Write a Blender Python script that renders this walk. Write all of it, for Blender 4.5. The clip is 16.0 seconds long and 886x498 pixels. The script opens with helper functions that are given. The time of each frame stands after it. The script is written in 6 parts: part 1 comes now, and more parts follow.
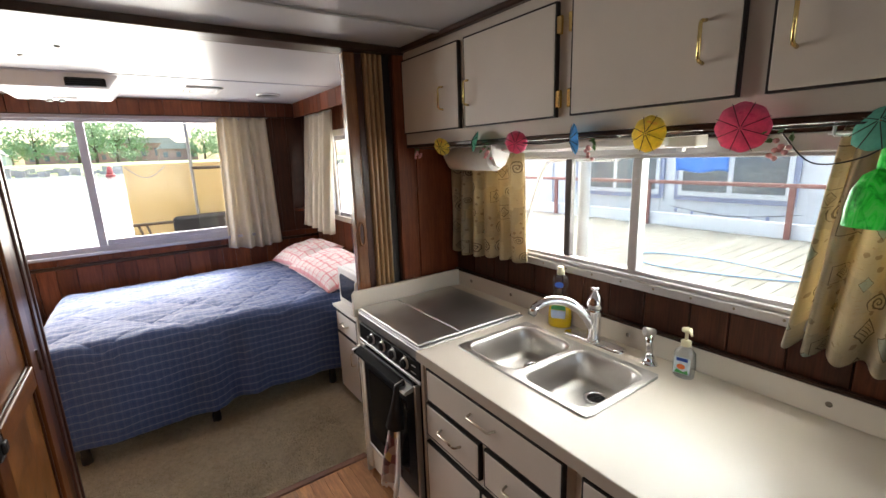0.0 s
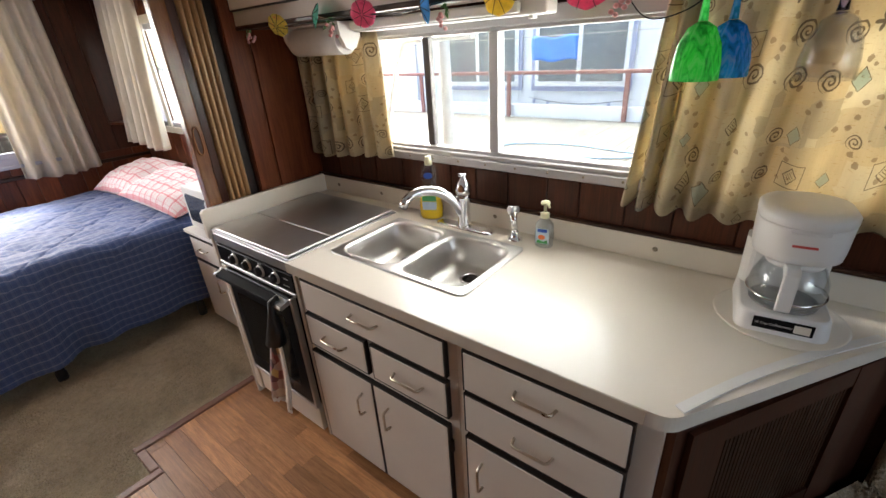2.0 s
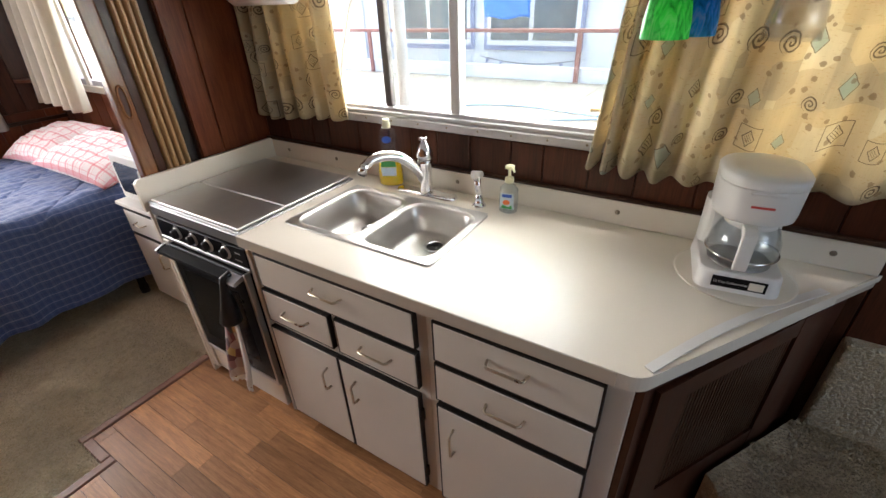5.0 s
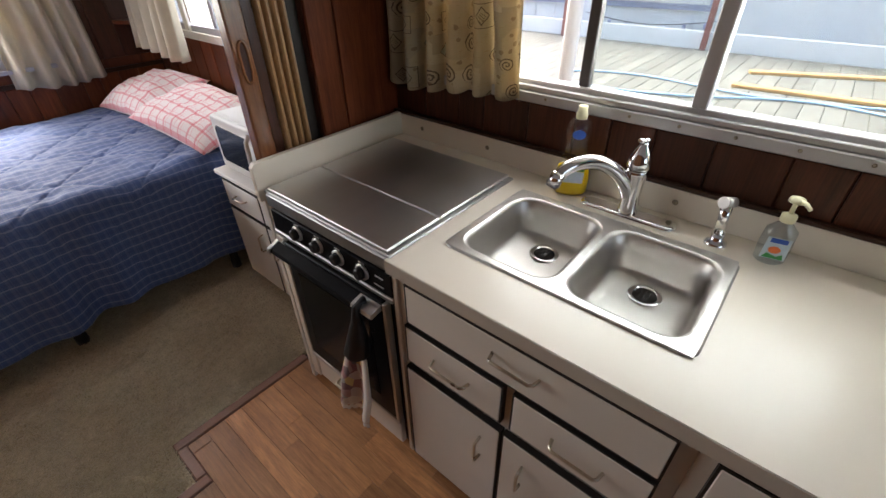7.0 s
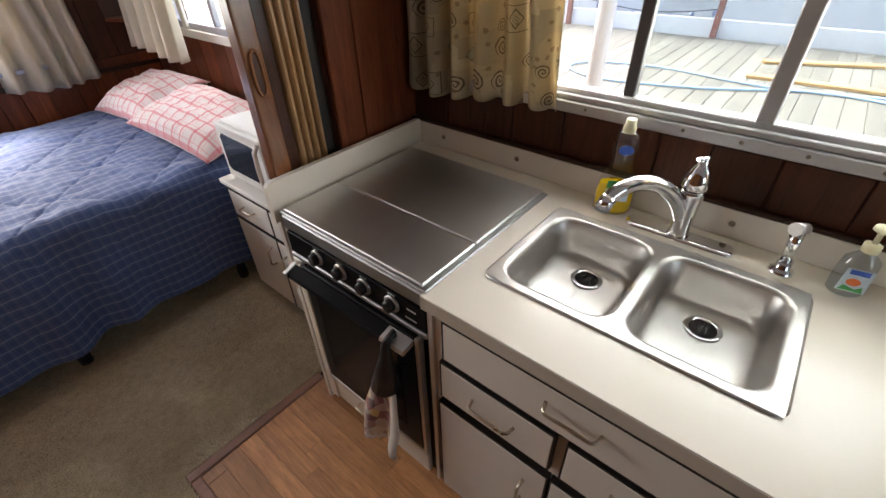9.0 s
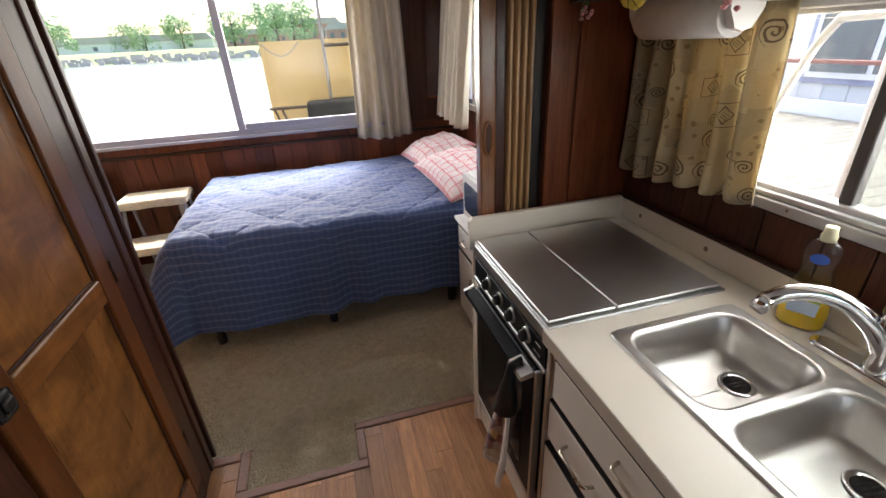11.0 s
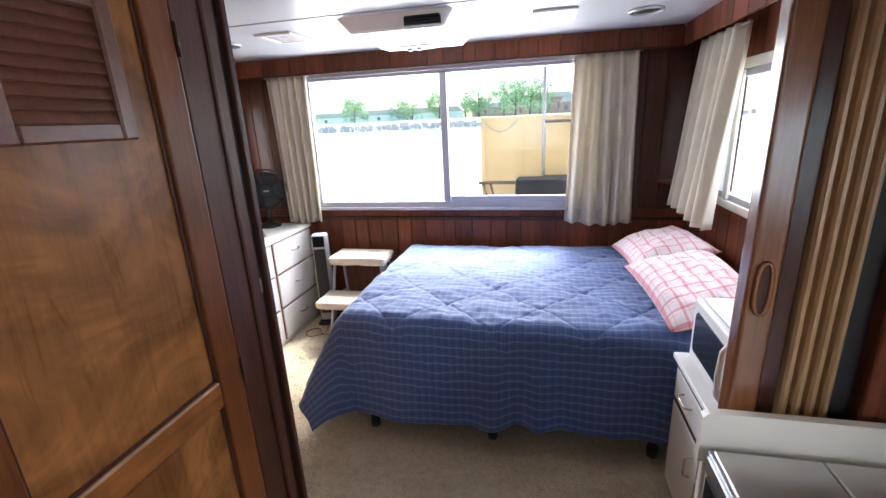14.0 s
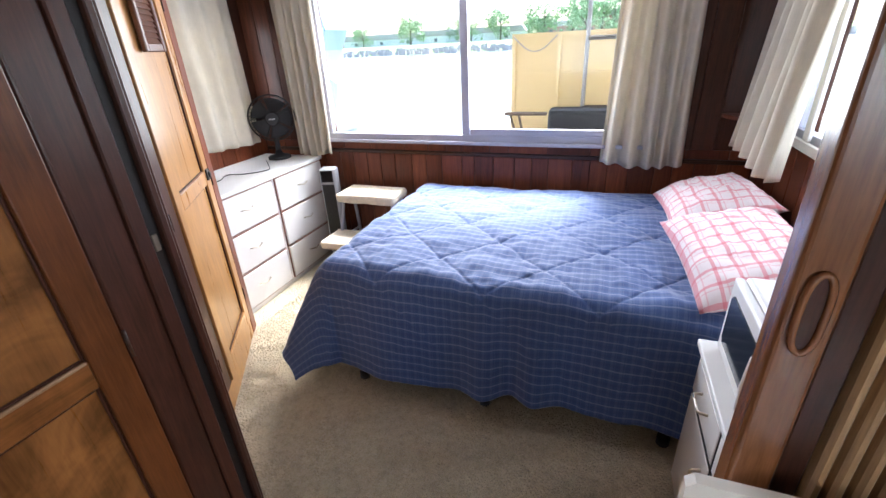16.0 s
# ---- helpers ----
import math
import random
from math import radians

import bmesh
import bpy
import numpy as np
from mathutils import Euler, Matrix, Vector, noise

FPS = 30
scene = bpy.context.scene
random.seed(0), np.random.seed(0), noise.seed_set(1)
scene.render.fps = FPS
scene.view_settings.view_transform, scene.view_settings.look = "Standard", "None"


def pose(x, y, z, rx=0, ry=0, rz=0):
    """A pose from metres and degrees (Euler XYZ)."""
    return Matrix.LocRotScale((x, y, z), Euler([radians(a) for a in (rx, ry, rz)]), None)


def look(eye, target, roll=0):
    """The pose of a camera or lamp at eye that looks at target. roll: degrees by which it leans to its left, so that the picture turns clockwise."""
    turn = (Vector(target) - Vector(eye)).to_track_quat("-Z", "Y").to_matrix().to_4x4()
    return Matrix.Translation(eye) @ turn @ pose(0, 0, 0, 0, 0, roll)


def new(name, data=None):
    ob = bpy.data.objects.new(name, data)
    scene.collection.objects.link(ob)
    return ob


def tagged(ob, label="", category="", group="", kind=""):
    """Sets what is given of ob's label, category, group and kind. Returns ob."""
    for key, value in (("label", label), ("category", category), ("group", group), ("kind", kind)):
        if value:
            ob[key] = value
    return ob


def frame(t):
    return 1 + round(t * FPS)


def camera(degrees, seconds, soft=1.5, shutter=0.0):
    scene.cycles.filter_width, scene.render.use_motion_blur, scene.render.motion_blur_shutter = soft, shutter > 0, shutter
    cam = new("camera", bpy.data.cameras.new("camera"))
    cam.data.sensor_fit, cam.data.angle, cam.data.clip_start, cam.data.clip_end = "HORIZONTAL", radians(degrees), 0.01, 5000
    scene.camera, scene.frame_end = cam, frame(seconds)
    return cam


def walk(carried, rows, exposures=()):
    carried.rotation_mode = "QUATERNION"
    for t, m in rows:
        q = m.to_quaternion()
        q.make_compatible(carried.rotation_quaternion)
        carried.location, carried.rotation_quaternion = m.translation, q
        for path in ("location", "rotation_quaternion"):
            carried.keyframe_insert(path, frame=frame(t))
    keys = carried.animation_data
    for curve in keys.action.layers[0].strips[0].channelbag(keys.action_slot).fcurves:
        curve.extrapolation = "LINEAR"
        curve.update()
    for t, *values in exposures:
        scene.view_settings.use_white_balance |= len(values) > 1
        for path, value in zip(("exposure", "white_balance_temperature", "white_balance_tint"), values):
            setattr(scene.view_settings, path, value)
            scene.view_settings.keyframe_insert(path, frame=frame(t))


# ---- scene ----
cam = camera(91.5, 16.0)
PATH = [
    (0, (0.29, 0.245, 1.618), (1.401, 1.851, 1.188), -2.0),
    (0.5, (0.322, 0.256, 1.615), (1.676, 1.675, 1.223), -1.3),
    (1, (0.346, 0.257, 1.594), (1.831, 1.492, 1.072), -1.7),
    (1.5, (0.349, 0.263, 1.569), (1.801, 1.436, 0.85), -2.8),
    (2, (0.354, 0.263, 1.549), (1.754, 1.408, 0.696), -3.7),
    (2.5, (0.359, 0.267, 1.535), (1.72, 1.38, 0.581), -4.0),
    (3, (0.357, 0.265, 1.531), (1.704, 1.36, 0.537), -4.0),
    (5.3, (0.379, 0.34, 1.542), (1.836, 1.269, 0.534), -2.3),
    (5.5, (0.402, 0.392, 1.533), (1.823, 1.371, 0.521), -2.1),
    (6, (0.499, 0.556, 1.522), (1.789, 1.668, 0.473), -1.4),
    (6.5, (0.525, 0.693, 1.51), (1.75, 1.803, 0.385), 0.7),
    (7, (0.514, 0.893, 1.517), (1.748, 1.963, 0.362), -1.1),
    (7.5, (0.503, 1.027, 1.527), (1.797, 1.989, 0.343), -1.4),
    (8, (0.477, 1.068, 1.532), (1.792, 1.99, 0.34), -1.2),
    (8.2, (0.491, 1.069, 1.542), (1.798, 1.982, 0.334), -1.5),
    (10.5, (0.604, 0.88, 1.543), (1.354, 2.45, 0.556), -1.3),
    (11, (0.594, 0.75, 1.569), (1.045, 2.491, 0.695), -3.0),
    (11.5, (0.608, 0.607, 1.588), (0.628, 2.433, 0.774), -3.6),
    (11.8, (0.611, 0.61, 1.597), (0.579, 2.452, 0.817), -2.7),
    (12, (0.662, 0.595, 1.593), (0.593, 2.453, 0.856), -3.1),
    (12.5, (0.711, 0.765, 1.618), (0.482, 2.644, 0.972), -3.0),
    (13, (0.749, 0.89, 1.617), (0.354, 2.752, 1.003), -2.8),
    (13.5, (0.725, 1.053, 1.608), (0.305, 2.918, 1.021), -2.7),
    (14, (0.698, 1.23, 1.607), (0.264, 3.099, 1.04), -2.7),
    (14.5, (0.74, 1.371, 1.601), (0.268, 3.229, 1.03), -2.6),
    (15, (0.802, 1.518, 1.597), (0.305, 3.326, 0.901), -2.1),
    (15.5, (0.855, 1.582, 1.586), (0.275, 3.326, 0.798), -2.2),
    (16, (0.885, 1.607, 1.566), (0.238, 3.298, 0.716), -3.0),
]
EXPOSURES = [(0.0, 2.53, 6800, 13.5), (1.0, 2.50, 6750, 13.5), (1.6, 2.68, 6750, 13.5), (5.5, 2.83, 6650, 13.5), (6.5, 2.42, 6600, 13.5), (7.1, 2.20, 6550, 13.5), (8.0, 2.33, 6650, 13.5), (10.5, 2.33, 6600, 13.5), (11.0, 2.30, 6650, 13.5), (11.6, 2.70, 6650, 13.5), (12.0, 2.93, 6600, 13.5), (13.0, 2.82, 6250, 13.5), (14.5, 2.72, 5650, 13.0), (16.0, 2.75, 5700, 13.0)]
walk(cam, [(t, look(eye, target, roll)) for t, eye, target, roll in PATH], EXPOSURES)

# ---- light and air ----
world = bpy.data.worlds.new("sky")
scene.world = world
world.use_nodes = True
wn = world.node_tree.nodes
sky = wn.new("ShaderNodeTexSky")
sky.sky_type, sky.sun_disc, sky.sun_elevation, sky.sun_rotation = "NISHITA", False, radians(55), radians(12)
sky.air_density, sky.dust_density, sky.ozone_density = 1.0, 4.0, 1.0
world.node_tree.links.new(sky.outputs[0], wn["Background"].inputs[0])
wn["Background"].inputs[1].default_value = 0.15
sun_data = bpy.data.lights.new("sun", "SUN")
sun_data.energy, sun_data.angle, sun_data.color = 2.2, radians(20), (1.0, 0.96, 0.9)
sun = new("sun", sun_data)
sun.matrix_world = look((2.0, 12, 16), (0, 2.5, 0))


def daylight(name, at, to, w, h, watts):
    d = bpy.data.lights.new(name, "AREA")
    d.shape, d.size, d.size_y, d.energy, d.color = "RECTANGLE", w, h, watts, (1.0, 0.97, 0.93)
    ob = new(name, d)
    ob.matrix_world = look(at, to)
    return ob


# area lamps for the sky's light in the window openings
daylight("daylight_north", (0.0, 4.66, 1.5), (0.0, 3.0, 1.1), 2.2, 0.95, 12)
daylight("daylight_galley", (1.90, 0.95, 1.42), (0.6, 0.95, 0.9), 1.9, 0.5, 6.4)
daylight("daylight_berth", (1.90, 3.3, 1.48), (0.5, 3.3, 0.9), 1.2, 0.66, 2.4)
daylight("daylight_west", (-1.92, 3.9, 1.48), (-0.5, 3.9, 0.9), 0.9, 0.66, 4.5)
# added fill lamp inside the cabin, only to brighten the galley fronts
daylight("daylight_south", (0.2, -1.45, 1.5), (0.2, 1.0, 0.9), 1.6, 0.8, 0.80)


# ---- materials ----
class Nodes:
    def __init__(self, name):
        self.m = bpy.data.materials.new(name)
        self.m.use_nodes = True
        self.t = self.m.node_tree
        self.b = self.t.nodes["Principled BSDF"]
        self.out = self.t.nodes["Material Output"]

    def add(self, kind, **sets):
        n = self.t.nodes.new("ShaderNode" + kind)
        for k, v in sets.items():
            n.inputs[k].default_value = v
        return n

    def link(self, a, b):
        self.t.links.new(a, b)

    def coord(self, scale=(1, 1, 1), kind="Object"):
        c, m = self.add("TexCoord"), self.add("Mapping")
        m.inputs["Scale"].default_value = scale
        self.link(c.outputs[kind], m.inputs[0])
        return m.outputs[0]

    def noise(self, at, scale, detail=4.0, rough=0.6, distort=0.0):
        n = self.add("TexNoise", Scale=scale, Detail=detail, Roughness=rough, Distortion=distort)
        self.link(at, n.inputs["Vector"])
        return n.outputs["Fac"]

    def ramp(self, fac, *stops):
        r = self.add("ValToRGB")
        e = r.color_ramp.elements
        while len(e) < len(stops):
            e.new(0.5)
        for q, (p, c) in zip(e, stops):
            q.position, q.color = p, (*c, 1)
        self.link(fac, r.inputs[0])
        return r.outputs[0]

    def mix(self, fac, a, b, mode="MIX"):
        n = self.t.nodes.new("ShaderNodeMix")
        n.data_type, n.blend_type = "RGBA", mode
        for sock, v in ((n.inputs[0], fac), (n.inputs[6], a), (n.inputs[7], b)):
            if isinstance(v, (float, int)):
                sock.default_value = v
            elif isinstance(v, tuple):
                sock.default_value = (*v, 1) if len(v) == 3 else v
            else:
                self.link(v, sock)
        return n.outputs[2]

    def math(self, op, a, b=0.0, c=0.0):
        n = self.t.nodes.new("ShaderNodeMath")
        n.operation = op
        for sock, v in zip(n.inputs, (a, b, c)):
            if isinstance(v, (float, int)):
                sock.default_value = v
            else:
                self.link(v, sock)
        return n.outputs[0]

    def bump(self, height, strength=0.3, dist=0.002):
        n = self.add("Bump", Strength=strength, Distance=dist)
        self.link(height, n.inputs["Height"])
        self.link(n.outputs[0], self.b.inputs["Normal"])

    def set(self, **k):
        for key, v in k.items():
            s = self.b.inputs[key.replace("_", " ")]
            if isinstance(v, (float, int)):
                s.default_value = v
            elif isinstance(v, tuple):
                s.default_value = (*v, 1) if len(v) == 3 else v
            else:
                self.link(v, s)
        return self


def shade(c, k):
    return tuple(max(0.0, min(1.0, v * k)) for v in c)


def plain(name, col, rough=0.5, metal=0.0, var=0.10, scale=5.0, fine=90.0, bump=0.12, dist=0.001, coat=0.0, stretch=(1, 1, 1)):
    n = Nodes(name)
    at = n.coord(stretch)
    big, small = n.noise(at, scale, 3), n.noise(at, fine, 5)
    c = n.ramp(big, (0.3, shade(col, 1 - var)), (0.7, shade(col, 1 + var)))
    c = n.mix(0.35 * min(1, var * 6), c, n.ramp(small, (0.3, shade(col, 1 - 1.3 * var)), (0.7, shade(col, 1 + 1.3 * var))))
    r = n.math("MULTIPLY_ADD", big, 0.16 * min(1, var * 5), rough - 0.08 * min(1, var * 5))
    n.set(Base_Color=c, Roughness=r, Metallic=metal, Coat_Weight=coat)
    n.bump(small, bump, dist)
    return n.m


def wood(name, dark, light, axis="z", rough=0.35, coat=0.2, vary=0.25, knots=0.5, fine=1.0, blotch=2.6, squash=0.6):
    """Grain along one axis, with each board a little lighter or darker."""
    n = Nodes(name)
    s = {"x": (0.9, 14, 14), "y": (14, 0.9, 14), "z": (14, 14, 0.9)}[axis]
    at = n.coord(s)
    info = n.add("ObjectInfo")
    shift = n.t.nodes.new("ShaderNodeVectorMath")
    shift.operation = "ADD"
    comb = n.add("CombineXYZ")
    r9 = n.math("MULTIPLY", info.outputs["Random"], 37.0)
    for k in range(3):
        n.link(r9, comb.inputs[k])
    n.link(at, shift.inputs[0]), n.link(comb.outputs[0], shift.inputs[1])
    v = shift.outputs[0]
    grain = n.noise(v, 2.2 * fine, 6, 0.65, 1.2)
    pores = n.noise(v, 16 * fine, 4, 0.7)
    cloud = n.noise(n.coord((1, 1, squash)), blotch, 4, 0.65, 1.1)
    mid = tuple((a + b) / 2 for a, b in zip(dark, light))
    c = n.ramp(grain, (0.28, dark), (0.5, mid), (0.72, light))
    c = n.mix(0.28, c, n.ramp(pores, (0.35, shade(dark, 0.6)), (0.6, light)))
    c = n.mix(0.3 * knots, c, n.ramp(cloud, (0.35, shade(dark, 0.75)), (0.65, shade(light, 1.05))))
    tone = n.math("MULTIPLY_ADD", info.outputs["Random"], vary, 1 - vary / 2)
    hsv = n.add("HueSaturation")
    n.link(c, hsv.inputs["Color"]), n.link(tone, hsv.inputs["Value"])
    n.set(Base_Color=hsv.outputs[0], Roughness=n.math("MULTIPLY_ADD", grain, 0.2, rough - 0.1), Coat_Weight=coat, Coat_Roughness=0.25)
    n.bump(pores, 0.15, 0.001)
    return n.m


M = {}
M["panel"] = wood("mahogany_panelling", (0.020, 0.008, 0.005), (0.110, 0.034, 0.016), "z", 0.38, 0.05, 0.6)
M["panel_red"] = wood("red_brown_panelling", (0.055, 0.014, 0.007), (0.23, 0.066, 0.028), "z", 0.36, 0.08, 0.7)
M["trim_dark"] = wood("dark_stained_trim", (0.020, 0.010, 0.006), (0.070, 0.030, 0.016), "y", 0.35, 0.25, 0.2)
M["trim_dark_x"] = wood("dark_stained_trim_across", (0.020, 0.010, 0.006), (0.070, 0.030, 0.016), "x", 0.35, 0.25, 0.2)
M["jamb"] = wood("dark_mahogany_jamb", (0.022, 0.009, 0.006), (0.085, 0.030, 0.017), "z", 0.35, 0.2, 0.2)
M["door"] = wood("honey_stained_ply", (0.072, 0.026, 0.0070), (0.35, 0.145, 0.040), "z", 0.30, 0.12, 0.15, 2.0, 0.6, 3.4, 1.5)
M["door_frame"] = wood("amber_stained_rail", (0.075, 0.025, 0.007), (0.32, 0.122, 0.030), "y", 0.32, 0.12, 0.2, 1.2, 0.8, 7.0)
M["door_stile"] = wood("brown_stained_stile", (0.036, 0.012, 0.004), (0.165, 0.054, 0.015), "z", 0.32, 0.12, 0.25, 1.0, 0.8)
# pale wood colour that paints the highlight along a closet rail
M["worn_edge"] = wood("pale_rail_highlight", (0.20, 0.10, 0.045), (0.46, 0.29, 0.16), "y", 0.4, 0.2, 0.2, 1.5, 1.0, 9.0)
M["louvre"] = wood("louvre_wood", (0.06, 0.022, 0.012), (0.17, 0.065, 0.034), "y", 0.35, 0.3, 0.2)
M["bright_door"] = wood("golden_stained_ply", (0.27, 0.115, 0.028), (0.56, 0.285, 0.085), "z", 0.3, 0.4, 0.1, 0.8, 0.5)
M["post"] = wood("glossy_brown_laminate", (0.12, 0.042, 0.014), (0.29, 0.115, 0.042), "z", 0.22, 0.35, 0.1)
M["pleat"] = wood("tan_woodgrain_vinyl", (0.27, 0.150, 0.062), (0.52, 0.32, 0.150), "z", 0.4, 0.05, 0.15)
M["plank"] = wood("oak_laminate_plank", (0.280, 0.112, 0.040), (0.73, 0.375, 0.165), "y", 0.34, 0.2, 0.75, 0.6, 1.3)
M["strip"] = wood("pinkish_wood_edging", (0.22, 0.100, 0.062), (0.40, 0.205, 0.135), "x", 0.4, 0.15, 0.2)
M["ceiling"] = plain("white_vinyl_ceiling", (0.55, 0.56, 0.58), 0.32, 0, 0.03, 1.5, 140, 0.1, 0.0008)
M["cream"] = plain("cream_painted_wood", (0.70, 0.65, 0.565), 0.42, 0, 0.05, 3, 120, 0.1)
M["cream_wall"] = plain("cream_painted_frame", (0.66, 0.615, 0.535), 0.5, 0, 0.06, 3, 120, 0.1)
M["laminate"] = plain("cream_laminate", (0.76, 0.70, 0.60), 0.34, 0, 0.03, 2, 160, 0.05, 0.0005, 0.10)
M["laminate_edge"] = plain("beige_laminate_edge", (0.52, 0.46, 0.38), 0.4, 0, 0.05, 3, 120, 0.05)
# near-black for real door edges, and for gap shade put into colour
M["gap"] = plain("dark_edge_and_gap_shade", (0.010, 0.007, 0.006), 0.55, 0, 0.2)
M["white"] = plain("white_painted_wood", (0.72, 0.70, 0.66), 0.4, 0, 0.04, 3, 120, 0.08)
M["alu"] = plain("mill_aluminium", (0.52, 0.52, 0.53), 0.42, 0.7, 0.06, 6, 200, 0.06)
M["alu_white"] = plain("pale_window_frame", (0.42, 0.42, 0.48), 0.42, 0.15, 0.06, 6, 200, 0.06)
M["steel"] = plain("brushed_steel", (0.60, 0.585, 0.565), 0.40, 1.0, 0.03, 2, 160, 0.03, 0.0004, stretch=(1, 8, 1))
M["steel_dull"] = plain("dull_steel_trim", (0.36, 0.355, 0.35), 0.42, 1.0, 0.06, 6, 160, 0.05)
M["sink"] = plain("satin_steel", (0.57, 0.55, 0.52), 0.39, 1.0, 0.06, 6, 260, 0.08, 0.0005)
M["chrome"] = plain("chrome", (0.82, 0.82, 0.83), 0.08, 1.0, 0.02, 6, 90, 0.0)
M["brass"] = plain("polished_brass", (0.80, 0.60, 0.24), 0.18, 1.0, 0.08, 8, 90, 0.03)
M["nickel"] = plain("dull_brass_pull", (0.60, 0.53, 0.42), 0.28, 1.0, 0.08, 8, 90, 0.03)
M["black"] = plain("black_enamel", (0.007, 0.007, 0.008), 0.3, 0, 0.2, 6, 90, 0.03)
M["black_glass"] = plain("black_oven_glass", (0.004, 0.004, 0.005), 0.2, 0, 0.1, 6, 90, 0.0)
M["plastic_black"] = plain("black_plastic", (0.012, 0.012, 0.013), 0.45, 0, 0.2, 6, 140, 0.08)
M["plastic_white"] = plain("white_plastic", (0.76, 0.75, 0.73), 0.32, 0, 0.03, 6, 140, 0.05)
M["plastic_grey"] = plain("grey_plastic", (0.35, 0.36, 0.38), 0.4, 0, 0.06)
M["screw"] = plain("dull_screw", (0.30, 0.26, 0.20), 0.4, 0.8, 0.15, 60)
M["fleece"] = plain("cream_fleece", (0.66, 0.58, 0.44), 0.95, 0, 0.16, 40, 260, 1.0, 0.006)
M["red"] = plain("red_print", (0.55, 0.06, 0.05), 0.5)
M["blue"] = plain("blue_print", (0.03, 0.10, 0.45), 0.45)
M["green"] = plain("green_print", (0.06, 0.35, 0.10), 0.5)
M["paper"] = plain("white_paper_towel", (0.82, 0.80, 0.78), 0.9, 0, 0.04, 20, 180, 0.4, 0.002)
M["ink"] = plain("pale_print", (0.55, 0.55, 0.55), 0.5)


for key in ("panel", "panel_red", "jamb", "trim_dark", "trim_dark_x", "door", "door_frame", "door_stile"):
    M[key].node_tree.nodes["Principled BSDF"].inputs["Specular IOR Level"].default_value = 0.22
for key in ("black", "black_glass"):
    M[key].node_tree.nodes["Principled BSDF"].inputs["Specular IOR Level"].default_value = 0.09


def carpet_material():
    n = Nodes("beige_carpet")
    at = n.coord()
    a, b, c = n.noise(at, 3.2, 5, 0.7), n.noise(at, 30, 5, 0.7), n.noise(at, 240, 3)
    col = n.ramp(b, (0.30, (0.34, 0.270, 0.155)), (0.5, (0.65, 0.55, 0.36)), (0.70, (0.84, 0.75, 0.53)))
    col = n.mix(0.4, col, n.ramp(a, (0.36, (0.46, 0.370, 0.23)), (0.64, (0.76, 0.66, 0.46))))
    col = n.mix(0.4, col, n.ramp(c, (0.3, (0.30, 0.24, 0.14)), (0.7, (0.84, 0.74, 0.53))))
    n.set(Base_Color=col, Roughness=0.97, Sheen_Weight=0.25)
    tuft = n.add("TexVoronoi", Scale=95.0)
    n.link(at, tuft.inputs["Vector"])
    h = n.math("SUBTRACT", n.math("MULTIPLY", b, 1.6), n.math("MULTIPLY", tuft.outputs["Distance"], 1.3))
    n.bump(n.math("ADD", h, n.math("MULTIPLY", c, 0.5)), 0.85, 0.006)
    return n.m


def lines(n, coord, pitch, width):
    """1 on thin lines every pitch metres."""
    f = n.math("FRACT", n.math("DIVIDE", coord, pitch))
    d = n.math("ABSOLUTE", n.math("SUBTRACT", f, 0.5))
    return n.math("LESS_THAN", d, width / pitch / 2)


def comforter_material():
    n = Nodes("navy_check_comforter")
    uv = n.add("TexCoord").outputs["UV"]
    sep = n.add("SeparateXYZ")
    n.link(uv, sep.inputs[0])
    u, v = sep.outputs[0], sep.outputs[1]
    weave = n.noise(n.coord((1, 1, 1), "UV"), 420, 2)
    fade = n.noise(n.coord((1, 1, 1), "UV"), 3, 3)
    base = n.ramp(fade, (0.3, (0.038, 0.075, 0.205)), (0.7, (0.055, 0.106, 0.265)))
    base = n.mix(0.35, base, n.ramp(weave, (0.3, (0.022, 0.042, 0.13)), (0.7, (0.080, 0.145, 0.33))))
    c = n.mix(n.math("MULTIPLY", lines(n, u, 0.036, 0.011), 0.13), base, (0.30, 0.33, 0.47))
    c = n.mix(n.math("MULTIPLY", lines(n, n.math("ADD", u, 0.012), 0.036, 0.0022), 0.13), c, (0.36, 0.38, 0.50))
    c = n.mix(n.math("MULTIPLY", lines(n, v, 0.044, 0.0058), 0.40), c, (0.33, 0.36, 0.50))
    c = n.mix(n.math("MULTIPLY", lines(n, n.math("ADD", v, 0.022), 0.044, 0.014), 0.22), c, (0.026, 0.040, 0.12))
    n.set(Base_Color=c, Roughness=0.72, Sheen_Weight=0.35, Sheen_Roughness=0.4)
    n.bump(weave, 0.25, 0.001)
    return n.m


def pillow_material():
    n = Nodes("pink_check_cotton")
    sep = n.add("SeparateXYZ")
    n.link(n.add("TexCoord").outputs["UV"], sep.inputs[0])
    u, v = sep.outputs[0], sep.outputs[1]
    weave = n.noise(n.coord((1, 1, 1), "UV"), 500, 2)
    c = n.ramp(weave, (0.3, (0.70, 0.59, 0.58)), (0.7, (0.82, 0.74, 0.73)))
    for co in (u, v):
        wob = n.math("ADD", co, n.math("MULTIPLY", n.noise(n.coord((1, 1, 1), "UV"), 6, 2), 0.012))
        c = n.mix(n.math("MULTIPLY", lines(n, wob, 0.066, 0.012), 0.62), c, (0.66, 0.13, 0.17))
        c = n.mix(n.math("MULTIPLY", lines(n, n.math("ADD", wob, 0.02), 0.066, 0.004), 0.45), c, (0.70, 0.25, 0.28))
    n.set(Base_Color=c, Roughness=0.85, Sheen_Weight=0.2)
    n.bump(weave, 0.2, 0.001)
    return n.m


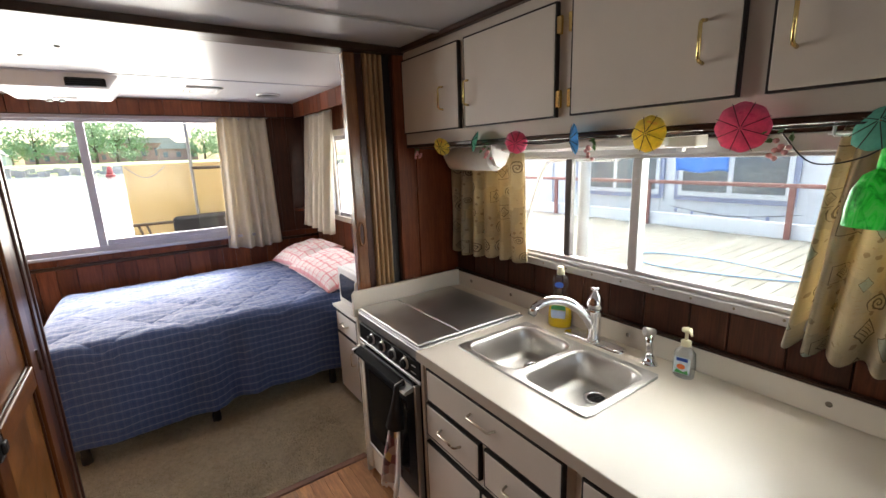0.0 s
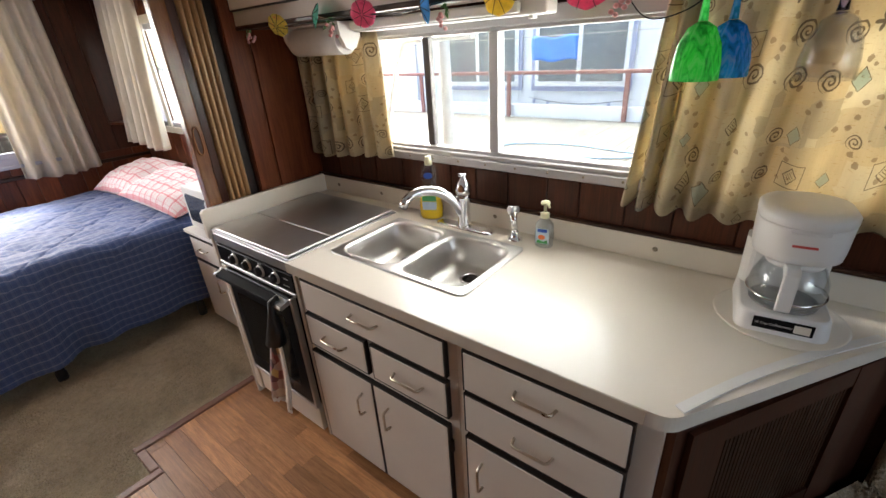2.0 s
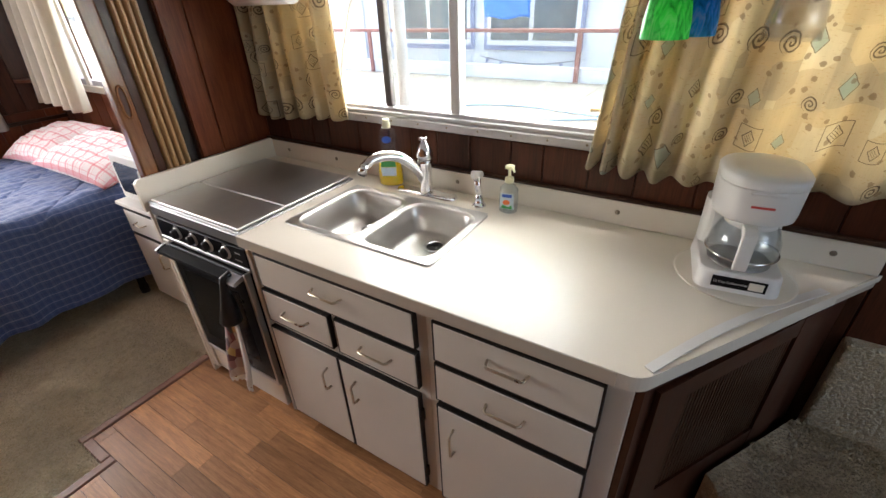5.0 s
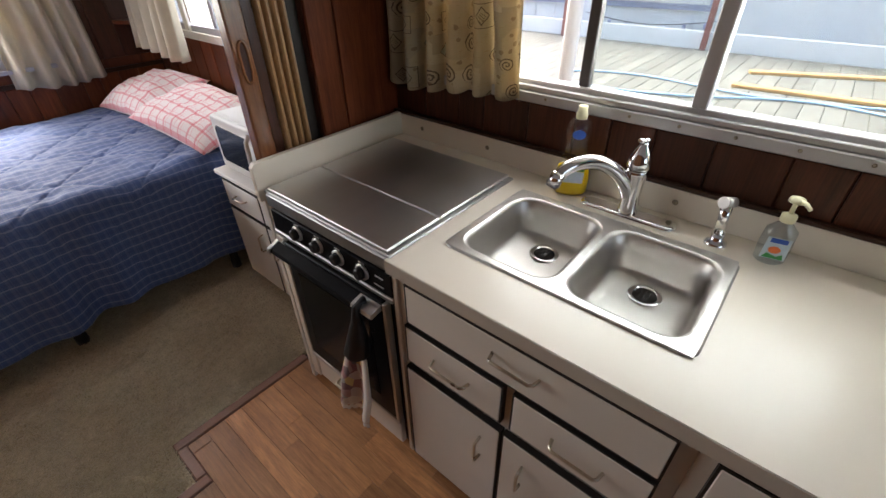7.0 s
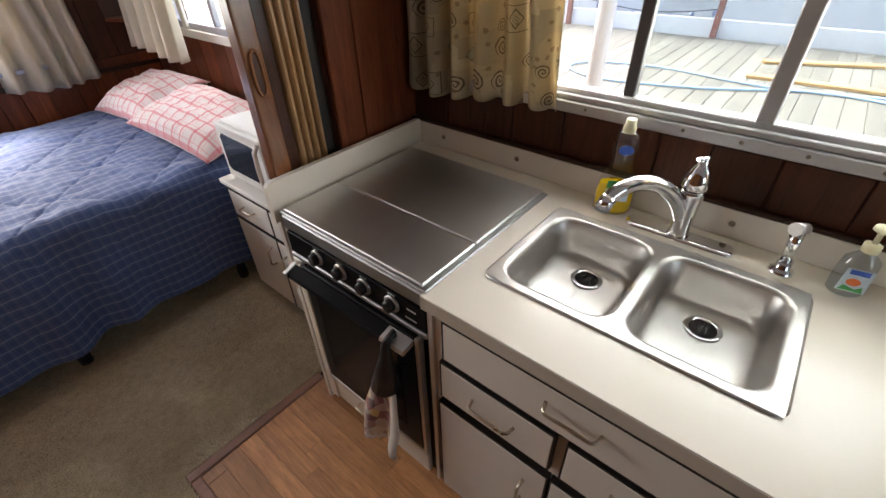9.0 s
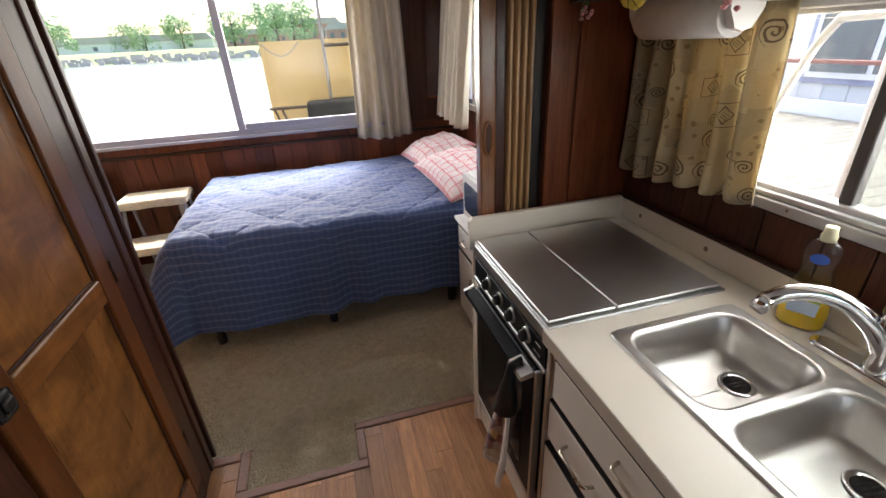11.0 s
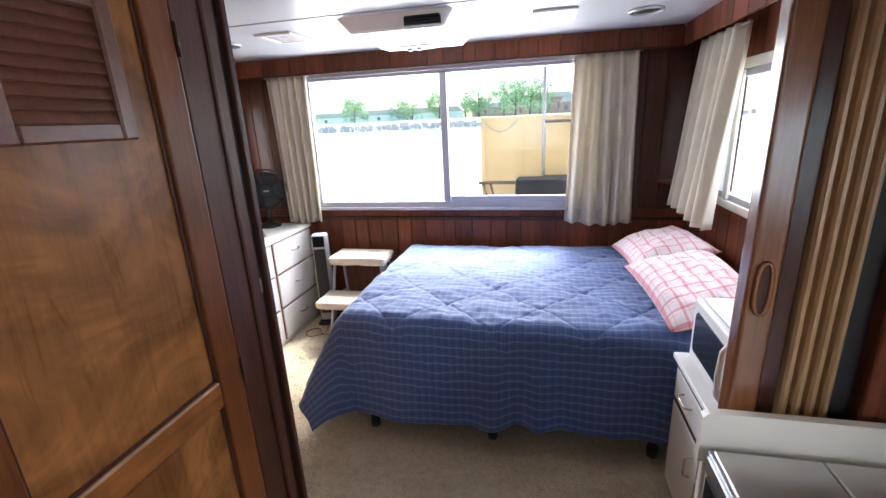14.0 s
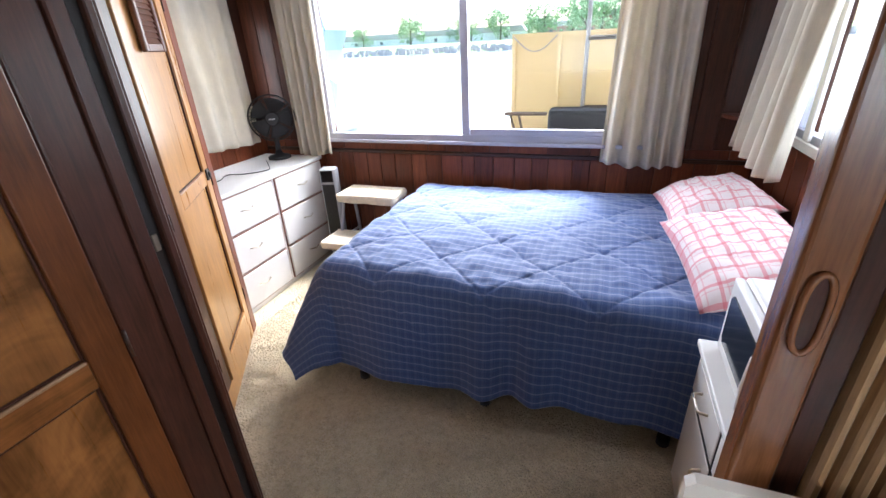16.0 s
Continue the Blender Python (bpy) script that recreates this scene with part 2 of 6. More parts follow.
def cloth(name, col, glow=0.5, print_on=False):
    """Curtain cloth that lets some of the daylight through."""
    n = Nodes(name)
    at = n.coord()
    thread = n.noise(n.coord((1, 1, 0.06)), 300, 3)
    cloud = n.noise(at, 9, 3)
    c = n.ramp(cloud, (0.3, shade(col, 0.92)), (0.7, shade(col, 1.06)))
    c = n.mix(0.25, c, n.ramp(thread, (0.3, shade(col, 0.78)), (0.7, shade(col, 1.15))))
    if print_on:
        uv = n.coord((1, 1, 1), "UV")
        boxes = n.add("TexVoronoi", Scale=11.0, Randomness=0.8)
        boxes.distance = "CHEBYCHEV"
        n.link(uv, boxes.inputs["Vector"])
        tint = n.add("SeparateColor")
        n.link(boxes.outputs["Color"], tint.inputs[0])
        c = n.mix(0.42, c, n.ramp(tint.outputs[1], (0.12, (0.36, 0.29, 0.19)), (0.4, (0.55, 0.455, 0.29)), (0.62, (0.62, 0.48, 0.25)), (0.9, (0.72, 0.66, 0.50))))
        motifs = n.t.nodes.new("ShaderNodeTexVoronoi")
        motifs.voronoi_dimensions = "2D"
        motifs.inputs["Scale"].default_value, motifs.inputs["Randomness"].default_value = 10.5, 0.72
        n.link(uv, motifs.inputs["Vector"])
        away, xy, pick = n.t.nodes.new("ShaderNodeVectorMath"), n.add("SeparateXYZ"), n.add("SeparateColor")
        away.operation = "SUBTRACT"
        n.link(uv, away.inputs[0]), n.link(motifs.outputs["Position"], away.inputs[1]), n.link(away.outputs[0], xy.inputs[0])
        n.link(motifs.outputs["Color"], pick.inputs[0])
        size = n.math("MULTIPLY_ADD", pick.outputs[1], 0.7, 0.72)
        mx, my = n.math("MULTIPLY", xy.outputs[0], size), n.math("MULTIPLY", xy.outputs[1], size)
        wave = n.math("MULTIPLY", n.math("SUBTRACT", n.noise(uv, 45, 2), 0.5), 0.010)
        rad = n.math("ADD", n.math("SQRT", n.math("ADD", n.math("MULTIPLY", mx, mx), n.math("MULTIPLY", my, my))), wave)
        ang = n.math("ARCTAN2", my, mx)
        dia = n.math("ADD", n.math("ADD", n.math("MULTIPLY", n.math("ABSOLUTE", mx), 1.3), n.math("ABSOLUTE", my)), wave)
        sq = n.math("MAXIMUM", n.math("ABSOLUTE", mx), n.math("ABSOLUTE", my))

        def band(v, lo, hi):
            return n.math("MULTIPLY", n.math("GREATER_THAN", v, lo), n.math("LESS_THAN", v, hi))
        turns = n.math("FRACT", n.math("SUBTRACT", n.math("DIVIDE", rad, 0.0105), n.math("DIVIDE", ang, 6.2832)))
        snail = n.math("MULTIPLY", n.math("LESS_THAN", turns, 0.40), n.math("LESS_THAN", rad, 0.0235))
        ribs = n.math("MULTIPLY", n.math("LESS_THAN", n.math("FRACT", n.math("DIVIDE", n.math("ADD", my, mx), 0.0075)), 0.26), n.math("LESS_THAN", dia, 0.015))
        shell = n.math("MAXIMUM", band(dia, 0.0195, 0.0235), ribs)
        star = n.math("LESS_THAN", rad, n.math("MULTIPLY_ADD", n.math("COSINE", n.math("MULTIPLY", ang, 5.0)), 0.0065, 0.0105))
        kind_of = pick.outputs[0]
        ink = n.math("MULTIPLY", snail, n.math("LESS_THAN", kind_of, 0.42))
        ink = n.math("MAXIMUM", ink, n.math("MULTIPLY", shell, band(kind_of, 0.42, 0.70)))
        ink = n.math("MAXIMUM", ink, n.math("MULTIPLY", star, band(kind_of, 0.70, 0.80)))
        ink = n.math("MAXIMUM", ink, n.math("MULTIPLY", band(sq, 0.0285, 0.0305), band(kind_of, 0.55, 0.74)))
        ink = n.math("MAXIMUM", ink, n.math("MULTIPLY", band(dia, 0.0235, 0.0258), n.math("GREATER_THAN", kind_of, 0.80)))
        leafy = n.math("MULTIPLY", n.math("LESS_THAN", dia, 0.0235), n.math("GREATER_THAN", kind_of, 0.80))
        c = n.mix(n.math("MULTIPLY", leafy, 0.6), c, (0.36, 0.47, 0.42))
        c = n.mix(n.math("MULTIPLY", ink, 0.80), c, (0.095, 0.068, 0.052))
        small = n.add("TexVoronoi", Scale=34.0)
        n.link(uv, small.inputs["Vector"])
        sd = n.math("ADD", small.outputs["Distance"], n.math("MULTIPLY", n.noise(uv, 90, 2), 0.4))
        pick2 = n.add("SeparateColor")
        n.link(small.outputs["Color"], pick2.inputs[0])
        dots = n.math("MULTIPLY", n.math("LESS_THAN", sd, 0.43), n.math("GREATER_THAN", pick2.outputs[2], 0.72))
        c = n.mix(n.math("MULTIPLY", dots, 0.6), c, (0.24, 0.15, 0.09))
        script = n.noise(n.coord((1, 5, 1), "UV"), 60, 2)
        c = n.mix(n.math("MULTIPLY", n.math("GREATER_THAN", script, 0.64), 0.35), c, (0.42, 0.27, 0.10))
    n.set(Base_Color=c, Roughness=0.9, Sheen_Weight=0.15)
    n.bump(thread, 0.3, 0.001)
    tr = n.add("BsdfTranslucent")
    n.link(c, tr.inputs[0])
    mixer = n.add("MixShader")
    mixer.inputs[0].default_value = glow
    n.link(n.b.outputs[0], mixer.inputs[1]), n.link(tr.outputs[0], mixer.inputs[2])
    n.link(mixer.outputs[0], n.out.inputs["Surface"])
    return n.m


def glass(name, col=(1, 1, 1), rough=0.0, ior=1.45):
    n = Nodes(name)
    n.set(Base_Color=col, Roughness=rough, Transmission_Weight=1.0, IOR=ior)
    return n.m


def acrylic(name, col):
    """Tinted plastic that glows when light comes from behind."""
    n = Nodes(name)
    n.set(Base_Color=col, Roughness=0.12, Transmission_Weight=0.55, IOR=1.3, Coat_Weight=0.5)
    tr, mx = n.add("BsdfTranslucent"), n.add("MixShader")
    swirl = n.noise(n.coord((1, 1, 0.35)), 60, 3, 0.6, 1.5)
    c = n.ramp(swirl, (0.32, shade(col, 0.5)), (0.5, col), (0.68, tuple(0.35 + 0.65 * v for v in col)))
    n.set(Base_Color=c)
    n.bump(swirl, 0.4, 0.003)
    n.link(c, tr.inputs[0])
    mx.inputs[0].default_value = 0.60
    n.link(n.b.outputs[0], mx.inputs[1]), n.link(tr.outputs[0], mx.inputs[2]), n.link(mx.outputs[0], n.out.inputs["Surface"])
    return n.m


def clear_pane(name, tint, gloss_at=0.04, gloss_edge=0.5, rough=0.03):
    """Thin clear glass or plastic: see-through, with more gloss towards its edges."""
    n = Nodes(name)
    clear, gloss, mixer, lw = n.add("BsdfTransparent"), n.add("BsdfGlossy"), n.add("MixShader"), n.add("LayerWeight", Blend=0.5)
    gloss.inputs["Roughness"].default_value = rough
    clear.inputs[0].default_value = (*tint, 1)
    n.link(n.math("MULTIPLY_ADD", n.math("POWER", lw.outputs["Facing"], 4.0), gloss_edge, gloss_at), mixer.inputs[0])
    n.link(clear.outputs[0], mixer.inputs[1]), n.link(gloss.outputs[0], mixer.inputs[2])
    n.link(mixer.outputs[0], n.out.inputs["Surface"])
    return n.m


M["carpet"] = carpet_material()
M["comforter"] = comforter_material()
M["pillow"] = pillow_material()
M["curtain"] = cloth("cream_curtain_cloth", (0.64, 0.58, 0.46), 0.17)
M["print"] = cloth("tan_printed_cotton", (0.66, 0.59, 0.43), 0.42, True)
M["pane"] = clear_pane("window_glass", (0.95, 0.97, 0.96))
M["glass"] = clear_pane("clear_glass", (0.95, 0.965, 0.965), 0.06, 0.5)
M["glass_green"] = acrylic("green_acrylic", (0.14, 0.95, 0.30))
M["glass_blue"] = acrylic("blue_acrylic", (0.05, 0.56, 1.0))
M["glass_clear"] = clear_pane("clear_acrylic", (0.92, 0.93, 0.97), 0.06, 0.55, 0.05)
M["glass_violet"] = glass("violet_stem_acrylic", (0.55, 0.50, 0.90), 0.05)
M["soap"] = plain("yellow_soap", (0.95, 0.64, 0.01), 0.2, 0, 0.03, 6, 60, 0.0, 0.001, 0.3)
M["clear_soap"] = clear_pane("clear_soap", (0.84, 0.88, 0.90), 0.10, 0.8, 0.06)
M["pet"] = clear_pane("clear_bottle_plastic", (0.95, 0.96, 0.98), 0.06, 0.5, 0.12)
M["plastic_cream"] = plain("ivory_plastic", (0.80, 0.76, 0.52), 0.35, 0, 0.03, 6, 140, 0.05)
M["label_pale"] = plain("pale_blue_label", (0.55, 0.66, 0.72), 0.4, 0, 0.1, 60)
M["orange"] = plain("orange_print", (0.85, 0.20, 0.05), 0.5)
M["smoke"] = plain("microwave_window", (0.025, 0.03, 0.04), 0.1, 0, 0.1, 5, 90, 0.0)


# ---- mesh helpers ----
def box(bm, x0, x1, y0, y1, z0, z1, bevel=0.0, seg=1):
    vs = [bm.verts.new((x, y, z)) for x in (x0, x1) for y in (y0, y1) for z in (z0, z1)]
    fs = [bm.faces.new([vs[i] for i in q]) for q in ((0, 1, 3, 2), (4, 6, 7, 5), (0, 4, 5, 1), (2, 3, 7, 6), (0, 2, 6, 4), (1, 5, 7, 3))]
    if bevel > 0:
        es = list({e for f in fs for e in f.edges})
        bmesh.ops.bevel(bm, geom=es, offset=bevel, segments=seg, affect="EDGES", profile=0.5)
    return bm


def B(x0, x1, y0, y1, z0, z1, bevel=0.0, seg=1):
    return box(bmesh.new(), x0, x1, y0, y1, z0, z1, bevel, seg)


def tube(bm, pts, r, n=8, closed=False):
    """A round bar along points; r a radius or one per point."""
    pts = [Vector(p) for p in pts]
    rs = r if isinstance(r, (list, tuple)) else [r] * len(pts)
    rings, side = [], None
    for i, p in enumerate(pts):
        a = pts[i - 1] if i or closed else p
        b = pts[(i + 1) % len(pts)] if i < len(pts) - 1 or closed else p
        d = (b - a).normalized()
        side = (side - d * side.dot(d)).normalized() if side and (side - d * side.dot(d)).length > 1e-4 else d.orthogonal().normalized()
        up = d.cross(side)
        rings.append([bm.verts.new(p + rs[i] * (math.cos(q) * side + math.sin(q) * up)) for q in (2 * math.pi * k / n for k in range(n))])
    for i in range(len(rings) - (0 if closed else 1)):
        a, b = rings[i], rings[(i + 1) % len(rings)]
        for k in range(n):
            bm.faces.new((a[k], a[(k + 1) % n], b[(k + 1) % n], b[k])).smooth = True
    if not closed:
        bm.faces.new(rings[0][::-1]), bm.faces.new(rings[-1])
    return bm


def T(pts, r, n=8, closed=False):
    return tube(bmesh.new(), pts, r, n, closed)


def lathe(bm, prof, n=24, at=(0, 0, 0), sx=1.0, sy=1.0, cap=True):
    """Turns a profile of (radius, height) round z."""
    rings = [[bm.verts.new((at[0] + sx * r * math.cos(2 * math.pi * k / n), at[1] + sy * r * math.sin(2 * math.pi * k / n), at[2] + z)) for k in range(n)] for r, z in prof]
    for a, b in zip(rings, rings[1:]):
        for k in range(n):
            bm.faces.new((a[k], a[(k + 1) % n], b[(k + 1) % n], b[k])).smooth = True
    if cap:
        bm.faces.new(rings[0][::-1]), bm.faces.new(rings[-1])
    return bm


def L(prof, n=24, at=(0, 0, 0), sx=1.0, sy=1.0, cap=True):
    return lathe(bmesh.new(), prof, n, at, sx, sy, cap)


def prism(bm, poly, z0, z1, axis="z"):
    """A flat outline given depth along one axis."""
    def p(a, b, c):
        return {"z": (a, b, c), "y": (a, c, b), "x": (c, a, b)}[axis]
    lo, hi = [bm.verts.new(p(a, b, z0)) for a, b in poly], [bm.verts.new(p(a, b, z1)) for a, b in poly]
    bm.faces.new(lo[::-1]), bm.faces.new(hi)
    for k in range(len(poly)):
        bm.faces.new((lo[k], lo[(k + 1) % len(poly)], hi[(k + 1) % len(poly)], hi[k]))
    bmesh.ops.recalc_face_normals(bm, faces=bm.faces)
    return bm


def P(poly, z0, z1, axis="z"):
    return prism(bmesh.new(), poly, z0, z1, axis)


def sheet(nu, nv, fn, uv=None):
    """A smooth surface fn(u, v) with u, v from 0 to 1; uv gives its cloth coordinates."""
    bm = bmesh.new()
    layer = bm.loops.layers.uv.new("UVMap")
    g = [[bm.verts.new(fn(i / nu, j / nv)) for j in range(nv + 1)] for i in range(nu + 1)]
    where = {g[i][j]: (uv(i / nu, j / nv) if uv else (i / nu, j / nv)) for i in range(nu + 1) for j in range(nv + 1)}
    for i in range(nu):
        for j in range(nv):
            f = bm.faces.new((g[i][j], g[i + 1][j], g[i + 1][j + 1], g[i][j + 1]))
            f.smooth = True
            for lo in f.loops:
                lo[layer].uv = where[lo.vert]
    return bm


def mesh_ob(name, bm, material, fix=True):
    if fix:
        bmesh.ops.recalc_face_normals(bm, faces=bm.faces)
    me = bpy.data.meshes.new(name)
    bm.to_mesh(me)
    bm.free()
    me.materials.append(M[material])
    return new(name, me)


def thing(name, at, label, category, group="", rz=0.0, kind=""):
    ob = new(name)
    ob.empty_display_size = 0.05
    ob.matrix_world = pose(*at, 0, 0, rz)
    return tagged(ob, label, category, group, kind)


def part(name, bm, material, parent, label=""):
    ob = mesh_ob(name, bm, material)
    ob.parent = parent
    return tagged(ob, label)


def solo(name, bm, material, label, category, group="", kind="", at=None):
    ob = mesh_ob(name, bm, material)
    if at:
        ob.location = at
    return tagged(ob, label, category, group, kind)


def structure(name, bm, material, label="", category="wall"):
    return tagged(mesh_ob(name, bm, material), label, category, "", "structure")


def thick(ob, t):
    md = ob.modifiers.new("thickness", "SOLIDIFY")
    md.thickness = t
    return ob


# ---- the cabin's shell ----
EAST, WEST, NORTH, SOUTH, CEIL = 1.715, -1.73, 4.50, -1.60, 2.112
T_W = 0.10
FX = -0.088                          # face of the closet wall
KW = (-0.12, 1.95, 1.135, 1.625)     # galley window: y, y, z, z
BW = (2.70, 4.10, 1.11, 1.80)        # berth side window
NW = (-1.10, 1.12, 0.965, 1.985)     # stern window: x, x, z, z
WW = (3.45, 4.30, 1.10, 1.80)        # west window


def wall_with_windows(name, axis, face, out, a0, a1, z1, holes, material, label):
    """A wall across one axis from a0 to a1 with openings (a, a, z, z) through it."""
    bm = bmesh.new()
    lo, hi = min(face, out), max(face, out)

    def piece(a, b, c, d):
        if b - a > 1e-4 and d - c > 1e-4:
            box(bm, lo, hi, a, b, c, d) if axis == "x" else box(bm, a, b, lo, hi, c, d)
    at = a0
    for h0, h1, c, d in sorted(holes):
        piece(at, h0, 0, z1), piece(h0, h1, 0, c), piece(h0, h1, d, z1)
        at = h1
    piece(at, a1, 0, z1)
    return structure(name, bm, material, label)


wall_east = wall_with_windows("wall_east", "x", EAST, EAST + T_W, SOUTH, NORTH + T_W, CEIL, [KW, BW], "panel", "dark mahogany panelled cabin wall")
wall_north = wall_with_windows("wall_north", "y", NORTH, NORTH + T_W, WEST, EAST, CEIL, [NW], "panel", "dark red mahogany panelled stern wall")
wall_west = wall_with_windows("wall_west", "x", WEST, WEST - T_W, SOUTH, NORTH + T_W, CEIL, [WW], "panel", "dark mahogany panelled cabin wall")
wall_south = wall_with_windows("wall_south", "y", SOUTH, SOUTH - T_W, WEST, EAST, CEIL, [(-0.8, 1.2, 0.9, 1.9)], "panel", "dark panelled wall behind the galley")
floor = structure("floor", B(WEST - T_W, EAST + T_W, SOUTH - T_W, NORTH + T_W, -0.08, -0.012), "trim_dark", "plywood sub-floor of the cabin", "floor")

cb = B(WEST - T_W, EAST + T_W, SOUTH - T_W, NORTH + T_W, CEIL, CEIL + 0.06)
ceiling = structure("ceiling", cb, "ceiling", "glossy white vinyl panelled ceiling", "ceiling")
structure("trim_1", B(WEST, EAST, 3.345, 3.362, CEIL - 0.004, CEIL - 0.0005), "alu_white", "narrow grey ceiling joint strip", "trim")
structure("trim_2", B(-0.05, EAST, 1.80, 1.83, CEIL - 0.010, CEIL - 0.0005, 0.003), "ceiling", "white ceiling batten", "trim")
structure("beam", B(-0.05, 1.41, 2.13, 2.26, CEIL - 0.032, CEIL - 0.0005, 0.004), "trim_dark_x", "dark stained door track beam", "beam")
structure("trim_3", B(1.385, 1.412, 0.0, 2.16, CEIL - 0.024, CEIL - 0.0005, 0.004), "trim_dark", "dark stained cornice strip", "trim")

# carpet, with the tongue that reaches into the galley
structure("carpet", P([(WEST, NORTH), (WEST, 2.25), (0.085, 2.25), (0.085, 2.05), (0.52, 2.05), (0.52, 2.257), (EAST, 2.257), (EAST, NORTH)], -0.012, 0.006), "carpet", "worn beige shag carpet", "carpet")
structure("carpet_2", P([(WEST, SOUTH), (EAST, SOUTH), (EAST, 0.26), (1.16, 0.26), (1.05, 0.05), (WEST, 0.05)], -0.012, 0.008), "carpet", "beige shag carpet of the next cabin", "carpet")
for k, (x0, x1, y0, y1) in enumerate(((0.523, 1.10, 2.215, 2.255), (0.523, 0.561, 2.053, 2.214), (0.04, 0.561, 2.012, 2.052), (0.04, 0.082, 2.053, 2.25), (FX + 0.003, 0.039, 2.205, 2.25))):
    structure("edging_%d" % (k + 1), B(x0, x1, y0, y1, -0.011, 0.010, 0.004), "strip", "pinkish wood carpet edging", "trim")


# partition between galley and berth, and the closet wall opposite
structure("partition", B(1.3535, EAST, 2.165, 2.215, 0, CEIL), "panel", "dark mahogany panel partition", "wall")
for x0, x1 in ((1.356, 1.459), (1.463, EAST - 0.004)):
    p = mesh_ob("plank", B(x0, x1, 2.150, 2.164, 0.91, CEIL - 0.03, 0.003), "panel_red")
    p.parent = wall_east


# ---- windows ----
M["rubber"] = plain("dark_grey_sash", (0.10, 0.09, 0.09), 0.5, 0.2, 0.1)
def slider(name, axis, at, a0, a1, z0, z1, splits, material, w=0.035, label="aluminium sliding window"):
    """A framed window: outer frame, sash bars and panes."""
    base = thing(name, (0, 0, 0), label, "window", kind="structure")

    def bar(n, a, b, c, d, dep=0.04, off=0.0, mat=material):
        bm = B(at - dep + off, at + off, a, b, c, d, 0.003) if axis == "x" else B(a, b, at - dep + off, at + off, c, d, 0.003)
        return part(n, bm, mat, base)
    bar("frame_top", a0, a1, z1 - w, z1), bar("frame_sill", a0, a1, z0, z0 + w)
    bar("frame_side", a0, a0 + w, z0 + w, z1 - w), bar("frame_side", a1 - w, a1, z0 + w, z1 - w)
    for a, wd, dep, off in splits:
        bar("mullion", a - wd / 2, a + wd / 2, z0 + w, z1 - w, dep, off, "rubber" if wd == 0.030 and material == "alu" else material)
    edges = [a0 + w] + [s[0] for s in splits] + [a1 - w]
    for k, (a, b) in enumerate(zip(edges, edges[1:])):
        o = 0.012 if k % 2 else 0.022
        bm = B(at - o - 0.003, at - o, a, b, z0 + w, z1 - w) if axis == "x" else B(a, b, at - o - 0.003, at - o, z0 + w, z1 - w)
        pane = part("pane", bm, "pane", base)
        pane.visible_shadow = False
    return base


kwin = slider("window_1", "x", EAST + 0.045, KW[0], KW[1], KW[2], KW[3], [(1.412, 0.030, 0.03, 0.0), (1.105, 0.036, 0.045, 0.0), (0.35, 0.03, 0.03, 0.0)], "alu", 0.045)
part("inner_sill", B(EAST - 0.020, EAST, KW[0], KW[1], 1.118, 1.150, 0.003), "alu", kwin)
part("sill_track", B(EAST - 0.012, EAST + 0.005, KW[0], KW[1], 1.151, 1.166, 0.002), "alu", kwin)
part("head_rail", B(EAST - 0.020, EAST, KW[0], KW[1], 1.592, 1.640, 0.003), "alu", kwin)
for k in range(16):
    y = 1.88 - 0.125 * k
    part("screw", L([(0.0045, 0), (0.0045, 0.0015), (0.002, 0.003)], 8, (0, 0, 0)), "screw", kwin).matrix_local = pose(EAST - 0.020, y, 1.136, 0, -90, 0)
bwin = slider("window_2", "x", EAST + 0.045, BW[0], BW[1], BW[2], BW[3], [(3.60, 0.03, 0.03, 0.0), (3.20, 0.03, 0.03, 0.0)], "alu_white", 0.04, "white framed sliding window")
part("casing", B(EAST - 0.016, EAST, BW[0] - 0.03, BW[1] + 0.03, 1.075, 1.118, 0.003), "white", bwin)
part("casing", B(EAST - 0.016, EAST, BW[0] - 0.03, BW[1] + 0.03, 1.795, 1.845, 0.003), "white", bwin)
part("casing", B(EAST - 0.016, EAST, 3.87, 3.925, 1.12, 1.794, 0.003), "white", bwin)
nwin = slider("window_3", "y", NORTH + 0.015, NW[0], NW[1], NW[2], NW[3], [(0.0, 0.052, 0.045, 0.0)], "alu_white", 0.045, "wide aluminium sliding stern window")
part("lower_rail", B(0.03, 1.07, NORTH - 0.025, NORTH - 0.002, 1.010, 1.052, 0.004), "alu_white", nwin)
part("inner_sill", B(NW[0] - 0.02, NW[1] + 0.02, NORTH - 0.050, NORTH - 0.031, 0.945, 0.968, 0.003), "alu_white", nwin)
part("head_rail", B(NW[0], NW[1], NORTH - 0.050, NORTH - 0.031, 1.962, 2.000, 0.003), "alu_white", nwin)
wwin = slider("window_4", "x", WEST - 0.005, WW[0], WW[1], WW[2], WW[3], [(3.9, 0.03, 0.03, 0.0)], "alu_white", 0.04, "white framed side window")
# unseen window, added as an opening behind the south fill lamp
slider("window_5", "y", SOUTH - 0.005, -0.8, 1.2, 0.9, 1.9, [(0.2, 0.04, 0.03, 0.0)], "alu_white", 0.04, "unseen aluminium framed window added behind the galley")

# valances round the berth
valance = thing("valance", (0, 0, 0), "red-brown wooden curtain valance under the ceiling", "valance", kind="structure")
rnd = random.Random(3)


